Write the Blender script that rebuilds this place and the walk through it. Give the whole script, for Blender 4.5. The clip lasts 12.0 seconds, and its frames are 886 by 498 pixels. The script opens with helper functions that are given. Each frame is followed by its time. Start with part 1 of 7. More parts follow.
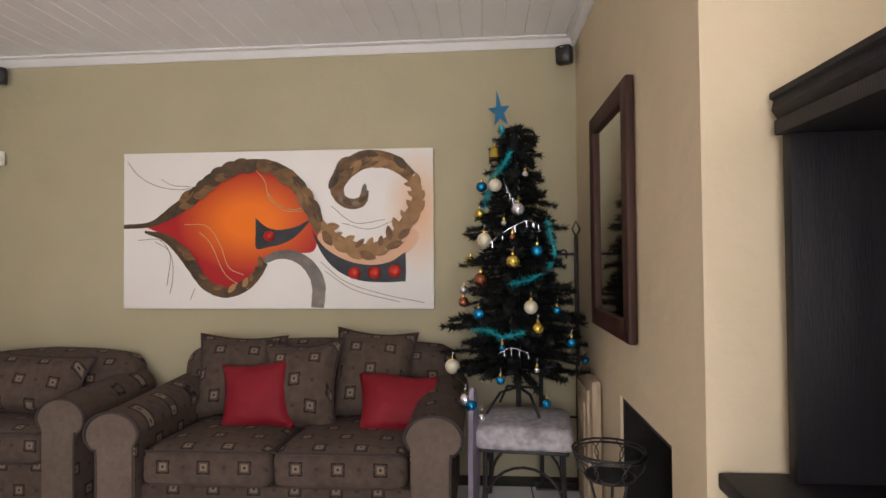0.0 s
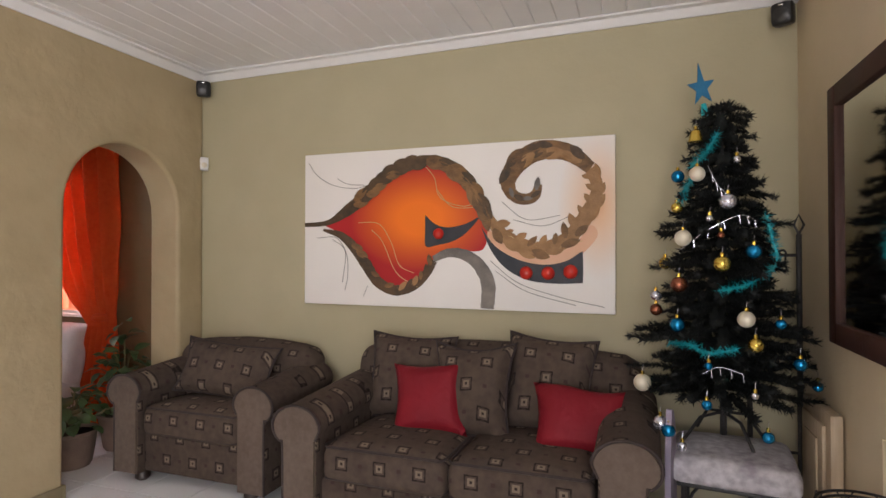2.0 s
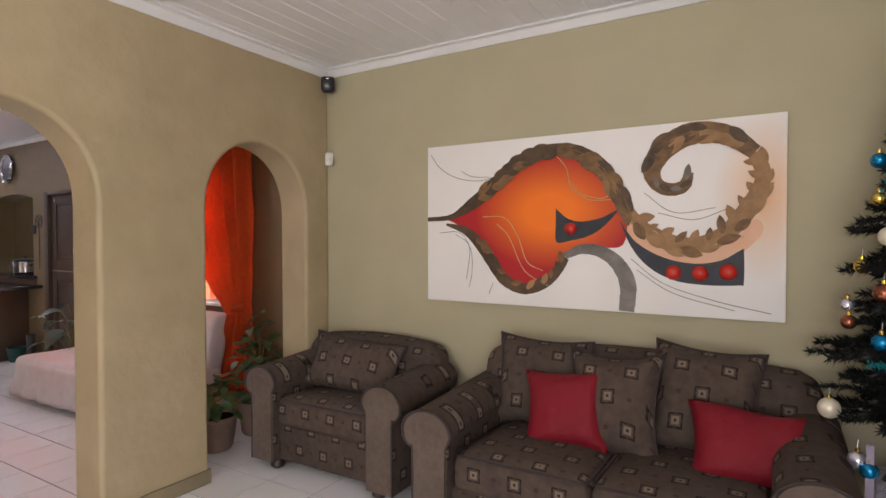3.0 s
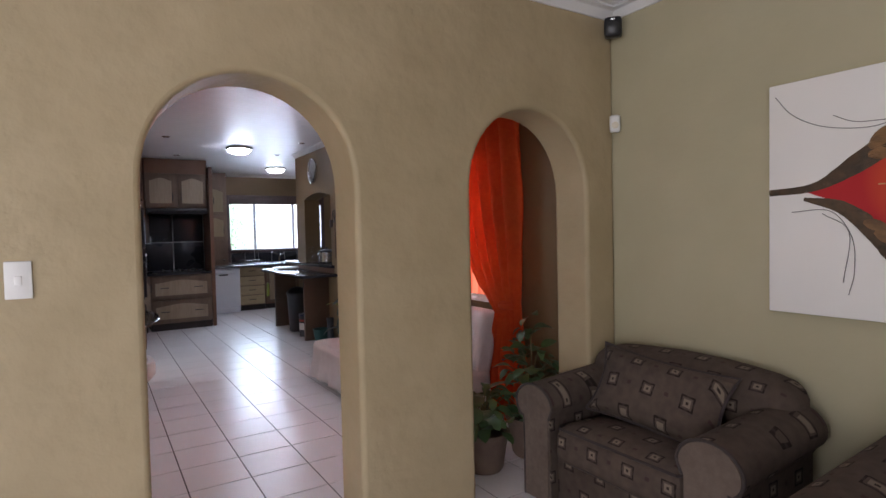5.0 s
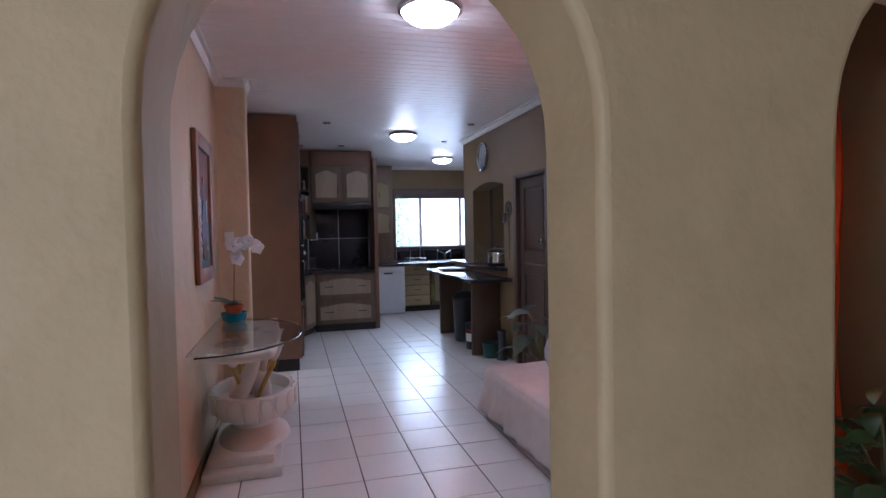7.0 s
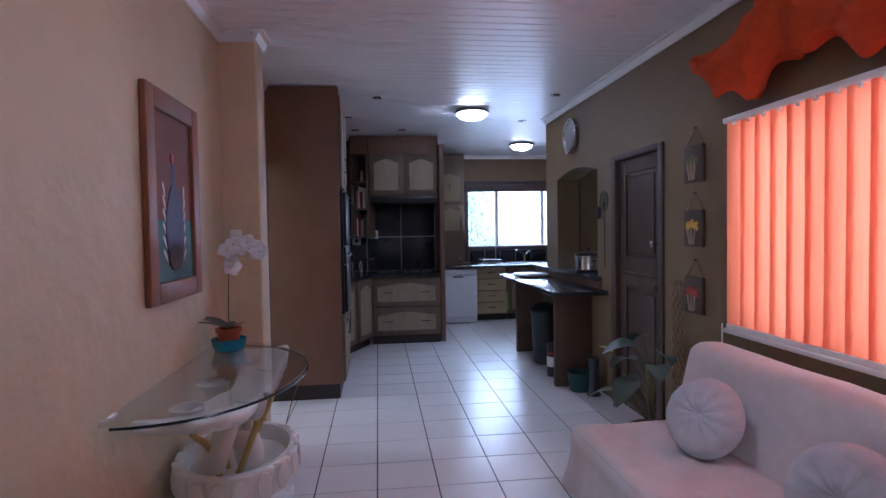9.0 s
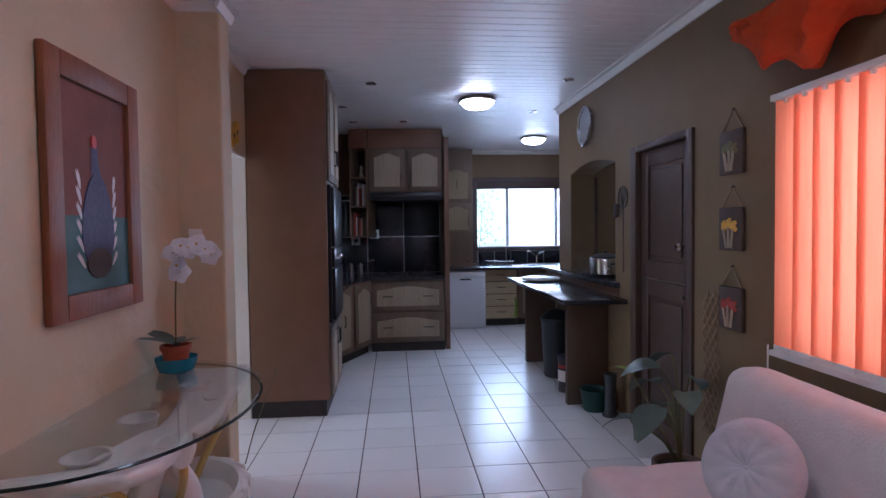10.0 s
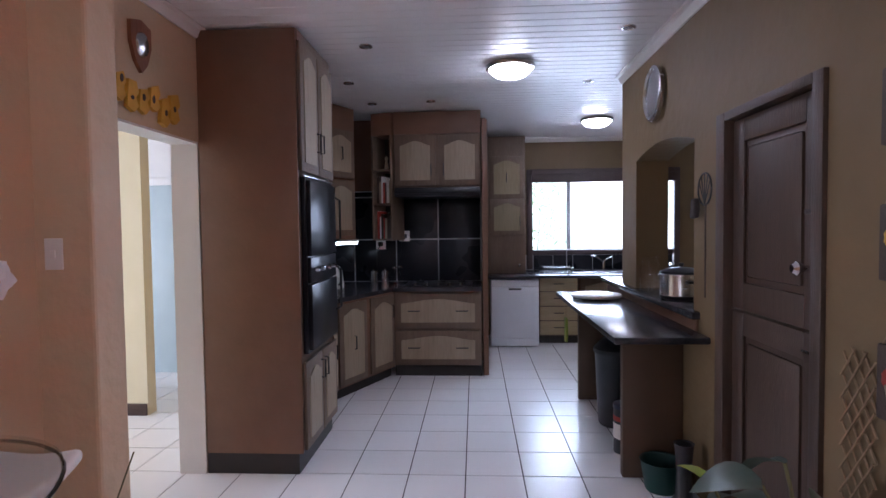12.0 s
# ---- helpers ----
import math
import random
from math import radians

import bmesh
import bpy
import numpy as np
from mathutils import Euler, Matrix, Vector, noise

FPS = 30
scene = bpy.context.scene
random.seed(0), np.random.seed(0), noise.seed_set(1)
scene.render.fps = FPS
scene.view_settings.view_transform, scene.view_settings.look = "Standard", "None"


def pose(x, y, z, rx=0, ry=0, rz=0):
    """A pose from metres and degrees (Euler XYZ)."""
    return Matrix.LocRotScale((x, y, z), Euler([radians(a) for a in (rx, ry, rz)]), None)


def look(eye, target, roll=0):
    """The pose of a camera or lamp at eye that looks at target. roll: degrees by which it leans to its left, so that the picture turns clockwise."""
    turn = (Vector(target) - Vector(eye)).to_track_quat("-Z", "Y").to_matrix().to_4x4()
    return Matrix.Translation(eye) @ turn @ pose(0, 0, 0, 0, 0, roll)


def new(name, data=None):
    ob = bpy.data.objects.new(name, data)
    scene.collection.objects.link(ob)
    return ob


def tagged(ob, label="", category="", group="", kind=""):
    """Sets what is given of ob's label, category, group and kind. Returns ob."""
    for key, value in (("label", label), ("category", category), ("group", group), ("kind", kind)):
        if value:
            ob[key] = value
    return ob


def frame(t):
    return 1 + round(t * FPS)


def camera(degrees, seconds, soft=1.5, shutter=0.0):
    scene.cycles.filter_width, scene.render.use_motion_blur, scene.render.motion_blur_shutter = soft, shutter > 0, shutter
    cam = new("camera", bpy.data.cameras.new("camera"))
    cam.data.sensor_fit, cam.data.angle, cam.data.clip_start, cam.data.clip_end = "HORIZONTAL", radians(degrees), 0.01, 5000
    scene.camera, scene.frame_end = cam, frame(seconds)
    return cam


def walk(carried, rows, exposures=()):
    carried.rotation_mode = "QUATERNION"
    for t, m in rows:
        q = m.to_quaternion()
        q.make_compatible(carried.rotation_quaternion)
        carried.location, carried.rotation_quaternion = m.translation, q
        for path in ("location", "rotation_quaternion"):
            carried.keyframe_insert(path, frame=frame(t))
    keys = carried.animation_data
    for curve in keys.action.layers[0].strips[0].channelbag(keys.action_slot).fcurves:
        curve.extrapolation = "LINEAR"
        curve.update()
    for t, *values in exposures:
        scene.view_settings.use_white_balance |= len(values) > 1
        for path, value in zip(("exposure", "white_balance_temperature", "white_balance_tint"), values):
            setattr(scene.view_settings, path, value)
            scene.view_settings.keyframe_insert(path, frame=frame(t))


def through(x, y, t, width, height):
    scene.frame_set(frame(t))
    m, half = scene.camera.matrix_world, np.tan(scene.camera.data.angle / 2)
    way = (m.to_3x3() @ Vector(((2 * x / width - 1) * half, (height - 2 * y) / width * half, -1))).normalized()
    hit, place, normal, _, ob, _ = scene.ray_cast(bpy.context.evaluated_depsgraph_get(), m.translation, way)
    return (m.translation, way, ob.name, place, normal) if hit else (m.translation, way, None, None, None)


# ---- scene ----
cam = camera(77.7, 12.0)
PATH = [
    (0, (-0.54, 0.514, 1.378), (-0.689, 2.508, 1.412), -0.6),
    (0.5, (-0.594, 0.546, 1.404), (-0.85, 2.529, 1.424), -0.5),
    (1, (-0.624, 0.601, 1.392), (-1.021, 2.561, 1.416), -0.4),
    (1.5, (-0.662, 0.665, 1.388), (-1.198, 2.592, 1.412), -0.2),
    (2, (-0.721, 0.719, 1.399), (-1.399, 2.6, 1.421), -0.1),
    (2.5, (-0.794, 0.778, 1.428), (-1.655, 2.583, 1.426), -0.0),
    (3, (-0.918, 0.843, 1.465), (-1.945, 2.559, 1.435), -0.2),
    (4.8, (-1.47, 1.295, 1.471), (-3.108, 2.44, 1.42), -0.8),
    (5, (-1.574, 1.354, 1.463), (-3.265, 2.421, 1.403), -1.3),
    (5.5, (-1.881, 1.454, 1.491), (-3.664, 2.358, 1.427), -1.2),
    (6, (-2.184, 1.553, 1.493), (-4.027, 2.328, 1.429), -1.1),
    (6.5, (-2.513, 1.642, 1.497), (-4.403, 2.294, 1.432), -1.0),
    (7, (-2.86, 1.732, 1.47), (-4.787, 2.261, 1.409), -1.1),
    (8.8, (-3.955, 2.096, 1.495), (-5.936, 2.357, 1.419), -0.9),
    (9, (-4.064, 2.14, 1.482), (-6.049, 2.374, 1.415), -0.9),
    (9.5, (-4.304, 2.229, 1.48), (-6.292, 2.436, 1.41), -0.8),
    (10, (-4.555, 2.338, 1.484), (-6.546, 2.515, 1.415), -0.7),
    (10.5, (-4.84, 2.458, 1.482), (-6.834, 2.584, 1.412), -0.7),
    (11, (-5.129, 2.604, 1.498), (-7.126, 2.68, 1.428), -0.6),
    (11.5, (-5.391, 2.76, 1.523), (-7.389, 2.767, 1.449), -0.7),
    (12, (-5.679, 2.887, 1.53), (-7.674, 2.771, 1.453), -0.7),
]
walk(cam, [(t, look(eye, target, roll)) for t, eye, target, roll in PATH],
     [(0.0, 0.3, 6300, 16), (3.0, 0.3, 6250, 16), (5.0, -0.15, 5850, 17), (7.0, -0.3, 5350, 17), (9.0, -0.36, 5000, 18), (10.5, -0.26, 5250, 19), (12.0, -0.02, 5600, 21)])

# ---- world and light ----
world = bpy.data.worlds.new("sky")
scene.world = world
world.use_nodes = True
wn = world.node_tree
sky = wn.nodes.new("ShaderNodeTexSky")
sky.sky_type, sky.sun_disc = "NISHITA", False
sky.sun_elevation, sky.sun_rotation = radians(50), radians(200)
wn.links.new(sky.outputs[0], wn.nodes["Background"].inputs[0])
wn.nodes["Background"].inputs[1].default_value = 0.1


def lamp(name, eye, target, size, size_y, watts, colour):
    d = bpy.data.lights.new(name, "AREA")
    d.shape, d.size, d.size_y, d.energy, d.color = "RECTANGLE", size, size_y, watts, colour
    ob = new(name, d)
    ob.matrix_world = look(eye, target)
    return ob


sun = bpy.data.lights.new("sun", "SUN")
sun.energy, sun.angle, sun.color = 5.0, radians(0.5), (1, 0.95, 0.88)
new("sun", sun).matrix_world = pose(0, 0, 20, 40, 0, 20)
# daylight at the windows; the south living room window is assumed, out of view
lamp("daylight_living_south", (-0.6, -2.55, 1.5), (-0.9, 3, 2.5), 2.2, 1.3, 74, (1, 0.96, 0.93))
# added fill from an unseen east opening, brightens the arched wall
lamp("fill_living_east", (0.9, -0.9, 1.3), (-3, 0.4, 1.2), 1.8, 1.8, 66, (1, 0.97, 0.93))
lamp("daylight_dining", (-5.95, 4.36, 1.5), (-5.95, 1, 0.8), 1.9, 1.15, 56, (0.92, 0.96, 1.0))
lamp("daylight_kitchen", (-14.5, 4.7, 1.8), (-9, 3.9, 1.3), 2.8, 1.9, 330, (0.74, 0.87, 1.0))
# added fill by a wall without opening, brightens the hall
lamp("fill_hall", (-9.2, -2.9, 1.5), (-10.2, 0, 1.2), 0.9, 1.3, 105, (0.95, 0.97, 1.0))

# ---- materials ----


def mat(name, rough=0.6, metal=0.0, spec=0.5):
    m = bpy.data.materials.new(name)
    m.use_nodes = True
    b = m.node_tree.nodes["Principled BSDF"]
    b.inputs["Roughness"].default_value, b.inputs["Metallic"].default_value = rough, metal
    b.inputs["Specular IOR Level"].default_value = spec
    return m, m.node_tree, b


def coords(nt, scale=(1, 1, 1), kind="Object"):
    tc = nt.nodes.new("ShaderNodeTexCoord")
    mp = nt.nodes.new("ShaderNodeMapping")
    mp.inputs["Scale"].default_value = scale
    nt.links.new(tc.outputs[kind], mp.inputs[0])
    return mp.outputs[0]


def surface(name, c1, c2, scale=8.0, rough=0.6, metal=0.0, bump=0.0, bscale=60.0, stretch=(1, 1, 1), spec=0.5,
            random_part=0.0, coarse=0.12, bdist=0.01):
    """Two noise scales of colour between c1 and c2, roughness variation and a fine relief."""
    m, nt, b = mat(name, rough, metal, spec)
    vec = coords(nt, stretch)
    n1, n2 = nt.nodes.new("ShaderNodeTexNoise"), nt.nodes.new("ShaderNodeTexNoise")
    n1.inputs["Scale"].default_value, n1.inputs["Detail"].default_value = scale, 5
    n2.inputs["Scale"].default_value, n2.inputs["Detail"].default_value = scale * coarse, 3
    nt.links.new(vec, n1.inputs["Vector"]), nt.links.new(vec, n2.inputs["Vector"])
    mix = nt.nodes.new("ShaderNodeMath")
    mix.operation = "ADD"
    nt.links.new(n1.outputs[0], mix.inputs[0]), nt.links.new(n2.outputs[0], mix.inputs[1])
    ramp = nt.nodes.new("ShaderNodeMapRange")
    ramp.inputs[1].default_value, ramp.inputs[2].default_value = 0.7, 1.3
    nt.links.new(mix.outputs[0], ramp.inputs[0])
    col = nt.nodes.new("ShaderNodeMix")
    col.data_type = "RGBA"
    col.inputs[6].default_value, col.inputs[7].default_value = (*c1, 1), (*c2, 1)
    nt.links.new(ramp.outputs[0], col.inputs[0])
    out = col.outputs[2]
    if random_part:
        info = nt.nodes.new("ShaderNodeObjectInfo")
        hsv = nt.nodes.new("ShaderNodeHueSaturation")
        rr = nt.nodes.new("ShaderNodeMapRange")
        rr.inputs[3].default_value, rr.inputs[4].default_value = 1 - random_part, 1 + random_part
        nt.links.new(info.outputs["Random"], rr.inputs[0])
        nt.links.new(rr.outputs[0], hsv.inputs["Value"]), nt.links.new(out, hsv.inputs["Color"])
        out = hsv.outputs[0]
    nt.links.new(out, b.inputs["Base Color"])
    rv = nt.nodes.new("ShaderNodeMapRange")
    rv.inputs[3].default_value, rv.inputs[4].default_value = max(0.03, rough - 0.08), min(1, rough + 0.08)
    nt.links.new(n2.outputs[0], rv.inputs[0]), nt.links.new(rv.outputs[0], b.inputs["Roughness"])
    if bump:
        n3 = nt.nodes.new("ShaderNodeTexNoise")
        n3.inputs["Scale"].default_value, n3.inputs["Detail"].default_value = bscale, 6
        nt.links.new(vec, n3.inputs["Vector"])
        bp = nt.nodes.new("ShaderNodeBump")
        bp.inputs["Strength"].default_value, bp.inputs["Distance"].default_value = bump, bdist
        nt.links.new(n3.outputs[0], bp.inputs["Height"]), nt.links.new(bp.outputs[0], b.inputs["Normal"])
    return m


def glaze(name, colour, rough):
    """A plain glazed tile: slight shade from piece to piece."""
    m, nt, b = mat(name, rough)
    info, rr, hsv = [nt.nodes.new("ShaderNode" + k) for k in ("ObjectInfo", "MapRange", "HueSaturation")]
    rr.inputs[3].default_value, rr.inputs[4].default_value = 0.97, 1.02
    hsv.inputs["Color"].default_value = (*colour, 1)
    nt.links.new(info.outputs["Random"], rr.inputs[0]), nt.links.new(rr.outputs[0], hsv.inputs["Value"])
    nt.links.new(hsv.outputs[0], b.inputs["Base Color"])
    return m


def glow(name, colour, strength):
    m, nt, b = mat(name, 0.4)
    b.inputs["Base Color"].default_value = (*colour, 1)
    b.inputs["Emission Color"].default_value = (*colour, 1)
    b.inputs["Emission Strength"].default_value = strength
    return m


def glassy(name, colour=(1, 1, 1), rough=0.0, thin=True):
    """Thin sheets: mostly clear with a mirror coat; otherwise real refraction."""
    m, nt, b = mat(name, rough)
    if not thin:
        b.inputs["Base Color"].default_value = (*colour, 1)
        b.inputs["Transmission Weight"].default_value, b.inputs["IOR"].default_value = 1, 1.45
        return m
    t, g, mx = nt.nodes.new("ShaderNodeBsdfTransparent"), nt.nodes.new("ShaderNodeBsdfGlossy"), nt.nodes.new("ShaderNodeMixShader")
    lw, pw, f = nt.nodes.new("ShaderNodeLayerWeight"), nt.nodes.new("ShaderNodeMath"), nt.nodes.new("ShaderNodeMath")
    pw.operation, f.operation = "POWER", "MULTIPLY_ADD"
    pw.inputs[1].default_value, f.inputs[1].default_value, f.inputs[2].default_value = 3.2, 0.6, 0.05
    nt.links.new(lw.outputs["Facing"], pw.inputs[0]), nt.links.new(pw.outputs[0], f.inputs[0])
    t.inputs[0].default_value, g.inputs["Roughness"].default_value = (*colour, 1), 0.05
    nt.links.new(f.outputs[0], mx.inputs[0]), nt.links.new(t.outputs[0], mx.inputs[1]), nt.links.new(g.outputs[0], mx.inputs[2])
    nt.links.new(mx.outputs[0], nt.nodes["Material Output"].inputs[0])
    return m


def cloth(name, c1, c2, through=0.4, scale=30, stretch=(1, 1, 1)):
    """Thin cloth that lets light through."""
    m = surface(name, c1, c2, scale, 0.9, bump=0.2, bscale=200, stretch=stretch)
    nt = m.node_tree
    b = nt.nodes["Principled BSDF"]
    tr, mx = nt.nodes.new("ShaderNodeBsdfTranslucent"), nt.nodes.new("ShaderNodeMixShader")
    mx.inputs[0].default_value = through
    nt.links.new(b.inputs["Base Color"].links[0].from_socket, tr.inputs[0])
    nt.links.new(b.outputs[0], mx.inputs[1]), nt.links.new(tr.outputs[0], mx.inputs[2])
    nt.links.new(mx.outputs[0], nt.nodes["Material Output"].inputs[0])
    return m


def upholstery(name, u_axis, v_axes):
    """Taupe weave with small framed squares and dots in staggered rows."""
    m = surface(name, (0.064, 0.046, 0.037), (0.098, 0.072, 0.056), 25, 0.95, bump=0.5, bscale=260, bdist=0.004, spec=0.2)
    nt = m.node_tree
    b = nt.nodes["Principled BSDF"]
    base = b.inputs["Base Color"].links[0].from_socket

    def op(kind, *xs):
        n = nt.nodes.new("ShaderNodeMath")
        n.operation = kind
        for i, x in enumerate(xs):
            if isinstance(x, (int, float)):
                n.inputs[i].default_value = x
            else:
                nt.links.new(x, n.inputs[i])
        return n.outputs[0]
    sep = nt.nodes.new("ShaderNodeSeparateXYZ")
    nt.links.new(coords(nt), sep.inputs[0])
    u = op("DIVIDE", sep.outputs[u_axis], 0.20)
    v = op("DIVIDE", op("ADD", sep.outputs[v_axes[0]], sep.outputs[v_axes[1]]) if len(v_axes) > 1 else sep.outputs[v_axes[0]], 0.135)
    row = op("FLOOR", v)
    u = op("ADD", u, op("MULTIPLY", row, 0.5))
    fu, fv = op("SUBTRACT", op("FRACT", u), 0.5), op("SUBTRACT", op("FRACT", v), 0.5)
    du, dv = op("MULTIPLY", op("ABSOLUTE", fu), 0.20), op("MULTIPLY", op("ABSOLUTE", fv), 0.135)
    r = op("MAXIMUM", du, dv)
    ring = op("MULTIPLY", op("LESS_THAN", r, 0.033), op("GREATER_THAN", r, 0.025))
    corner = op("MULTIPLY", op("LESS_THAN", op("ABSOLUTE", op("SUBTRACT", du, dv)), 0.02), ring)
    centre = op("MULTIPLY", op("LESS_THAN", r, 0.017), op("GREATER_THAN", r, 0.006))
    eye_dot = op("LESS_THAN", r, 0.006)
    dot = op("MULTIPLY", op("GREATER_THAN", du, 0.090), op("LESS_THAN", dv, 0.009))

    def over(colour, mask, below):
        mx = nt.nodes.new("ShaderNodeMix")
        mx.data_type = "RGBA"
        mx.inputs[7].default_value = (*colour, 1)
        nt.links.new(op("MULTIPLY", mask, 0.66), mx.inputs[0]), nt.links.new(below, mx.inputs[6])
        return mx.outputs[2]
    out = over((0.02, 0.014, 0.012), ring, base)
    out = over((0.012, 0.008, 0.007), corner, out)
    out = over((0.25, 0.20, 0.145), centre, out)
    out = over((0.02, 0.012, 0.01), eye_dot, out)
    out = over((0.05, 0.025, 0.025), dot, out)
    nt.links.new(out, b.inputs["Base Color"])
    return m


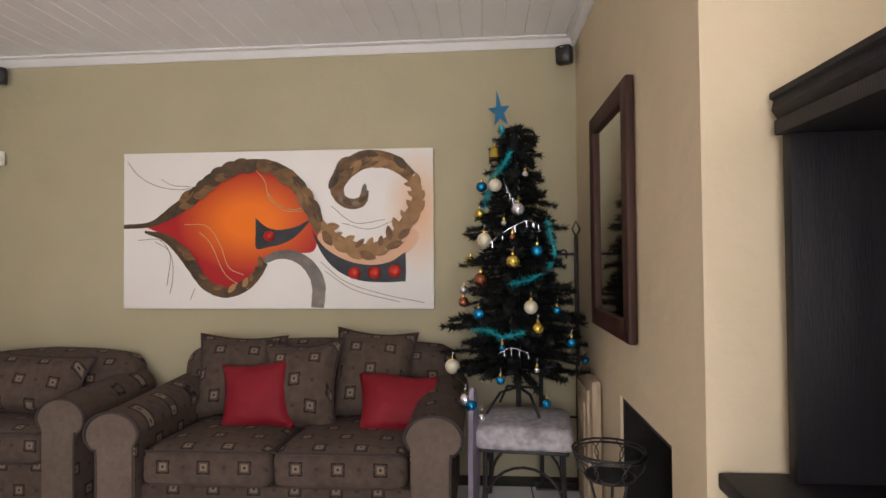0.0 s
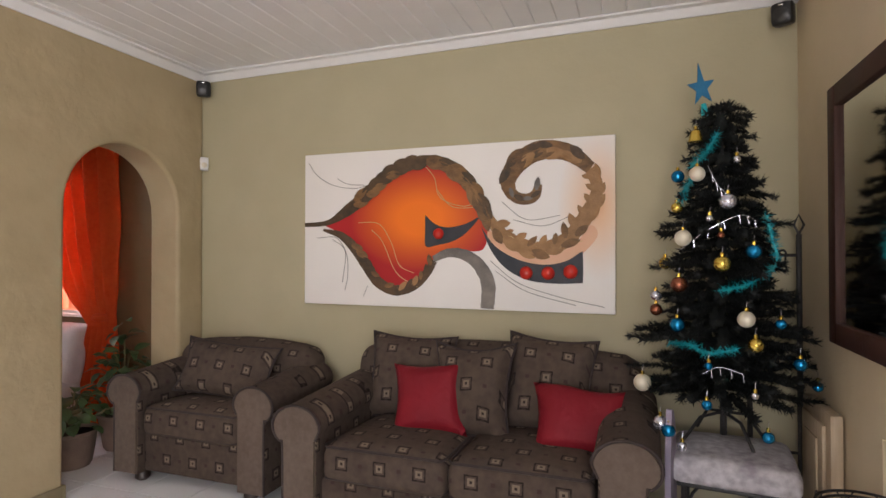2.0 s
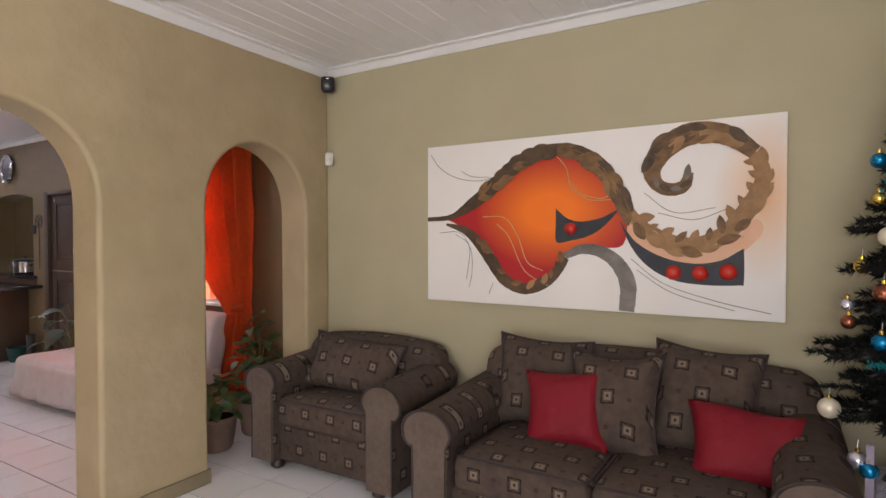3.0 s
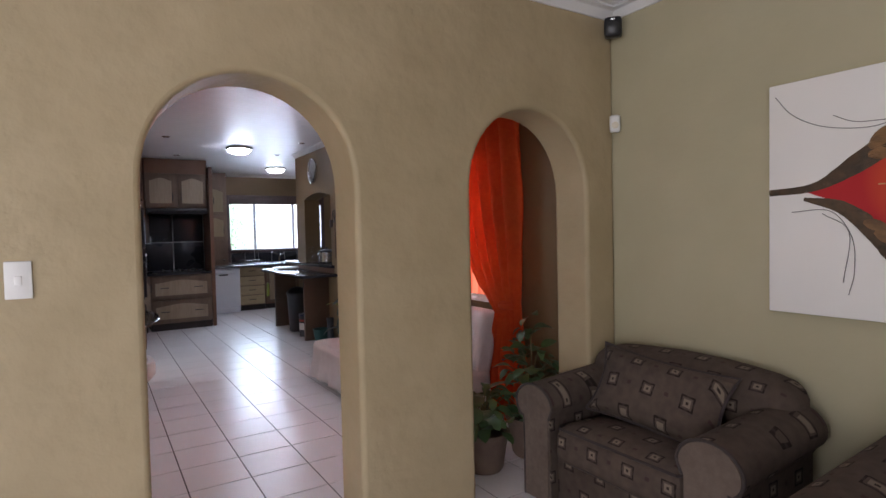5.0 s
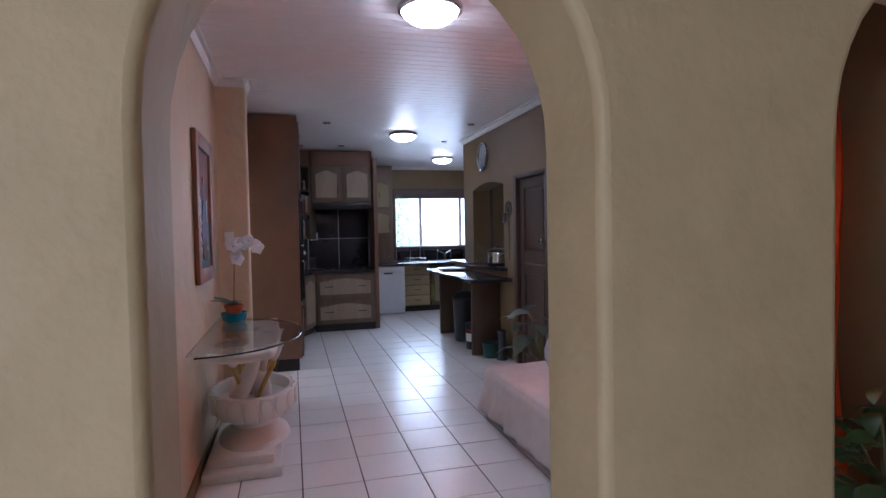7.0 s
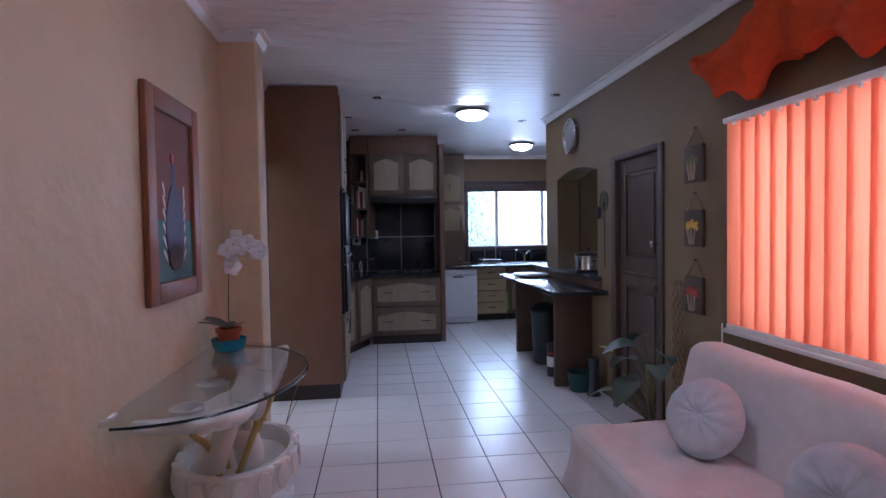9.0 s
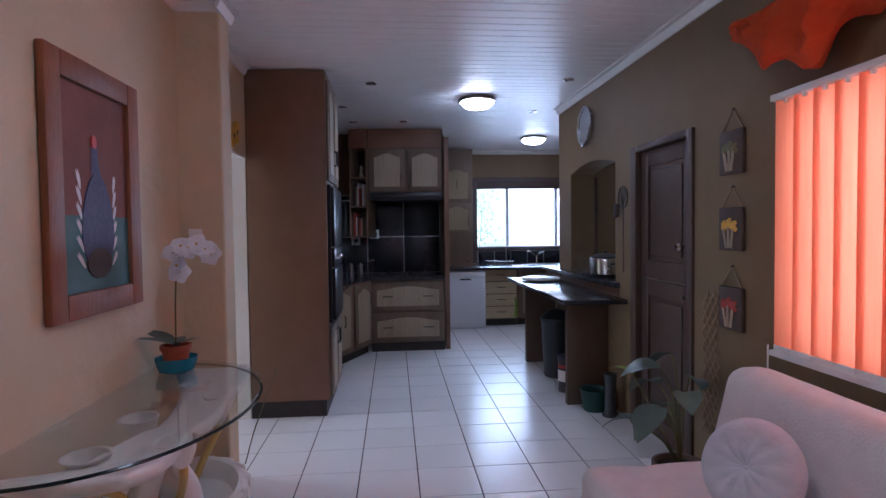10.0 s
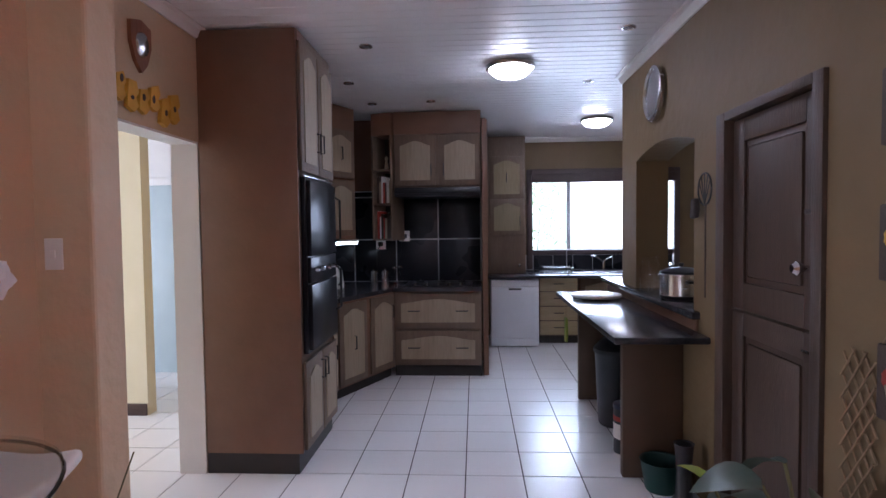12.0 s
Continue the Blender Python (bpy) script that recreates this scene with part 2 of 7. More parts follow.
M = dict(
    green_wall=surface("green_wall_paint", (0.43, 0.385, 0.25), (0.475, 0.43, 0.285), 3, 0.75, bump=0.25, bscale=18, bdist=0.01),
    arch_wall=surface("ochre_wall_paint", (0.385, 0.305, 0.175), (0.455, 0.365, 0.22), 4, 0.6, bump=0.4, bscale=11, bdist=0.02),
    cream_wall=surface("cream_wall_paint", (0.58, 0.475, 0.315), (0.65, 0.54, 0.37), 3, 0.7, bump=0.3, bscale=12, bdist=0.015),
    dining_wall=surface("buff_wall_paint", (0.56, 0.425, 0.265), (0.63, 0.485, 0.315), 3, 0.6, bump=0.45, bscale=8, bdist=0.03),
    kitchen_wall=surface("olive_wall_paint", (0.15, 0.098, 0.044), (0.185, 0.122, 0.056), 3, 0.6, bump=0.3, bscale=14, bdist=0.015),
    hall_wall=surface("hall_paint", (0.68, 0.62, 0.42), (0.74, 0.68, 0.50), 3, 0.7, bump=0.2, bscale=14),
    white=surface("white_paint", (0.74, 0.73, 0.72), (0.80, 0.79, 0.78), 6, 0.45, bump=0.1, bscale=40),
    ceiling=surface("ceiling_board_paint", (0.82, 0.81, 0.82), (0.87, 0.86, 0.87), 5, 0.38, bump=0.15, bscale=25, bdist=0.004),
    tile=glaze("glazed_floor_tile", (0.86, 0.855, 0.86), 0.26),
    grout=surface("dark_grout", (0.035, 0.033, 0.032), (0.07, 0.065, 0.06), 40, 0.9, bump=0.3),
    skirting=surface("skirting_paint", (0.22, 0.18, 0.10), (0.28, 0.23, 0.14), 8, 0.5, bump=0.2),
    sofa_flat=upholstery("patterned_upholstery", 0, (1, 2)),
    sofa_arm=upholstery("patterned_arm_upholstery", 1, (0, 2)),
    sofa_plain=surface("plain_taupe_weave", (0.105, 0.078, 0.062), (0.15, 0.113, 0.09), 40, 0.95, bump=0.5, bscale=260, bdist=0.004, spec=0.2),
    piping=surface("dark_piping", (0.03, 0.02, 0.02), (0.05, 0.035, 0.03), 60, 0.8),
    red_satin=surface("red_satin", (0.16, 0.005, 0.011), (0.23, 0.010, 0.020), 5, 0.62, spec=0.25, bump=0.6, bscale=9, bdist=0.03),
    foot=surface("dark_turned_wood", (0.02, 0.013, 0.01), (0.04, 0.025, 0.018), 12, 0.4),
    canvas=surface("white_canvas", (0.86, 0.83, 0.79), (0.90, 0.87, 0.83), 3, 0.7, bump=0.25, bscale=240, bdist=0.003),
    brushed=surface("bronze_brush_paint", (0.085, 0.048, 0.022), (0.27, 0.14, 0.05), 18, 0.5, bump=0.7, bscale=70, stretch=(1, 1, 1.6), bdist=0.01),
    bronze_dark=surface("dark_bronze_paint", (0.035, 0.024, 0.014), (0.12, 0.07, 0.032), 22, 0.5, bump=0.7, bscale=80, bdist=0.008),
    bronze_gold=surface("tan_gold_paint", (0.22, 0.11, 0.038), (0.42, 0.23, 0.09), 18, 0.5, bump=0.6, bscale=80, bdist=0.008),
    charcoal_paint=surface("charcoal_brush_paint", (0.05, 0.045, 0.045), (0.26, 0.23, 0.20), 9, 0.55, bump=0.6, bscale=60),
    slate=surface("slate_blue_paint", (0.022, 0.025, 0.032), (0.04, 0.044, 0.055), 14, 0.6, bump=0.2),
    red_ball=surface("red_gloss", (0.50, 0.015, 0.01), (0.58, 0.03, 0.015), 9, 0.3),
    peach=surface("peach_paint", (0.72, 0.38, 0.22), (0.78, 0.50, 0.34), 5, 0.7, bump=0.2),
    gold_line=surface("gold_line_paint", (0.52, 0.36, 0.16), (0.62, 0.45, 0.22), 20, 0.5),
    needle=surface("black_green_needles", (0.004, 0.0055, 0.005), (0.012, 0.014, 0.013), 30, 0.6, spec=0.3),
    black_metal=surface("black_wrought_iron", (0.012, 0.011, 0.011), (0.03, 0.027, 0.026), 30, 0.45, bump=0.3),
    teal=surface("teal_tinsel", (0.0, 0.30, 0.38), (0.03, 0.50, 0.56), 40, 0.3, 0.4),
    star_blue=surface("blue_glitter", (0.01, 0.13, 0.27), (0.02, 0.19, 0.36), 160, 0.4, 0.3, bump=0.4, bscale=400),
    b_blue=surface("blue_bauble", (0.0, 0.16, 0.38), (0.01, 0.24, 0.48), 20, 0.2, 0.7),
    b_gold=surface("gold_bauble", (0.62, 0.42, 0.06), (0.75, 0.55, 0.12), 20, 0.2, 0.9),
    b_pearl=surface("pearl_bauble", (0.68, 0.62, 0.48), (0.76, 0.70, 0.56), 20, 0.3, 0.2),
    b_silver=surface("silver_bauble", (0.6, 0.6, 0.68), (0.72, 0.72, 0.8), 20, 0.22, 0.8),
    b_copper=surface("copper_bauble", (0.22, 0.07, 0.035), (0.32, 0.11, 0.06), 20, 0.25, 0.8),
    cushion_print=surface("leaf_print_cotton", (0.70, 0.68, 0.70), (0.30, 0.27, 0.30), 26, 0.9, bump=0.3, bscale=150),
    mahogany=surface("mahogany", (0.032, 0.012, 0.009), (0.055, 0.021, 0.014), 14, 0.55, spec=0.3, bump=0.15, bscale=50, stretch=(6, 6, 0.6)),
    black_wood=surface("black_stained_wood", (0.008, 0.007, 0.009), (0.018, 0.016, 0.019), 10, 0.55, spec=0.3, bump=0.2, bscale=40, stretch=(5, 5, 0.6)),
    soot=surface("soot", (0.006, 0.006, 0.007), (0.018, 0.016, 0.016), 10, 0.95, bump=0.4),
    pine=surface("limed_pine", (0.38, 0.29, 0.19), (0.48, 0.38, 0.26), 12, 0.5, bump=0.2, stretch=(6, 6, 0.5)),
    lilac=surface("lilac_plastic", (0.24, 0.20, 0.27), (0.29, 0.25, 0.33), 8, 0.5),
    plastic_black=surface("black_plastic", (0.010, 0.010, 0.011), (0.02, 0.02, 0.022), 40, 0.35),
    plastic_white=surface("white_plastic", (0.74, 0.73, 0.70), (0.8, 0.79, 0.76), 10, 0.35),
    orange_cloth=cloth("orange_voile", (0.66, 0.085, 0.015), (0.74, 0.125, 0.025), 0.5),
    orange_blind=cloth("orange_blind_fabric", (0.80, 0.20, 0.095), (0.86, 0.27, 0.135), 0.36, 8, (8, 8, 0.4)),
    throw=surface("white_throw_cloth", (0.62, 0.56, 0.55), (0.70, 0.64, 0.63), 12, 0.95, bump=0.5, bscale=90, bdist=0.006, spec=0.2),
    grey_cushion=surface("pale_grey_velvet", (0.46, 0.45, 0.49), (0.56, 0.55, 0.59), 14, 0.85, bump=0.4, bscale=40, bdist=0.01),
    taupe=surface("taupe_cabinet_paint", (0.16, 0.08, 0.044), (0.195, 0.10, 0.057), 6, 0.5, bump=0.15, bscale=30),
    cab_frame=surface("glazed_cabinet_frame", (0.13, 0.086, 0.056), (0.19, 0.13, 0.085), 14, 0.5, bump=0.3, bscale=40, stretch=(5, 5, 0.7)),
    cab_panel=surface("washed_cream_panel", (0.30, 0.235, 0.155), (0.40, 0.32, 0.22), 12, 0.5, bump=0.3, bscale=40, stretch=(5, 5, 0.5)),
    pantry_panel=surface("washed_olive_panel", (0.23, 0.185, 0.105), (0.29, 0.235, 0.14), 12, 0.5, bump=0.3, bscale=40, stretch=(5, 5, 0.5)),
    drawer_wood=surface("pale_oak_drawer", (0.44, 0.34, 0.19), (0.54, 0.43, 0.26), 12, 0.45, bump=0.2, stretch=(0.6, 0.6, 6)),
    bar_panel=surface("dark_brown_panel", (0.085, 0.05, 0.03), (0.11, 0.066, 0.041), 6, 0.5, bump=0.15, bscale=30),
    plinth=surface("black_plinth", (0.018, 0.013, 0.012), (0.03, 0.022, 0.02), 9, 0.5),
    worktop=surface("black_speckled_worktop", (0.018, 0.017, 0.02), (0.05, 0.048, 0.055), 130, 0.22),
    black_tile=surface("black_wall_tile", (0.010, 0.011, 0.015), (0.02, 0.021, 0.027), 12, 0.28, spec=0.35, random_part=0.1),
    pale_grout=surface("pale_grout", (0.55, 0.54, 0.53), (0.62, 0.61, 0.6), 40, 0.9),
    oven=surface("black_enamel", (0.008, 0.007, 0.009), (0.014, 0.012, 0.015), 20, 0.3, spec=0.3),
    steel=surface("brushed_steel", (0.5, 0.5, 0.52), (0.62, 0.62, 0.64), 30, 0.25, 1.0, stretch=(1, 1, 8)),
    chrome=surface("chrome", (0.75, 0.75, 0.77), (0.8, 0.8, 0.82), 20, 0.08, 1.0),
    dish_white=surface("white_appliance_enamel", (0.66, 0.68, 0.72), (0.70, 0.72, 0.76), 8, 0.3),
    window_wood=surface("dark_window_wood", (0.05, 0.03, 0.028), (0.085, 0.055, 0.05), 12, 0.45, bump=0.2, stretch=(0.6, 0.6, 6)),
    blind_slat=cloth("pale_blind_slat", (0.72, 0.72, 0.74), (0.78, 0.78, 0.8), 0.35),
    door_wood=surface("brown_stable_door_paint", (0.052, 0.028, 0.018), (0.075, 0.042, 0.027), 8, 0.5, bump=0.25, bscale=30, stretch=(5, 5, 0.6)),
    plaque=surface("dark_plaque_wood", (0.045, 0.028, 0.02), (0.075, 0.048, 0.034), 14, 0.6, bump=0.3),
    twine=surface("jute_twine", (0.25, 0.17, 0.10), (0.33, 0.23, 0.14), 80, 0.95),
    yellow=surface("yellow_paint", (0.62, 0.33, 0.03), (0.72, 0.42, 0.05), 20, 0.6, bump=0.3),
    red_flower=surface("red_petal", (0.30, 0.03, 0.02), (0.42, 0.06, 0.04), 20, 0.7),
    leaf=surface("leaf", (0.030, 0.065, 0.018), (0.065, 0.115, 0.035), 14, 0.45, random_part=0.2),
    pale_leaf=surface("young_leaf", (0.20, 0.28, 0.03), (0.28, 0.36, 0.05), 14, 0.5),
    blue_leaf=surface("dusty_leaf", (0.055, 0.085, 0.065), (0.10, 0.135, 0.11), 14, 0.4, random_part=0.15),
    stem=surface("plant_stem", (0.10, 0.09, 0.035), (0.15, 0.13, 0.05), 20, 0.6),
    petal=surface("orchid_petal", (0.70, 0.66, 0.68), (0.78, 0.74, 0.76), 20, 0.6),
    terracotta=surface("terracotta", (0.36, 0.085, 0.035), (0.44, 0.12, 0.055), 12, 0.6, bump=0.2),
    turquoise=surface("turquoise_ceramic", (0.01, 0.16, 0.24), (0.02, 0.22, 0.31), 10, 0.25),
    clay_pot=surface("mottled_clay_pot", (0.16, 0.10, 0.075), (0.24, 0.165, 0.12), 9, 0.7, bump=0.3),
    soil=surface("soil", (0.03, 0.02, 0.013), (0.06, 0.04, 0.028), 60, 1.0, bump=0.8),
    plaster=surface("cast_white_stone", (0.74, 0.72, 0.69), (0.82, 0.80, 0.77), 10, 0.65, bump=0.35, bscale=40),
    stalk_gold=surface("gilded_stalk", (0.52, 0.38, 0.10), (0.62, 0.47, 0.16), 10, 0.4),
    glass=glassy("clear_glass"),
    table_glass=glassy("table_glass", (0.95, 0.97, 0.965)),
    glass_edge=surface("green_glass_edge", (0.006, 0.012, 0.012), (0.015, 0.025, 0.024), 10, 0.15),
    mirror=surface("mirror_silver", (0.82, 0.83, 0.82), (0.84, 0.85, 0.84), 2, 0.02, 1.0),
    picture_frame=surface("oiled_wood_frame", (0.19, 0.058, 0.02), (0.29, 0.10, 0.04), 9, 0.45, bump=0.3, bscale=30, stretch=(4, 4, 0.7)),
    picture_top=surface("russet_ground_paint", (0.17, 0.05, 0.035), (0.24, 0.08, 0.055), 5, 0.7, bump=0.2),
    picture_low=surface("teal_ground_paint", (0.05, 0.13, 0.14), (0.11, 0.20, 0.20), 9, 0.7, bump=0.2),
    bird_blue=surface("blue_feather_paint", (0.035, 0.045, 0.12), (0.10, 0.085, 0.16), 45, 0.6, bump=0.4),
    navy=surface("navy_ceramic", (0.012, 0.018, 0.05), (0.02, 0.03, 0.075), 10, 0.3),
    green_bucket=surface("green_plastic_bucket", (0.012, 0.05, 0.045), (0.02, 0.07, 0.06), 10, 0.45),
    bin_plastic=surface("charcoal_bin_plastic", (0.02, 0.022, 0.026), (0.032, 0.034, 0.04), 10, 0.45),
    cork=surface("marble_board", (0.60, 0.60, 0.57), (0.70, 0.70, 0.67), 10, 0.3),
    lamp_glass=glow("lit_opal_glass", (0.96, 0.96, 1.0), 42.0),
    tube=glow("lit_tube", (0.80, 0.95, 1.0), 14.0),
    dark_hole=surface("dark_lens_and_shade", (0.02, 0.02, 0.02), (0.04, 0.04, 0.04), 30, 0.3),
    blue_door=surface("pale_blue_door", (0.42, 0.52, 0.56), (0.48, 0.58, 0.62), 5, 0.5),
    garden=glow("bright_garden", (0.9, 0.95, 1.0), 3.0),
)

# red-to-orange body of the canvas motif, blended from the centre outwards
_m, _nt, _b = mat("red_orange_blend", 0.6)
_g = _nt.nodes.new("ShaderNodeTexGradient")
_g.gradient_type = "SPHERICAL"
_mp = _nt.nodes.new("ShaderNodeMapping")
_tc = _nt.nodes.new("ShaderNodeTexCoord")
_mp.inputs["Location"].default_value, _mp.inputs["Scale"].default_value = (-0.86 * 1.85, 0, -0.57 * 2.7), (1.85, 1, 2.7)
_r = _nt.nodes.new("ShaderNodeValToRGB")
_r.color_ramp.elements[0].color, _r.color_ramp.elements[1].color = (0.44, 0.008, 0.012, 1), (0.94, 0.20, 0.004, 1)
_r.color_ramp.elements[0].position, _r.color_ramp.elements[1].position = 0.08, 0.72
_nt.links.new(_tc.outputs["Object"], _mp.inputs[0]), _nt.links.new(_mp.outputs[0], _g.inputs[0])
_nt.links.new(_g.outputs["Fac"], _r.inputs[0]), _nt.links.new(_r.outputs[0], _b.inputs["Base Color"])
M["red_blend"] = _m

# warm bloom of thinned paint on the canvas beside the curl
_nt = M["canvas"].node_tree
_b = _nt.nodes["Principled BSDF"]
_g, _mp, _tc, _mx = [_nt.nodes.new("ShaderNode" + k) for k in ("TexGradient", "Mapping", "TexCoord", "Mix")]
_g.gradient_type, _mx.data_type = "SPHERICAL", "RGBA"
_mp.inputs["Location"].default_value, _mp.inputs["Scale"].default_value = (-1.97 * 4.2, 0, -0.62 * 2.3), (4.2, 1, 2.3)
_mx.inputs[7].default_value = (0.84, 0.50, 0.26, 1)
_nt.links.new(_tc.outputs["Object"], _mp.inputs[0]), _nt.links.new(_mp.outputs[0], _g.inputs[0])
_nt.links.new(_g.outputs["Fac"], _mx.inputs[0]), _nt.links.new(_b.inputs["Base Color"].links[0].from_socket, _mx.inputs[6])
_nt.links.new(_mx.outputs[2], _b.inputs["Base Color"])

# distance outside the windows: pale sky light broken by foliage
_nt = M["garden"].node_tree
_n = _nt.nodes.new("ShaderNodeTexNoise")
_n.inputs["Scale"].default_value, _n.inputs["Detail"].default_value = 1.3, 8
_r = _nt.nodes.new("ShaderNodeValToRGB")
_r.color_ramp.elements[0].position, _r.color_ramp.elements[1].position = 0.38, 0.52
_r.color_ramp.elements[0].color, _r.color_ramp.elements[1].color = (0.20, 0.30, 0.16, 1), (0.95, 0.98, 1.0, 1)
_nt.links.new(coords(_nt), _n.inputs["Vector"]), _nt.links.new(_n.outputs[0], _r.inputs[0])
_nt.links.new(_r.outputs[0], _nt.nodes["Principled BSDF"].inputs["Emission Color"])

# ---- mesh helpers ----


def mesh_of(name, bm, material, smooth=False):
    bmesh.ops.recalc_face_normals(bm, faces=bm.faces[:])
    me = bpy.data.meshes.new(name)
    bm.to_mesh(me)
    bm.free()
    if smooth:
        me.shade_smooth()
        me.set_sharp_from_angle(angle=radians(40))
    me.materials.append(material)
    return me


def part(name, bm, material, parent=None, label="", smooth=True, m=None):
    ob = new(name, mesh_of(name, bm, material, smooth))
    ob.parent = parent
    if m is not None:
        ob.matrix_basis = m
    if label:
        ob["label"] = label
    return ob


def thing(name, label, category, m=None, group="", kind=""):
    ob = tagged(new(name), label, category, group, kind)
    ob.empty_display_size = 0.1
    if m is not None:
        ob.matrix_basis = m
    return ob


def solid(name, bm, material, label, category, group="", kind="", smooth=True, m=None):
    return tagged(part(name, bm, material, None, "", smooth, m), label, category, group, kind)


def block(x0, x1, y0, y1, z0, z1, bevel=0.0, bm=None, segs=2):
    b = bmesh.new()
    bmesh.ops.create_cube(b, size=1)
    for v in b.verts:
        v.co = Vector(((x0 + x1) / 2 + v.co.x * (x1 - x0), (y0 + y1) / 2 + v.co.y * (y1 - y0), (z0 + z1) / 2 + v.co.z * (z1 - z0)))
    if bevel:
        bmesh.ops.bevel(b, geom=b.edges[:], offset=bevel, segments=segs, affect="EDGES", profile=0.5)
    return b if bm is None else join(bm, b)


def join(a, b):
    me = bpy.data.meshes.new("joined")
    b.to_mesh(me)
    b.free()
    a.from_mesh(me)
    bpy.data.meshes.remove(me)
    return a


def turned(profile, n=24, m=None):
    """A body of revolution from (radius, height) pairs."""
    b = bmesh.new()
    rings = []
    for r, z in profile:
        rings.append([b.verts.new((r * math.cos(2 * math.pi * i / n), r * math.sin(2 * math.pi * i / n), z)) for i in range(n)])
    for p, q in zip(rings, rings[1:]):
        for i in range(n):
            b.faces.new((p[i], p[(i + 1) % n], q[(i + 1) % n], q[i]))
    b.faces.new(rings[0][::-1])
    b.faces.new(rings[-1])
    if m is not None:
        bmesh.ops.transform(b, matrix=m, verts=b.verts[:])
    return b


def tube(points, r, n=8, bm=None, taper=None):
    """A round rod along points."""
    b = bmesh.new()
    pts = [Vector(p) for p in points]
    rings = []
    for i, p in enumerate(pts):
        d = (pts[min(i + 1, len(pts) - 1)] - pts[max(i - 1, 0)]).normalized()
        a = d.orthogonal().normalized() if not rings else (last - d * last.dot(d)).normalized()
        last = a
        c = d.cross(a)
        rr = r if taper is None else r * (1 + (taper - 1) * i / (len(pts) - 1))
        rings.append([b.verts.new(p + rr * (math.cos(2 * math.pi * k / n) * a + math.sin(2 * math.pi * k / n) * c)) for k in range(n)])
    for p, q in zip(rings, rings[1:]):
        for k in range(n):
            b.faces.new((p[k], p[(k + 1) % n], q[(k + 1) % n], q[k]))
    b.faces.new(rings[0][::-1])
    b.faces.new(rings[-1])
    return b if bm is None else join(bm, b)


def smoothed(points, k=6):
    """Catmull-Rom points between the given ones."""
    ps = [Vector(p) for p in points]
    ps = [2 * ps[0] - ps[1]] + ps + [2 * ps[-1] - ps[-2]]
    out = []
    for a, b, c, d in zip(ps, ps[1:], ps[2:], ps[3:]):
        for i in range(k):
            t = i / k
            out.append(0.5 * (2 * b + (c - a) * t + (2 * a - 5 * b + 4 * c - d) * t * t + (3 * b - a - 3 * c + d) * t ** 3))
    return out + [ps[-2]]


def soft(sx, sy, sz, r, n=10, wave=0.0, wl=4.0, seed=0.0, crown=0.0):
    """A padded block centred on the origin, with round edges, a swollen top and uneven faces."""
    b = bmesh.new()
    bmesh.ops.create_cube(b, size=2)
    bmesh.ops.subdivide_edges(b, edges=b.edges[:], cuts=n, use_grid_fill=True)
    h = Vector((sx / 2, sy / 2, sz / 2))
    for v in b.verts:
        c = v.co.copy()
        p = Vector([math.sin(c[i] * math.pi / 2) * h[i] for i in range(3)])
        q = Vector([max(-(h[i] - r), min(h[i] - r, p[i])) for i in range(3)])
        d = p - q
        p = q + (d.normalized() * r if d.length > 1e-6 else d)
        if crown:
            p.z += crown * (1 - c.x ** 2) * (1 - c.y ** 2) * (1 if c.z > 0 else 0.2 * c.z)
        if wave:
            p += p.normalized() * wave * noise.noise(p * wl + Vector((seed, seed * 2, 3)))
        v.co = p
    return b


def pillow(w, h, d, n=14, wave=0.012, seed=0.0, pinch=0.04):
    """A scatter cushion in the x-z plane, with drawn-in sides and pointed corners."""
    b = bmesh.new()
    sides = []
    for s in (1, -1):
        grid = []
        for i in range(n + 1):
            row = []
            for j in range(n + 1):
                u, v = 2 * i / n - 1, 2 * j / n - 1
                x = u * w / 2 * (1 - pinch * (1 - v * v) * 2)
                z = v * h / 2 * (1 - pinch * (1 - u * u) * 2)
                t = d / 2 * (max(0, 1 - u ** 4) * max(0, 1 - v ** 4)) ** 0.5
                t += wave * noise.noise(Vector((x * 9, z * 9, seed + s))) * (1 - u * u) * (1 - v * v)
                row.append(b.verts.new((x, -s * t, z)))
            grid.append(row)
        sides.append(grid)
        for i in range(n):
            for j in range(n):
                b.faces.new((grid[i][j], grid[i + 1][j], grid[i + 1][j + 1], grid[i][j + 1]))
    bmesh.ops.remove_doubles(b, verts=b.verts[:], dist=1e-4)
    return b


def rim(w, h, pinch=0.04, n=10):
    """The seam line round such a cushion."""
    out = []
    for a, e in (((-1, -1), (1, -1)), ((1, -1), (1, 1)), ((1, 1), (-1, 1)), ((-1, 1), (-1, -1))):
        for i in range(n):
            u, v = a[0] + (e[0] - a[0]) * i / n, a[1] + (e[1] - a[1]) * i / n
            out.append((u * w / 2 * (1 - pinch * (1 - v * v) * 2), 0, v * h / 2 * (1 - pinch * (1 - u * u) * 2)))
    return out + [out[0]]


def slab(outline, y0, y1, bm=None):
    """A flat shape given in x and z, with thickness along y."""
    b = bmesh.new()
    f = b.faces.new([b.verts.new((x, y0, z)) for x, z in outline])
    e = bmesh.ops.extrude_face_region(b, geom=[f])
    for v in e["geom"]:
        if isinstance(v, bmesh.types.BMVert):
            v.co.y = y1
    bmesh.ops.triangulate(b, faces=[f for f in b.faces if len(f.verts) > 4])
    return b if bm is None else join(bm, b)


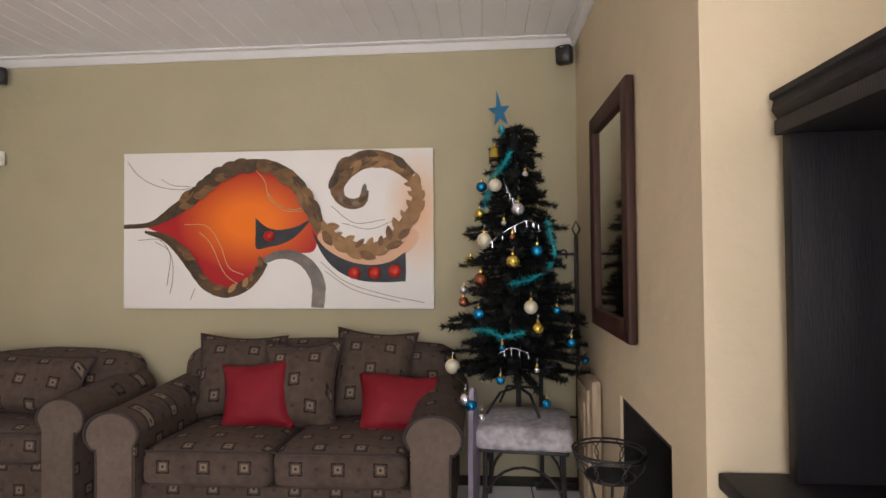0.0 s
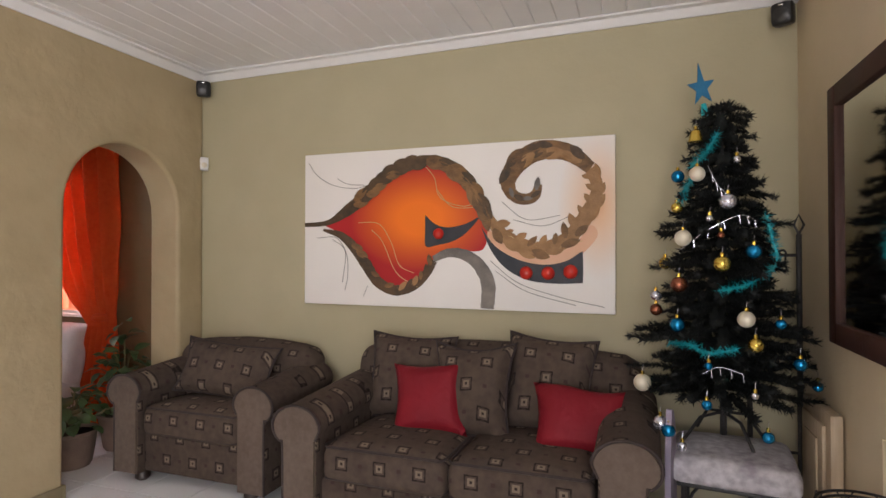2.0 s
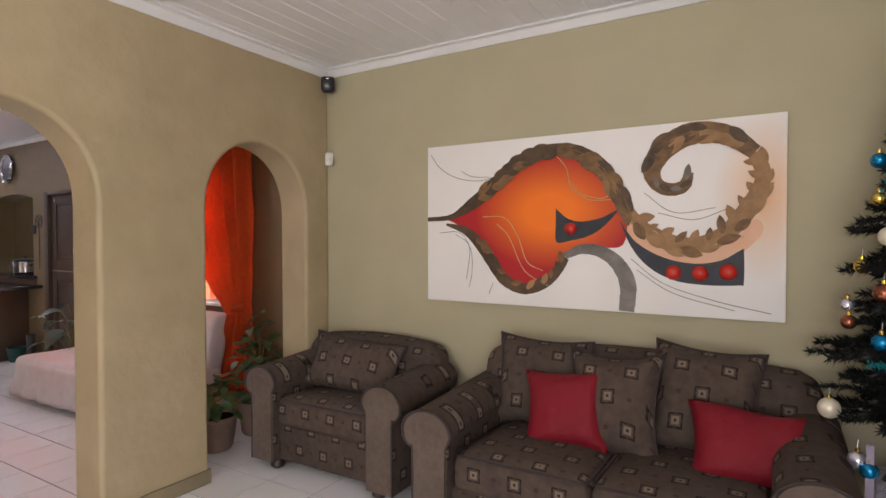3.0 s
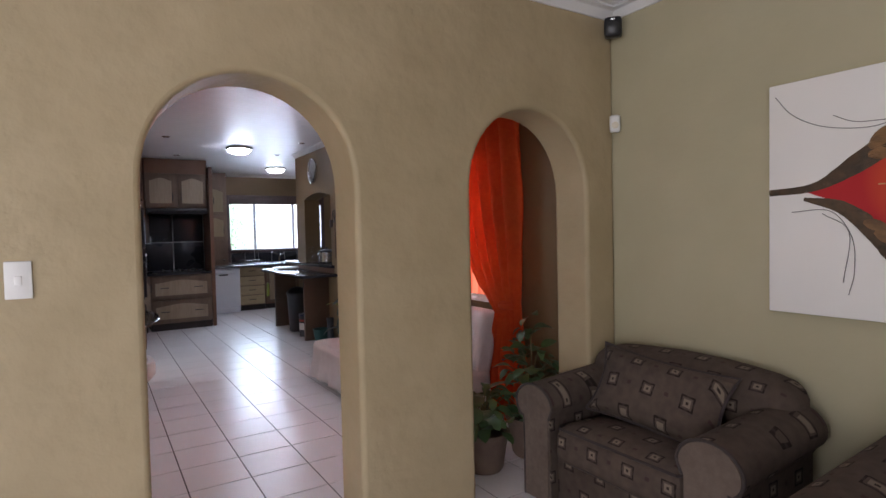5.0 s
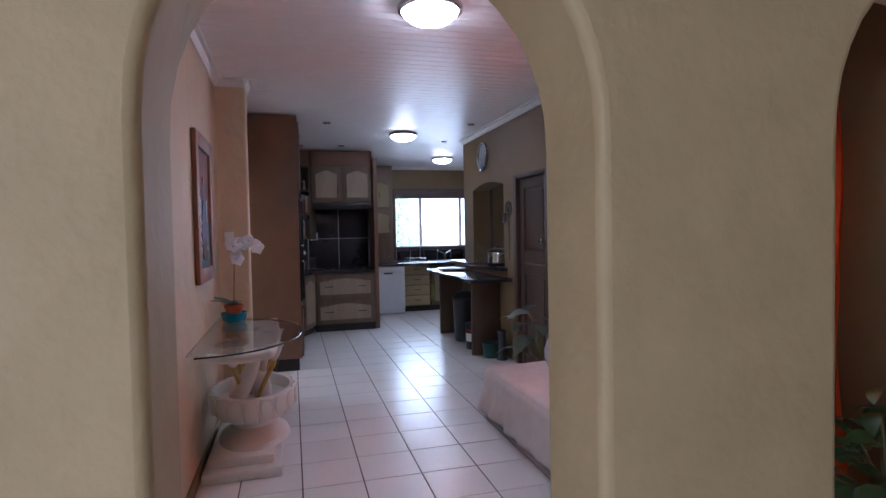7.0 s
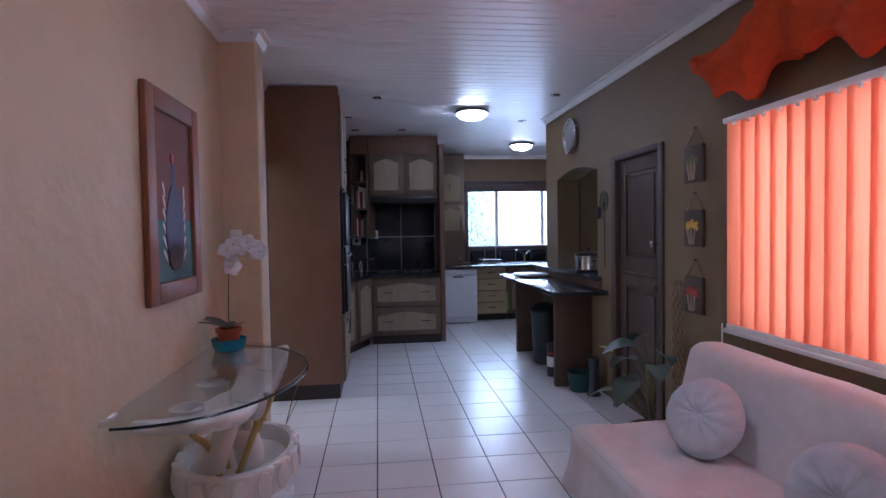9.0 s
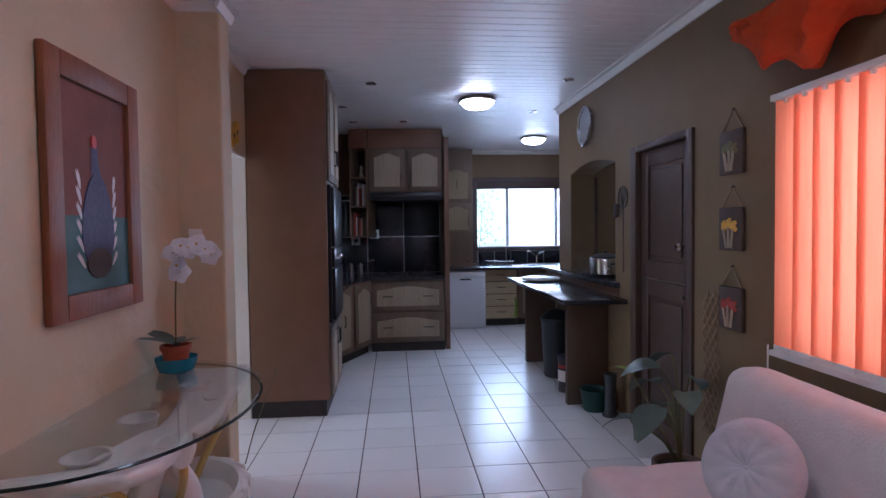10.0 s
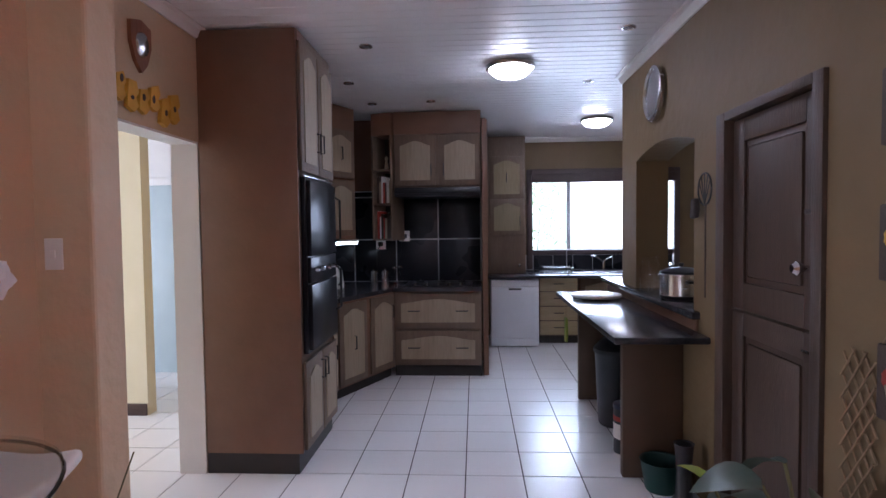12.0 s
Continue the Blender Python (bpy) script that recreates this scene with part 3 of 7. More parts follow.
def leaf_shape(length, width, droop=0.3, n=6, bm=None, m=None, fold=0.15):
    """A bent pointed leaf from the origin along +y."""
    b = bmesh.new()
    rows = []
    for i in range(n + 1):
        t = i / n
        wd = width / 2 * math.sin(math.pi * min(1, t * 0.93 + 0.07)) ** 0.8
        y, z = length * t * (1 - 0.25 * droop * t), -droop * length * t * t
        rows.append([b.verts.new((-wd, y, z + fold * wd)), b.verts.new((0, y, z)), b.verts.new((wd, y, z + fold * wd))])
    for p, q in zip(rows, rows[1:]):
        b.faces.new((p[0], p[1], q[1], q[0]))
        b.faces.new((p[1], p[2], q[2], q[1]))
    if m is not None:
        bmesh.ops.transform(b, matrix=m, verts=b.verts[:])
    return b if bm is None else join(bm, b)

# ---- structure ----
CEIL = 2.77


def wall(name, bm, material, label, smooth=False):
    return solid(name, bm, material, label, "wall", kind="structure", smooth=smooth)


def arch(y0, y1, spring, top, n=20):
    """Points of a round-headed opening from its foot at y0 to its foot at y1."""
    c, r, h = (y0 + y1) / 2, (y1 - y0) / 2, top - spring
    return [(y0, 0)] + [(c - r * math.cos(math.pi * i / n), spring + h * math.sin(math.pi * i / n) ** 0.9) for i in range(n + 1)] + [(y1, 0)]


# arched wall between living room and dining room
outline = [(-2.6, 0)] + arch(1.498, 2.338, 1.66, 2.12) + arch(2.964, 3.79, 1.66, 2.12) + [(4.03, 0), (4.03, CEIL), (-2.6, CEIL)]
bm = bmesh.new()
f = bm.faces.new([bm.verts.new((-3.85, y, z)) for y, z in outline])
e = bmesh.ops.extrude_face_region(bm, geom=[f])
for v in e["geom"]:
    if isinstance(v, bmesh.types.BMVert):
        v.co.x = -4.115
w = wall("wall_arches", bm, M["arch_wall"], "textured ochre plaster wall with two round-headed arches", True)
bev = w.modifiers.new("soft_edges", "BEVEL")
bev.width, bev.segments, bev.limit_method, bev.angle_limit = 0.024, 4, "ANGLE", radians(50)

wall("wall_living_north", block(-4.115, 0.9, 4.03, 4.33, 0, CEIL), M["green_wall"], "sage green painted plaster wall")
# chimney breast with the hearth opening, and the recess beside it
bm = block(0.05, 0.9, 3.0, 4.03, 0, CEIL)
block(0.05, 0.9, 2.05, 2.33, 0, CEIL, bm=bm)
block(0.05, 0.9, 2.33, 3.0, 0.77, CEIL, bm=bm)
block(0.55, 0.9, 2.33, 3.0, 0, 0.77, bm=bm)
wall("wall_chimney", bm, M["cream_wall"], "cream painted chimney breast wall")
wall("hearth_lining", block(0.054, 0.549, 2.334, 2.996, 0.0, 0.012), M["soot"], "sooty black hearth floor")
bm = block(0.52, 0.546, 2.336, 2.994, 0.02, 0.766)
block(0.062, 0.52, 2.976, 2.996, 0.02, 0.766, bm=bm)
block(0.062, 0.52, 2.334, 2.354, 0.02, 0.766, bm=bm)
block(0.062, 0.52, 2.354, 2.976, 0.745, 0.766, bm=bm)
wall("hearth_firebox", bm, M["soot"], "black sooty firebox of the hearth")
bm = block(0.8, 1.0, 0.1, 2.05, 0, CEIL)
block(0.8, 1.0, -2.6, -1.9, 0, CEIL, bm=bm)
# unseen opening, made for the added east fill lamp
block(0.8, 1.0, -1.9, 0.1, 2.25, CEIL, bm=bm)
block(0.8, 1.0, -1.9, 0.1, 0, 0.35, bm=bm)
wall("wall_living_east", bm, M["cream_wall"], "cream painted wall of the recess")
bm = block(-4.15, -1.8, -2.8, -2.6, 0, CEIL)
block(0.6, 1.0, -2.8, -2.6, 0, CEIL, bm=bm)
block(-1.8, 0.6, -2.8, -2.6, 0, 0.8, bm=bm)
block(-1.8, 0.6, -2.8, -2.6, 2.2, CEIL, bm=bm)
wall("wall_living_south", bm, M["green_wall"], "green painted wall with a wide window")

# dining and kitchen
NY = 4.13
bm = block(-5.02, -4.115, NY, NY + 0.24, 0, CEIL)
block(-6.97, -5.02, NY, NY + 0.24, 0, 0.90, bm=bm)
block(-6.97, -5.02, NY, NY + 0.24, 2.08, CEIL, bm=bm)
block(-7.745, -6.97, NY, NY + 0.24, 0, CEIL, bm=bm)
block(-8.50, -7.745, NY, NY + 0.24, 2.06, CEIL, bm=bm)
block(-8.88, -8.50, NY, NY + 0.24, 0, CEIL, bm=bm)
block(-10.0, -8.88, NY, NY + 0.24, 0, 1.0, bm=bm)
block(-10.4, -10.0, NY, NY + 0.24, 0, CEIL, bm=bm)
# flat-arched head of the serving hatch
head = [(-10.0, CEIL)] + [(-10.0 + 1.12 * i / 10, 2.02 + 0.07 * math.sin(math.pi * i / 10)) for i in range(11)] + [(-8.88, CEIL)]
slab(head, NY, NY + 0.24, bm)
wall("wall_north", bm, M["kitchen_wall"], "brown-olive plaster wall with window, door and serving hatch")

wall("wall_dining_south", block(-7.76, -4.115, 0.85, 1.15, 0, CEIL), M["dining_wall"], "buff painted plaster wall of the dining area")
wall("wall_pier", block(-7.95, -7.76, 0.85, 1.385, 0, CEIL, 0.014), M["dining_wall"], "buff painted plaster pier")
bm = block(-9.06, -7.95, 1.02, 1.19, 2.075, CEIL)
block(-9.06, -9.004, 1.02, 1.186, 0, 2.075, bm=bm)
block(-9.3, -9.06, 1.02, 1.05, 0, CEIL, bm=bm)
block(-12.1, -9.3, 0.95, 1.05, 2.1, CEIL, bm=bm)
block(-12.1, -9.3, 0.95, 1.05, 0, 2.1, bm=bm)
wall("wall_kitchen_south", bm, M["dining_wall"], "buff painted wall over a doorway")
bm = block(-9.003, -8.992, 1.016, 1.187, 0, 2.075)
block(-8.992, -7.952, 1.022, 1.187, 2.062, 2.0745, bm=bm)
wall("door_casing", bm, M["white"], "white painted doorway lining")
wall("wall_hob", block(-12.1, -11.98, 1.05, 3.02, 0, CEIL), M["taupe"], "brown painted wall behind the hob")
wall("wall_hob_end", block(-11.98, -11.33, 2.965, 3.02, 0, CEIL - 0.14), M["taupe"], "narrow end panel wall of the hob corner")
bm = block(-13.75, -13.5, 1.0, 3.62, 0, CEIL)
block(-13.75, -13.5, 3.62, 5.72, 0, 0.99, bm=bm)
block(-13.75, -13.5, 3.62, 5.72, 2.33, CEIL, bm=bm)
block(-13.75, -13.5, 5.72, 6.6, 0, CEIL, bm=bm)
wall("wall_west", bm, M["kitchen_wall"], "olive painted wall with the sink window")
bm = block(-13.5, -12.1, 1.9, 2.1, 0, CEIL)
wall("wall_scullery_south", bm, M["kitchen_wall"], "olive painted scullery wall")
wall("wall_scullery_north", block(-13.5, -8.9, 6.4, 6.6, 0, CEIL), M["kitchen_wall"], "olive painted scullery wall")
wall("wall_scullery_east", block(-9.0, -8.78, NY + 0.24, 6.4, 0, CEIL), M["kitchen_wall"], "olive painted scullery wall")
# hall behind the doorway
wall("wall_hall_east", block(-7.95, -7.85, -3.0, 0.85, 0, CEIL), M["hall_wall"], "cream hall wall")
# kept short so the added hall lamp reaches the corridor
bm = block(-10.17, -10.05, -1.3, 0.16, 0, CEIL)
wall("wall_hall_west", bm, M["hall_wall"], "pale yellow hall wall")
bm = block(-13, -7.85, -3.2, -3.0, 0, CEIL)
wall("wall_hall_south", bm, M["hall_wall"], "white hall wall")
wall("wall_hall_end", block(-11.6, -11.45, -3.0, 0.85, 0, CEIL), M["white"], "white painted hall wall")


def boards(name, x0, x1, y0, y1, pitch=0.1):
    """Boarded ceiling with V-joints that run along y."""
    b = bmesh.new()
    n = int((x1 - x0) / pitch)
    xs = []
    for i in range(n):
        a = x0 + (x1 - x0) * i / n
        xs += [(a, CEIL + 0.006), (a + 0.006, CEIL), (a + (x1 - x0) / n - 0.006, CEIL)]
    xs.append((x1, CEIL + 0.006))
    vs = [(b.verts.new((x, y0, z)), b.verts.new((x, y1, z))) for x, z in xs]
    for p, q in zip(vs, vs[1:]):
        b.faces.new((p[0], p[1], q[1], q[0]))
    ring = [b.verts.new(c) for c in ((x0, y0, CEIL + 0.1), (x1, y0, CEIL + 0.1), (x1, y1, CEIL + 0.1), (x0, y1, CEIL + 0.1))]
    b.faces.new(ring)
    return solid(name, b, M["ceiling"], "white glossy tongue-and-groove boarded ceiling", "ceiling", kind="structure", smooth=False)


boards("ceiling_living", -3.86, 1.0, -2.8, 4.1, 0.125)
boards("ceiling_kitchen", -13.7, -4.1, 0.8, 6.6, 0.105)
boards("ceiling_hall", -13.0, -7.85, -3.2, 1.0, 0.12)
# unseen slab, added to keep sun and sky out of the rooms
solid("roof_slab", block(-13.9, 1.1, -3.3, 6.7, CEIL + 0.12, CEIL + 0.25), M["white"], "unseen slab over the ceilings that blocks sun and sky", "ceiling", kind="structure")


def cornice(p, q, inward, bm=None, s=0.062):
    """Cove moulding along p-q under the ceiling; inward points into the room."""
    p, q, n = Vector((*p, 0)), Vector((*q, 0)), Vector((*inward, 0))
    prof = [(0, -s), (0.012, -s), (0.02, -s * 0.75), (s * 0.55, -s * 0.28), (s * 0.8, -0.014), (s, -0.012), (s, 0.001), (0, 0.001)]
    b = bmesh.new()
    rings = [[b.verts.new(c + n * d + Vector((0, 0, CEIL + z))) for d, z in prof] for c in (p, q)]
    k = len(prof)
    for i in range(k):
        b.faces.new((rings[0][i], rings[0][(i + 1) % k], rings[1][(i + 1) % k], rings[1][i]))
    b.faces.new(rings[0])
    b.faces.new(rings[1][::-1])
    return b if bm is None else join(bm, b)


bm = cornice((-3.85, 4.03), (0.05, 4.03), (0, -1))
cornice((-3.85, -2.6), (-3.85, 4.03), (1, 0), bm, 0.066)
cornice((0.05, 2.05), (0.05, 4.03), (-1, 0), bm)
solid("trim_living_cornice", bm, M["white"], "white cove cornice of the living room", "cornice", kind="structure")
bm = cornice((-7.76, 1.15), (-4.115, 1.15), (0, 1))
cornice((-7.76, 1.15), (-7.76, 1.385), (1, 0), bm)
cornice((-7.95, 1.385), (-7.685, 1.385), (0, 1), bm)
cornice((-9.0, 1.19), (-7.95, 1.19), (0, 1), bm)
cornice((-10.4, NY), (-4.115, NY), (0, -1), bm)
cornice((-13.5, 3.6), (-13.5, 6.4), (1, 0), bm)
solid("trim_dining_cornice", bm, M["white"], "white cove cornice of dining room and kitchen", "cornice", kind="structure")
bm = block(-3.848, -3.832, 2.345, 2.95, 0, 0.085, 0.004)
block(-4.115, -3.832, 2.95, 2.968, 0, 0.085, 0.004, bm)
block(-3.848, -3.832, -2.5, 1.48, 0, 0.085, 0.004, bm)
solid("baseboard", bm, M["skirting"], "low olive painted skirting", "baseboard", kind="structure")
bm = block(-7.76, -4.2, 1.15, 1.166, 0, 0.085, 0.004)
solid("baseboard_dining", bm, M["skirting"], "low buff skirting", "baseboard", kind="structure")
solid("baseboard_hall", block(-10.05, -10.035, -1.3, 0.156, 0, 0.1, 0.004), M["window_wood"], "dark timber skirting in the hall", "baseboard", kind="structure")

# hall furnishings seen through the doorway
d = thing("hall_door", "pale blue flush door in a white frame", "door", pose(-11.44, -0.40, 0))
part("leaf", block(0, 0.04, -0.4, 0.4, 0.0, 2.02, 0.003), M["blue_door"], d)
bm = block(0, 0.05, -0.48, -0.4, 0, 2.1, 0.004)
block(0, 0.05, 0.4, 0.48, 0, 2.1, 0.004, bm)
block(0, 0.05, -0.4, 0.4, 2.02, 2.1, 0.004, bm)
part("frame", bm, M["white"], d, "white door frame")
h = thing("wall_hanging", "dark red patterned hanging on the hall wall", "hanging", pose(-10.045, -0.20, 1.66))
part("cloth", block(0, 0.008, -0.07, 0.09, -0.62, 0.2, 0.002), M["red_flower"], h)
part("rod", tube([(0.01, -0.1, 0.2), (0.01, 0.12, 0.2)], 0.008), M["plaque"], h)

# ---- floor ----
TP, TQ, TX, TY = 0.3645, 0.3535, -9.022, 2.109
floor = solid("floor", block(-13.75, 1.0, -3.2, 6.6, -0.2, -0.004), M["grout"], "white glazed square floor tiles with dark joints", "floor", kind="structure")

# ---- dining window ----
win = thing("window_1", "wide dining room window with white frame and pale sill", "window", kind="structure")
bm = block(-6.97, -6.91, NY + 0.1, NY + 0.16, 0.90, 2.08, 0.004)
for x in (-6.29, -5.63, -5.08):
    block(x - 0.03, x + 0.03, NY + 0.1, NY + 0.16, 0.96, 2.02, 0.004, bm)
block(-6.91, -5.02, NY + 0.1, NY + 0.16, 0.90, 0.96, 0.004, bm)
block(-6.91, -5.02, NY + 0.1, NY + 0.16, 2.02, 2.08, 0.004, bm)
part("window_frame", bm, M["white"], win, "white painted window frame")
part("window_sill", block(-7.0, -5.0, NY - 0.03, NY + 0.1, 0.872, 0.90, 0.006), M["white"], win, "cream window sill")
for a, b_ in ((-6.91, -6.32), (-6.26, -5.66), (-5.60, -5.11)):
    p = part("pane", block(a, b_, NY + 0.128, NY + 0.132, 0.96, 2.02), M["glass"], win)
    p.visible_shadow = False

bl = thing("vertical_blind", "orange fabric vertical blind, closed, backlit by daylight", "blind", pose(-6.97, NY - 0.005, 0))
part("headrail", block(0, 1.95, -0.05, 0.0, 2.055, 2.085, 0.004), M["plastic_white"], bl, "white head rail")
for i in range(17):
    b = bmesh.new()
    n = 5
    x = 0.03 + i * 0.113
    rows = []
    for z in (0.925, 1.3, 1.7, 2.06):
        rows.append([b.verts.new((x + 0.135 * k / n - 0.010, -0.035 + 0.024 * k / n + 0.012 * math.sin(math.pi * k / n) + 0.004 * noise.noise(Vector((i, z * 2, 0))), z)) for k in range(n + 1)])
    for p, q in zip(rows, rows[1:]):
        for k in range(n):
            b.faces.new((p[k], p[k + 1], q[k + 1], q[k]))
    part("slat", b, M["orange_blind"], bl)
    part("weight", block(x, x + 0.11, -0.045, -0.035, 0.905, 0.935, 0.002), M["plastic_white"], bl)
    part("hook", block(x + 0.05, x + 0.065, -0.045, -0.03, 2.035, 2.06, 0.002), M["plastic_white"], bl)
part("chain", tube([(0.0, -0.05, 0.93), (0.0, -0.05, 0.82)], 0.004, 6), M["plastic_white"], bl)


def curtain(x0, x1, x0t, x1t, z0, ztie, z1, folds, y, n=70, m=24):
    """A gathered curtain that is drawn in at the tie."""
    b = bmesh.new()
    rows = []
    for j in range(m + 1):
        z = z0 + (z1 - z0) * j / m
        if z > ztie:
            k = ((z - ztie) / (z1 - ztie)) ** 0.42
            a, c = x0t + (x0 - x0t) * k, x1t + (x1 - x1t) * k
        else:
            k = (ztie - z) / (ztie - z0)
            a, c = x0t + (x0 * 0.35 + x0t * 0.65 - x0t) * k, x1t + 0.06 * k
        row = []
        for i in range(n + 1):
            s = i / n
            amp = 0.026 + 0.04 * min(1, abs(z - ztie) * 1.5)
            yy = y + amp * math.sin(2 * math.pi * folds * s + 0.8 * math.sin(3 * z)) + 0.015 * noise.noise(Vector((s * 8, z * 2.5, 4)))
            row.append(b.verts.new((a + (c - a) * s, yy, z)))
        rows.append(row)
    for p, q in zip(rows, rows[1:]):
        for i in range(n):
            b.faces.new((p[i], p[i + 1], q[i + 1], q[i]))
    return b


cu = thing("curtain", "sheer orange curtain tied back at sill height", "curtain", pose(0, 0, 0))
part("drape", curtain(-5.62, -4.70, -4.98, -4.68, 0.04, 0.90, 2.42, 5.5, 3.98), M["orange_cloth"], cu)
part("tieback", turned([(0.06, -0.03), (0.085, -0.015), (0.085, 0.015), (0.06, 0.03)], 16, pose(-4.83, 3.99, 0.90)), M["orange_cloth"], cu)
sw = thing("curtain_swag", "bunched orange voile swag over the window", "curtain", pose(0, 0, 0))
b = bmesh.new()
rows = []
for i in range(121):
    s = i / 120
    x = -7.12 + s * 1.75
    c = 2.43 - 0.15 * abs(math.sin(math.pi * s * 2.2)) ** 1.3 + 0.06 * s
    r = 0.04 + 0.12 * min(1, s * 4) + 0.03 * noise.noise(Vector((s * 9, 1, 1)))
    rows.append([b.verts.new((x + 0.02 * noise.noise(Vector((k, s * 6, 2))), 4.0 + r * (0.8 + 0.22 * math.sin(s * 40 + k)) * math.cos(2 * math.pi * k / 20) + 0.008 * math.sin(k * 2.2 + s * 25),
                              c + r * (1.05 + 0.28 * math.sin(s * 34 + k * 0.7)) * math.sin(2 * math.pi * k / 20) + 0.03 * noise.noise(Vector((s * 14, k * 0.8, 5))))) for k in range(20)])
for p, q in zip(rows, rows[1:]):
    for k in range(20):
        b.faces.new((p[k], p[(k + 1) % 20], q[(k + 1) % 20], q[k]))
b.faces.new(rows[0])
b.faces.new(rows[-1])
part("swag", b, M["orange_cloth"], sw)
part("pole", tube([(-7.0, 4.05, 2.46), (-4.6, 4.05, 2.46)], 0.012), M["plaque"], sw)
for x in (-7.0, -4.62):
    part("bracket", block(x, x + 0.02, 4.05, NY, 2.45, 2.47), M["plaque"], sw)

# ---- kitchen window ----
win = thing("window_2", "dark timber kitchen window over the sink", "window", kind="structure")
bm = block(-13.56, -13.46, 3.62, 3.70, 0.93, 2.33, 0.006)
block(-13.56, -13.46, 5.64, 5.72, 0.93, 2.33, 0.006, bm)
block(-13.56, -13.46, 3.70, 5.64, 2.24, 2.33, 0.006, bm)
block(-13.56, -13.48, 3.70, 5.64, 1.13, 1.2, 0.006, bm)
block(-13.56, -13.5, 4.18, 4.23, 1.2, 2.24, 0.004, bm)
block(-13.56, -13.5, 5.0, 5.05, 1.2, 2.24, 0.004, bm)
part("window_frame", bm, M["window_wood"], win)
for a, c in ((3.70, 4.18), (4.23, 5.0), (5.05, 5.64)):
    p = part("pane", block(-13.545, -13.541, a, c, 1.2, 2.24), M["glass"], win)
    p.visible_shadow = False
vb = thing("venetian_blind", "raised-slat venetian blind with dark pelmet", "blind", pose(-13.45, 3.70, 0))
part("pelmet", block(0, 0.05, -0.02, 1.96, 2.14, 2.26, 0.006), M["window_wood"], vb, "dark timber pelmet")
b0 = mesh_of("slat", block(-0.011, 0.011, 0, 1.92, -0.0008, 0.0008), M["blind_slat"])
for i in range(34):
    s = new("slat", b0)
    s.parent = vb
    s.matrix_basis = pose(0.02, 0.01, 1.215 + i * 0.0275, 0, 22, 0)
part("bottom_rail", block(0.008, 0.032, 0.01, 1.93, 1.195, 1.208, 0.002), M["blind_slat"], vb)
for y in (0.35, 1.0, 1.6):
    part("cord", tube([(0.02, y, 1.2), (0.02, y, 2.15)], 0.002, 5), M["plastic_white"], vb)
part("wand", tube([(0.04, 0.46, 0.98), (0.04, 0.46, 2.15)], 0.004, 6), M["plastic_white"], vb)
# shrub in front of the sink window
gs_ = thing("garden_shrub", "pale sunlit shrub outside the kitchen window", "shrub", pose(-14.15, 3.75, -0.3))
rg = random.Random(21)
M["sunlit_leaf"] = cloth("sunlit_leaf", (0.16, 0.24, 0.10), (0.30, 0.38, 0.18), 0.6)
for k in range(5):
    top = Vector((rg.uniform(-0.1, 0.1), rg.uniform(-0.4, 0.4), rg.uniform(1.9, 2.4)))
    part("branch", tube(smoothed([(0, 0.04 * k, 0), (top.x * 0.3, top.y * 0.5, 1.2), tuple(top)], 5), 0.018, 6, taper=0.3), M["stem"], gs_)
for k in range(230):
    c = Vector((rg.uniform(-0.14, 0.14), rg.gauss(0.05, 0.24), rg.uniform(1.3, 2.6)))
    part("leaf", leaf_shape(rg.uniform(0.06, 0.12), rg.uniform(0.03, 0.05), 0.3, 4, m=Matrix.Translation(c) @ pose(0, 0, 0, rg.uniform(-70, 70), rg.uniform(-40, 40), rg.uniform(0, 360))), M["sunlit_leaf"], gs_)
# bright distance beyond the windows
solid("backdrop_kitchen", block(-15.6, -15.5, 1, 8, -0.1, 4), M["garden"], "bright garden seen through the window", "backdrop", kind="structure")
solid("backdrop_dining", block(-9, -3, 6.7, 6.8, -0.1, 4), M["garden"], "bright garden seen through the window", "backdrop", kind="structure")
solid("ground", block(-60, 60, -60, 60, -0.5, -0.3), M["leaf"], "lawn round the house", "ground", kind="structure")

# ---- stable door ----
dr = thing("door_1", "brown stable door in two halves, closed", "door", kind="structure")
bm = block(-8.56, -8.47, NY - 0.02, NY + 0.08, 0, 2.078, 0.006)
block(-7.765, -7.70, NY - 0.02, NY + 0.08, 0, 2.078, 0.006, bm)
block(-8.47, -7.765, NY - 0.02, NY + 0.08, 2.035, 2.078, 0.006, bm)
part("door_frame", bm, M["door_wood"], dr, "brown door frame")
for z0, z1, nm in ((0.01, 1.11, "lower_leaf"), (1.122, 2.03, "upper_leaf")):
    lf = part(nm, block(-8.465, -7.77, NY + 0.04, NY + 0.075, z0, z1, 0.003), M["door_wood"], dr)
    bm = block(-8.465, -8.36, NY + 0.025, NY + 0.041, z0, z1, 0.004)
    block(-7.875, -7.77, NY + 0.025, NY + 0.041, z0, z1, 0.004, bm)
    block(-8.36, -7.875, NY + 0.025, NY + 0.041, z1 - 0.11, z1, 0.004, bm)
    block(-8.36, -7.875, NY + 0.025, NY + 0.041, z0, z0 + 0.13, 0.004, bm)
    part("rail", bm, M["door_wood"], lf)
    part("raised_panel", block(-8.33, -7.905, NY + 0.028, NY + 0.042, z0 + 0.16, z1 - 0.14, 0.012), M["door_wood"], lf)
part("door_knob", turned([(0.012, 0), (0.012, 0.03), (0.026, 0.045), (0.028, 0.06), (0.015, 0.075)], 16, pose(-7.825, NY + 0.025, 1.36, 90)), M["chrome"], dr, "round chrome knob")
part("bolt", tube([(-7.86, NY + 0.015, 1.04), (-7.775, NY + 0.015, 1.04)], 0.008), M["chrome"], dr)
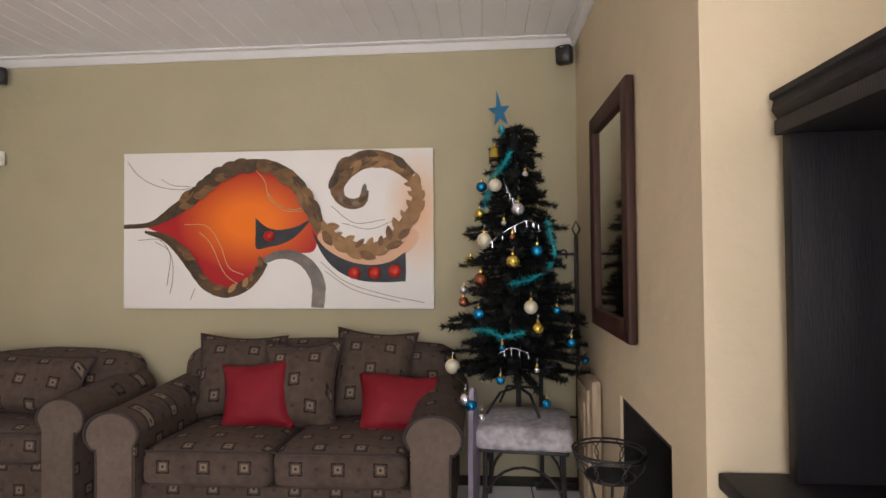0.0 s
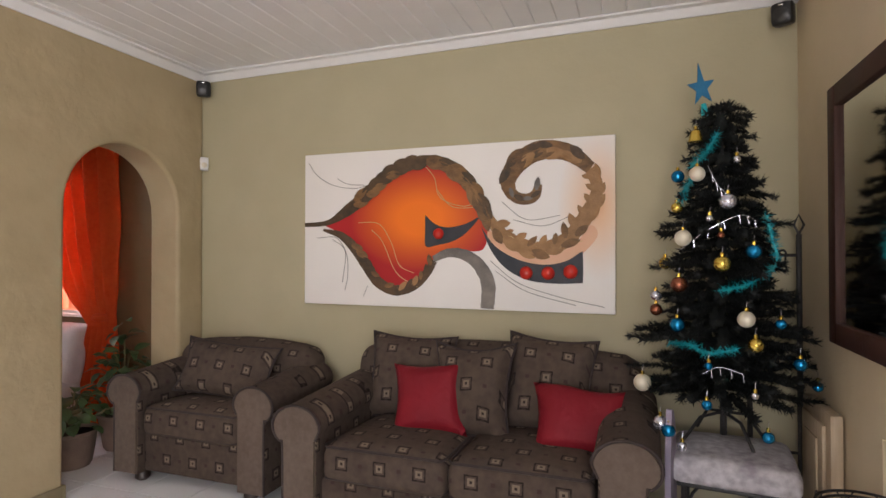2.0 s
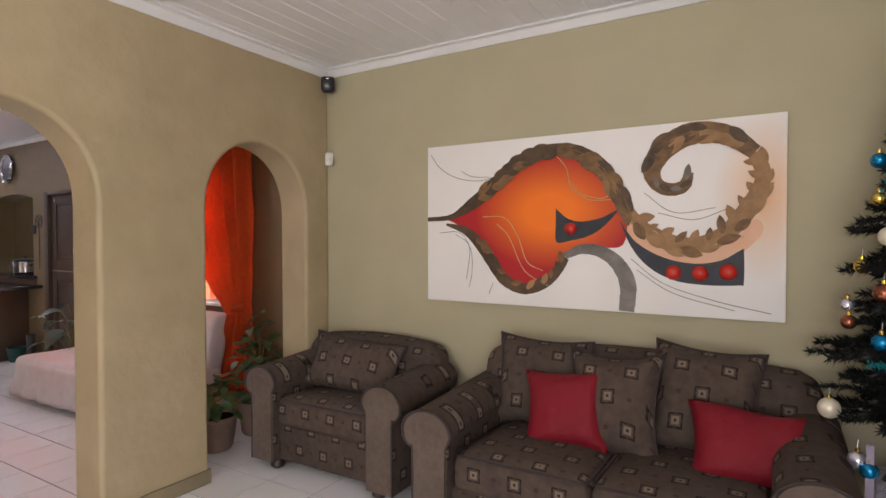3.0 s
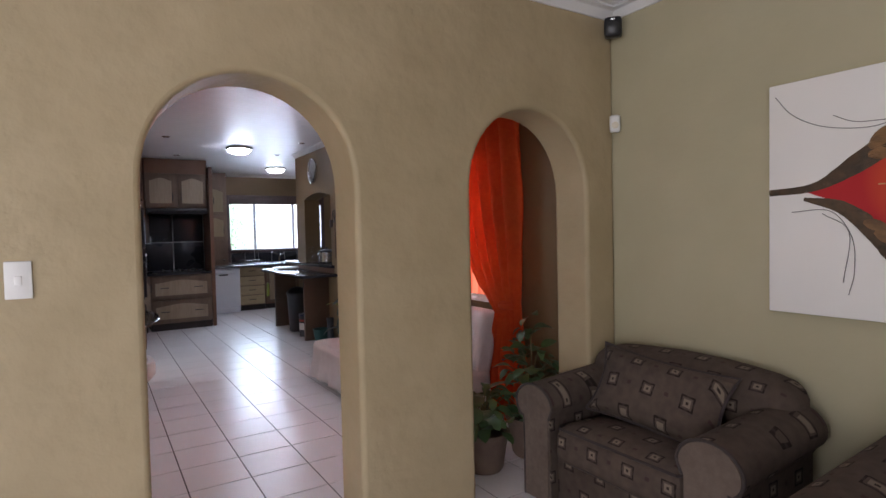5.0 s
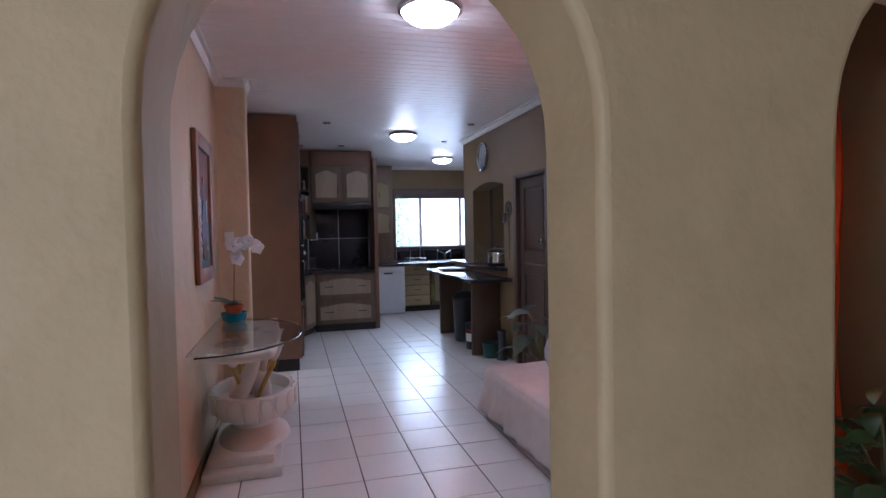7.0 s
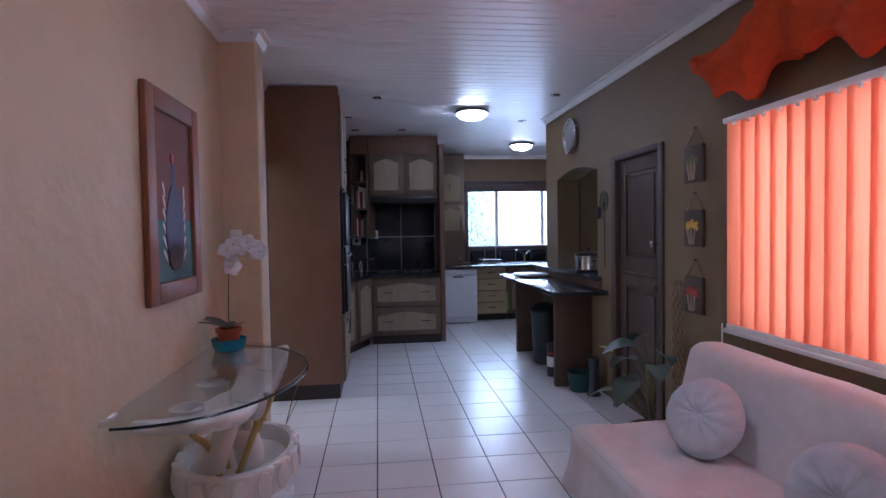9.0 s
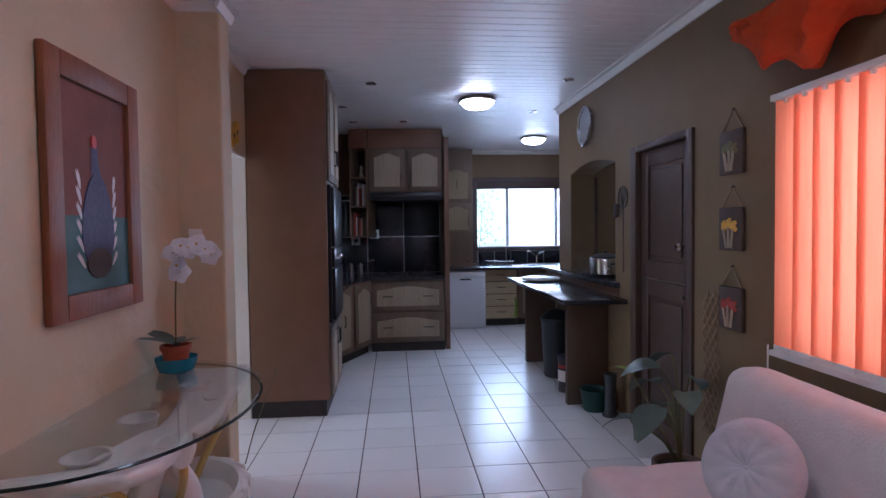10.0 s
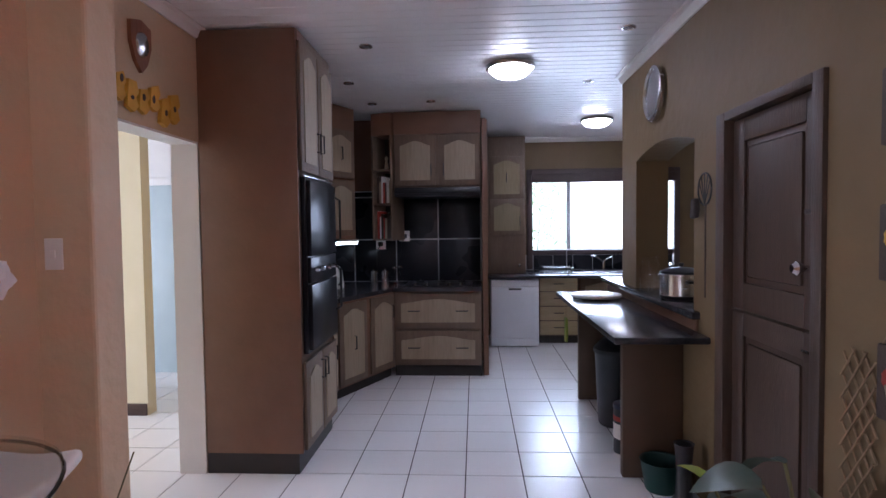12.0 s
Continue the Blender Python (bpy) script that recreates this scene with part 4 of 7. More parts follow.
part("slide_bolt", block(-7.86, -7.785, NY + 0.012, NY + 0.026, 1.565, 1.585, 0.003), M["black_metal"], dr)

# ---- living room ----


def rolled_arm(width, depth, height, scroll):
    """Sofa arm: upright panel with a scroll along its top; the front shows the scroll's end. Local x runs to the outside."""
    prof = [(0.0, 0.0), (0.0, height - 0.16)]
    cx, cz, r = 0.045, height - scroll, scroll
    for i in range(15):
        a = math.pi - math.pi * 1.26 * i / 14
        prof.append((cx + 0.065 + (r + 0.03) * math.cos(a), cz + r * math.sin(a)))
    prof += [(width - 0.105, cz - r * 1.0), (width - 0.105, 0.0)]
    return prof


def seat_unit(name, label, width, seats, depth, m, back=0.62):
    """A padded sofa or armchair that faces -y, its front at y = 0, its base on the floor."""
    root = thing(name, label, "sofa" if seats > 1 else "armchair", m)
    arm_w, hw = 0.29, width / 2
    part("base", block(-hw + 0.14, hw - 0.14, 0.05, depth - 0.03, 0.06, 0.30, 0.02), M["sofa_flat"], root)
    for sx in (-1, 1):
        prof = [(sx * x, z + 0.06) for x, z in rolled_arm(arm_w, depth, 0.60, 0.105)]
        b = slab(prof, 0.0, depth - 0.1)
        bmesh.ops.remove_doubles(b, verts=b.verts[:], dist=1e-4)
        # the arm climbs a little towards the back
        for v in b.verts:
            if v.co.z > 0.3:
                v.co.z += 0.05 * v.co.y / depth
        a = part("armrest", b, M["sofa_arm"], root, m=pose(sx * (hw - arm_w + 0.03), 0, 0))
        face = [(x * 0.93 + sx * 0.007, z * 0.985 + 0.004) for x, z in prof]
        part("arm_front", slab(face, -0.014, 0.004), M["sofa_plain"], a, "plain taupe arm front")
        line = [(x, -0.012, z) for x, z in prof[1:]]
        part("piping", tube(smoothed(line, 3), 0.007, 6), M["piping"], a, "dark piping")
    sw_ = (width - 2 * arm_w + 0.03) / seats
    for i in range(seats):
        x = -hw + arm_w - 0.015 + sw_ * (i + 0.5)
        c = part("seat_cushion", soft(sw_ - 0.006, depth - 0.26, 0.17, 0.05, 12, 0.006, 7, i + 3, crown=0.045), M["sofa_flat"], root, m=pose(x, (depth - 0.26) / 2 + 0.0, 0.375, -2))
        w2, d2 = (sw_ - 0.02) / 2, (depth - 0.29) / 2
        loop = [(-w2, d2, 0.085), (-w2, -d2 + 0.03, 0.085), (-w2 + 0.02, -d2, 0.083), (w2 - 0.02, -d2, 0.083), (w2, -d2 + 0.03, 0.085), (w2, d2, 0.085)]
        part("piping", tube(loop, 0.007, 6), M["piping"], c)
        loop = [(p[0], p[1], -0.066) for p in loop]
        part("piping", tube(loop, 0.006, 6), M["piping"], c)
    b = soft(width - 0.16, 0.26, back, 0.11, 12, 0.008, 4, 2)
    for v in b.verts:
        v.co.z += 0.06 * (1 - (v.co.x / hw) ** 2) if v.co.z > 0 else 0
        v.co.y += 0.12 * v.co.z
    part("backrest", b, M["sofa_flat"], root, m=pose(0, depth - 0.16, 0.21 + back / 2))
    for x in (-hw + 0.22, hw - 0.22):
        for y in (0.07, depth - 0.1):
            part("foot", turned([(0.03, 0), (0.045, 0.015), (0.045, 0.04), (0.03, 0.065)], 14), M["foot"], root, "dark turned foot", m=pose(x, y, 0))
    return root


seat_unit("two_seater_sofa", "taupe two-seater sofa with framed-square pattern and rolled arms", 1.84, 2, 0.97, pose(-1.55, 3.03, 0))
seat_unit("armchair", "taupe patterned armchair with rolled arms beside the arch", 1.27, 1, 0.72, pose(-3.255, 3.27, 0), 0.56)


def back_cushion(label, w, h, d, m, seed, material="sofa_flat", piped=True, group="", name="back_cushion", fold=0.0, pinch=0.06):
    root = thing(name, label, "cushion", m, group)
    b = pillow(w, h, d, seed=seed, pinch=pinch if piped else 0.075)
    if fold:
        for v in b.verts:
            v.co.z -= fold * max(0, v.co.x / w + 0.1) * (0.5 + v.co.z / h)
            v.co.y += 0.03 * math.sin(v.co.x * 12)
    part("cover", b, M[material], root)
    if piped:
        part("piping", tube(rim(w, h, pinch), 0.008, 6), M["piping"], root)
    return root


back_cushion("taupe patterned back cushion with dark piping", 0.53, 0.50, 0.20, pose(-2.0, 3.70, 0.685, -14, 2, 3), 1.0, group="sofa back cushions")
back_cushion("taupe patterned back cushion slumped between two others", 0.47, 0.54, 0.19, pose(-1.575, 3.535, 0.67, -20, -2, -3), 2.0, group="sofa back cushions", pinch=0.10)
back_cushion("taupe patterned back cushion with dark piping", 0.48, 0.52, 0.20, pose(-1.19, 3.68, 0.705, -14, 4, -2), 3.0, group="sofa back cushions")
back_cushion("red satin scatter cushion leaning on the sofa back", 0.42, 0.40, 0.15, pose(-1.79, 3.46, 0.635, -24, -6, 4), 5.0, "red_satin", False, "red cushions", "scatter_cushion")
back_cushion("red satin scatter cushion sagging on the seat", 0.45, 0.36, 0.13, pose(-1.01, 3.44, 0.615, -30, -8, -6), 7.0, "red_satin", False, "red cushions", "scatter_cushion", 0.10)
back_cushion("taupe patterned long back cushion on the armchair", 0.72, 0.36, 0.17, pose(-3.25, 3.60, 0.66, -22, 4, 2), 9.0)

# canvas: lower left corner at the origin of the painting
art = thing("abstract_painting", "large unframed abstract canvas in white, orange, red and bronze", "painting", pose(-2.92, 3.985, 1.068, 0, 0.25, 0))
part("canvas", block(0, 2.06, 0, 0.042, 0, 1.025, 0.004), M["canvas"], art)


def flat_shape(points, y, k=5):
    pts = smoothed([(x, z, 0) for x, z in points + points[:1]], k)[:-1]
    return slab([(p.x, p.y) for p in pts], -y, 0.0005)


def band(points, y, k=6, rough=0.25):
    """A brush stroke of varying width, with a ragged edge."""
    pts = smoothed(points, k)
    b = bmesh.new()
    rows = []
    for i, p in enumerate(pts):
        d = pts[min(i + 1, len(pts) - 1)] - pts[max(0, i - 1)]
        nrm = Vector((-d.y, d.x)).normalized()
        r1, r2 = [p.z * (1 + rough * noise.noise(Vector((i * 0.7, s, 2)))) for s in (0, 9)]
        rows.append([b.verts.new((p.x + nrm.x * r1, -y * 0.4, p.y + nrm.y * r1)), b.verts.new((p.x, -y, p.y)), b.verts.new((p.x - nrm.x * r2, -y * 0.4, p.y - nrm.y * r2))])
    for p, q in zip(rows, rows[1:]):
        for j in (0, 1):
            b.faces.new((p[j], p[j + 1], q[j + 1], q[j]))
    return b


part("orange_body", flat_shape([(0.16, 0.535), (0.33, 0.63), (0.49, 0.74), (0.65, 0.87), (0.84, 0.93), (1.01, 0.90), (1.15, 0.82), (1.25, 0.70), (1.29, 0.58), (1.31, 0.47), (1.28, 0.37), (1.16, 0.36), (1.04, 0.36), (0.95, 0.30), (0.90, 0.21), (0.82, 0.14), (0.69, 0.105), (0.57, 0.15), (0.48, 0.27), (0.39, 0.39), (0.29, 0.475)], 0.002), M["red_blend"], art, "red to orange painted body", False)
part("peach_field", flat_shape([(1.28, 0.54), (1.44, 0.39), (1.63, 0.35), (1.82, 0.39), (1.92, 0.51), (1.96, 0.44), (1.82, 0.30), (1.66, 0.26), (1.48, 0.29), (1.34, 0.38)], 0.0015), M["peach"], art, "peach painted crescent", False)
UPPER = [(0.005, 0.54, 0.014), (0.19, 0.555, 0.018), (0.34, 0.635, 0.038), (0.50, 0.745, 0.044), (0.66, 0.87, 0.034), (0.84, 0.94, 0.030), (1.01, 0.915, 0.042), (1.15, 0.825, 0.048), (1.25, 0.695, 0.034), (1.31, 0.58, 0.026)]
LOOP = [(1.31, 0.58, 0.026), (1.39, 0.475, 0.036), (1.52, 0.395, 0.044), (1.65, 0.375, 0.042), (1.79, 0.43, 0.044), (1.895, 0.56, 0.044), (1.96, 0.71, 0.034), (1.925, 0.84, 0.036)]
CURL = [(1.925, 0.84, 0.036), (1.80, 0.935, 0.050), (1.64, 0.96, 0.058), (1.51, 0.90, 0.060), (1.44, 0.80, 0.052), (1.46, 0.71, 0.036), (1.53, 0.672, 0.034), (1.60, 0.69, 0.032), (1.625, 0.76, 0.022)]
LOWER = [(0.15, 0.505, 0.008), (0.29, 0.465, 0.026), (0.39, 0.38, 0.034), (0.48, 0.265, 0.036), (0.57, 0.155, 0.036), (0.695, 0.105, 0.034), (0.825, 0.14, 0.03), (0.91, 0.22, 0.028), (0.96, 0.30, 0.024)]
part("bronze_stroke", band(UPPER, 0.008, 8, 0.12), M["bronze_dark"], art, "textured dark bronze stroke")
part("bronze_stroke", band(LOOP, 0.008, 8, 0.12), M["bronze_gold"], art, "tan gold looping stroke")
part("bronze_stroke", band(CURL, 0.009, 8, 0.12), M["brushed"], art, "bronze stroke curling into a spiral")
part("bronze_stroke", band(LOWER, 0.008, 8, 0.12), M["bronze_dark"], art)
part("grey_stroke", band([(0.955, 0.31, 0.02), (1.06, 0.35, 0.028), (1.17, 0.335, 0.034), (1.26, 0.27, 0.04), (1.315, 0.16, 0.045), (1.31, 0.008, 0.042)], 0.007, 8, 0.15), M["charcoal_paint"], art, "charcoal grey stroke")
rg = random.Random(9)


def dabs(path, side, tones, turn, length, step, shift=0.0):
    """Overlapping leaf-shaped dabs of thick paint along a stroke, leaning to one side."""
    pts = smoothed(path, 10)
    run = 0.0
    for p, q in zip(pts[1:], pts[2:]):
        d = (q - p).to_2d()
        run += d.length
        if run < step:
            continue
        run = 0.0
        d.normalize()
        nrm = Vector((-d.y, d.x)) * side
        o = p.to_2d() + nrm * p.z * shift
        w2 = d * math.cos(radians(turn)) + nrm * math.sin(radians(turn))
        ln_ = length * rg.uniform(0.75, 1.2)
        e2 = o + w2 * ln_
        if 0.02 < e2.x < 2.04 and 0.02 < e2.y < 1.005:
            part("leaf_dab", leaf_shape(ln_, ln_ * rg.uniform(0.42, 0.55), 0.02, 5, m=pose(o.x, -0.0105 - 0.002 * rg.random(), o.y, 90, math.degrees(math.atan2(w2.x, w2.y)), 0), fold=0.12), M[rg.choice(tones)], art)


dabs(UPPER[2:6], -1, ("bronze_dark", "bronze_dark", "brushed"), 28, 0.115, 0.045)
dabs(UPPER[2:6], 1, ("bronze_dark", "brushed"), 8, 0.12, 0.06, 0.5)
dabs(UPPER[5:], -1, ("brushed", "bronze_gold"), 16, 0.15, 0.06, 0.1)
dabs(UPPER[5:], 1, ("brushed", "bronze_dark"), 6, 0.13, 0.07, 0.3)
dabs(LOOP, 1, ("bronze_gold", "bronze_gold", "brushed"), 60, 0.085, 0.075, 0.2)
dabs(LOOP, -1, ("bronze_gold", "brushed"), 10, 0.11, 0.08, 0.4)
dabs(CURL[:5], 1, ("brushed", "bronze_gold", "bronze_dark"), 20, 0.12, 0.05, 0.1)
dabs(CURL[:5], -1, ("brushed", "bronze_dark"), 5, 0.12, 0.06, 0.4)
dabs(CURL[4:], 1, ("bronze_dark", "charcoal_paint"), 6, 0.07, 0.05, 0.1)
dabs(LOWER[1:5], 1, ("bronze_dark", "brushed"), 26, 0.09, 0.05, 0.1)
dabs(LOWER[4:], 1, ("brushed", "bronze_gold", "bronze_dark"), 40, 0.075, 0.05, 0.0)
part("slate_wedge", flat_shape([(0.90, 0.59), (0.97, 0.53), (1.06, 0.51), (1.17, 0.53), (1.26, 0.57), (1.17, 0.47), (1.08, 0.42), (0.99, 0.40), (0.905, 0.39), (0.90, 0.49)], 0.004, 4), M["slate"], art, "slate blue wedge", False)
part("slate_wedge", flat_shape([(1.27, 0.51), (1.36, 0.39), (1.50, 0.31), (1.65, 0.28), (1.78, 0.30), (1.87, 0.355), (1.88, 0.34), (1.88, 0.19), (1.86, 0.175), (1.70, 0.17), (1.55, 0.19), (1.42, 0.26), (1.33, 0.37)], 0.004, 4), M["slate"], art, "slate blue crescent", False)
for x, z, r in ((0.99, 0.47, 0.036), (1.55, 0.23, 0.04), (1.68, 0.23, 0.04), (1.81, 0.24, 0.042)):
    part("red_stud", turned([(r, 0), (r * 0.92, 0.012), (r * 0.7, 0.022), (r * 0.35, 0.028), (0.003, 0.030)], 20, pose(x, -0.003, z, 90)), M["red_ball"], art, "glossy red stud")
for i, pts in enumerate(([(0.03, 0.97), (0.10, 0.88), (0.22, 0.81), (0.38, 0.78), (0.50, 0.80)], [(0.26, 0.85), (0.34, 0.81), (0.46, 0.80)], [(0.10, 0.45), (0.25, 0.45), (0.33, 0.34), (0.34, 0.20), (0.32, 0.10)], [(0.22, 0.44), (0.32, 0.36), (0.30, 0.15)],
                         [(0.46, 0.06), (0.49, 0.13)], [(1.33, 0.30), (1.50, 0.17), (1.75, 0.09), (2.0, 0.04)], [(1.36, 0.24), (1.55, 0.12), (1.84, 0.045)], [(1.40, 0.66), (1.55, 0.55), (1.75, 0.57)], [(1.47, 0.55), (1.65, 0.51), (1.82, 0.57)])):
    part("thin_line", tube([(p.x, -0.002, p.y) for p in smoothed([(x, z, 0) for x, z in pts])], 0.0018, 5), M["charcoal_paint"], art)
for pts in ([(0.87, 0.93), (0.96, 0.83), (1.0, 0.70), (1.15, 0.64), (1.25, 0.67)], [(0.98, 0.75), (1.08, 0.64), (1.24, 0.63)], [(0.42, 0.55), (0.57, 0.54), (0.66, 0.42), (0.72, 0.27), (0.82, 0.22)], [(0.52, 0.50), (0.60, 0.42), (0.70, 0.22), (0.85, 0.13)],
            [(1.30, 0.56), (1.38, 0.44), (1.46, 0.45), (1.52, 0.37), (1.62, 0.39), (1.70, 0.34), (1.78, 0.40), (1.88, 0.42)]):
    part("gold_line", tube([(p.x, -0.004, p.y) for p in smoothed([(x, z, 0) for x, z in pts])], 0.0026, 5), M["gold_line"], art)


def speaker(m, label):
    s = thing("wall_speaker", label, "speaker", m, "wall speakers")
    part("housing", soft(0.10, 0.09, 0.115, 0.022, 5), M["plastic_black"], s)
    part("grille", turned([(0.036, 0), (0.038, 0.006), (0.03, 0.010), (0.004, 0.012)], 18, pose(0, -0.044, -0.008, 90)), M["dark_hole"], s)
    part("badge", block(-0.012, 0.012, -0.05, -0.046, 0.036, 0.044, 0.001), M["steel"], s)
    part("bracket", block(-0.012, 0.012, 0.03, 0.10, -0.012, 0.012, 0.003), M["plastic_black"], s)


speaker(pose(-3.775, 3.95, 2.635, 8, 0, 40), "small black satellite speaker under the cornice")
speaker(pose(-0.03, 3.95, 2.63, 8, 0, -25), "small black satellite speaker in the room corner")
pir = thing("motion_sensor", "small cream alarm sensor in the room corner", "sensor", pose(-3.80, 3.985, 2.085, 0, 0, 45))
part("housing", soft(0.06, 0.045, 0.10, 0.014, 5), M["plastic_white"], pir)
part("lens", turned([(0.02, 0), (0.02, 0.006), (0.01, 0.011)], 14, pose(0, -0.021, -0.012, 90)), M["b_pearl"], pir)


def light_switch(m, label, rocker=0.02):
    s = thing("light_switch", label, "switch", m)
    part("plate", block(-0.037, 0.037, -0.008, 0, -0.062, 0.062, 0.003), M["plastic_white"], s)
    part("rocker", block(-rocker / 2, rocker / 2, -0.013, -0.007, -0.016, 0.014, 0.002), M["plastic_white"], s)


light_switch(pose(-3.848, 1.135, 1.338, 0, 0, 90), "white light switch plate on ochre plaster")
light_switch(pose(-7.757, 1.23, 1.445, 0, 0, 90), "white light switch plate on the pier")

# mirror on the chimney breast, seen along the wall
mr = thing("wall_mirror", "tall mirror in a wide dark mahogany frame", "mirror", pose(0.046, 3.05, 1.56, 0, 0, -90))
W2, H2, F = 0.37, 0.525, 0.088
for nm, o in (("frame_side", (-W2, -W2 + F, -H2, H2)), ("frame_side", (W2 - F, W2, -H2, H2)), ("frame_rail", (-W2 + F, W2 - F, H2 - F, H2)), ("frame_rail", (-W2 + F, W2 - F, -H2, -H2 + F))):
    part(nm, block(o[0], o[1], -0.035, 0, o[2], o[3], 0.008), M["mahogany"], mr)
part("glass", block(-W2 + F - 0.003, W2 - F + 0.003, -0.016, -0.006, -H2 + F - 0.003, H2 - F + 0.003), M["mirror"], mr, "silvered mirror glass", False)

# TV wall unit in the recess
tv = thing("wall_unit", "black-stained wall unit with moulded cornice and open niche", "wall unit", pose(0, 0, 0))
part("base", block(0.12, 0.79, 0.35, 2.03, 0, 0.755, 0.004), M["black_wood"], tv)
part("ledge", block(0.075, 0.79, 0.32, 2.045, 0.755, 0.80, 0.008), M["black_wood"], tv)
part("side", block(0.24, 0.79, 1.97, 2.01, 0.80, 1.69, 0.004), M["black_wood"], tv)
part("side", block(0.24, 0.79, 0.36, 0.40, 0.80, 1.69, 0.004), M["black_wood"], tv)
part("back", block(0.76, 0.79, 0.40, 1.97, 0.80, 1.69, 0.002), M["black_wood"], tv)
part("top", block(0.22, 0.79, 0.36, 2.01, 1.69, 1.73, 0.004), M["black_wood"], tv)
b = bmesh.new()
prof = [(0.36, 1.74), (0.335, 1.745), (0.335, 1.775), (0.31, 1.785), (0.295, 1.81), (0.30, 1.835), (0.29, 1.84), (0.29, 1.855), (0.79, 1.855), (0.79, 1.78), (0.36, 1.78)]
rings = [[b.verts.new((x - 0.072 if x < 0.7 else x, y, z - 0.05)) for x, z in prof] for y in (0.30, 2.025)]
for i in range(len(prof)):
    j = (i + 1) % len(prof)
    b.faces.new((rings[0][i], rings[0][j], rings[1][j], rings[1][i]))
b.faces.new(rings[0])
b.faces.new(rings[1][::-1])
part("cornice", b, M["black_wood"], tv, "rounded cornice moulding", False)
for y in (1.74, 1.86):
    for i in range(7):
        part("shelf_pin_hole", turned([(0.006, 0), (0.006, 0.002)], 8, pose(0.757, y, 0.92 + i * 0.1, 0, -90)), M["steel"], tv)
tvs = thing("television", "black flat television standing in the wall unit", "television", pose(0.52, 1.15, 0.80, 0, 0, -90))
part("screen", soft(1.0, 0.06, 0.62, 0.02, 6), M["oven"], tvs, m=pose(0, 0, 0.38))
part("foot", block(-0.25, 0.25, -0.1, 0.1, 0.0, 0.09, 0.008), M["plastic_black"], tvs)
b = tube([(0.30 + 0.06 * math.cos(t / 3), 1.98 - 0.05 * t, 1.815 + 0.022 * abs(math.sin(t))) for t in range(11)], 0.005, 6)
solid("twig_ornament", b, M["gold_line"], "curled brown twig lying on the wall unit", "ornament")
solid("trim_pipe", block(0.76, 0.80, 1.62, 1.70, 1.81, CEIL - 0.01, 0.006), M["cream_wall"], "boxed pipe on the recess wall", "pipe", kind="structure")

# stool and Christmas tree
st = thing("metal_stool", "black wrought-iron stool with a leaf-print cushion", "stool", pose(-0.33, 3.56, 0, 0, 0, -6))
part("cushion", soft(0.50, 0.46, 0.11, 0.035, 10, 0.006, 8, 4, crown=0.02), M["cushion_print"], st, "white cotton cushion with grey leaf print", m=pose(0, 0, 0.445))
part("seat_ring", block(-0.23, 0.23, -0.21, 0.21, 0.375, 0.392, 0.005), M["black_metal"], st)
for x in (-1, 1):
    for y in (-1, 1):
        part("leg", tube([(x * 0.20, y * 0.18, 0.38), (x * 0.20, y * 0.18, 0.2), (x * 0.215, y * 0.195, 0.0)], 0.012, 8), M["black_metal"], st)
for y in (-1, 1):
    part("arched_stretcher", tube([(0.20 * math.cos(math.pi * i / 12), y * 0.185, 0.10 + 0.2 * math.sin(math.pi * i / 12)) for i in range(13)], 0.008, 6), M["black_metal"], st)
for x in (-1, 1):
    part("arched_stretcher", tube([(x * 0.205, 0.18 * math.cos(math.pi * i / 12), 0.10 + 0.2 * math.sin(math.pi * i / 12)) for i in range(13)], 0.008, 6), M["black_metal"], st)

AX, AY, AZ = -0.355, 3.66, 0.508


def tree_radius(z):
    """Radius of the crown at height z above the floor."""
    t = (z - 0.64) / 1.50
    return 0.315 * (1 - t) ** 0.9 + 0.105


tree = thing("christmas_tree", "slim black artificial Christmas tree on a folding stand", "christmas tree", pose(AX, AY, AZ))
part("trunk", tube([(0, 0, 0.03), (0, 0, 1.58)], 0.016, 8, taper=0.5), M["black_metal"], tree)
for i in range(4):
    a = math.pi / 2 * i + 0.5
    part("stand_leg", tube([(0, 0, 0.14), (0.12 * math.cos(a), 0.12 * math.sin(a), 0.12), (0.21 * math.cos(a), 0.19 * math.sin(a), 0.01)], 0.008, 6), M["black_metal"], tree)
rng = random.Random(5)
vs, fs = [], []
z = 0.75
while z < 2.13:
    r = tree_radius(z)
    k = max(9, int(r * 46))
    for i in range(k):
        a = 2 * math.pi * (i + rng.random() * 0.6) / k + z * 7
        ln = r * rng.uniform(0.62, 1.12) * (0.9 + 0.2 * ((z * 6.0) % 1.0 < 0.4))
        up = rng.uniform(-0.05, 0.14)
        droop = rng.uniform(0.0, 0.05)
        d = Vector((math.cos(a), math.sin(a), 0))
        steps = int(ln / 0.011)
        for s in range(steps):
            q = (s + 0.5) / steps
            if q < 0.22:
                continue
            c = d * ln * q + Vector((0, 0, z - AZ + up * ln * q - droop * q * q))
            side = Vector((-d.y, d.x, 0))
            for _ in range(11):
                w = (side * rng.uniform(-1, 1) + Vector((0, 0, rng.uniform(-0.9, 1))) + d * 0.5).normalized()
                n_ = rng.uniform(0.026, 0.046)
                t_ = w.cross(d).normalized() * 0.0055
                o = len(vs)
                vs += [c - t_, c + t_, c + w * n_]
                fs.append((o, o + 1, o + 2))
    z += 0.05
me = bpy.data.meshes.new("needle_crown")
me.from_pydata([tuple(v) for v in vs], [], fs)
me.materials.append(M["needle"])
cr = new("needle_crown", me)
cr.parent = tree
tagged(cr, "dense black needle branches", kind="stuff")
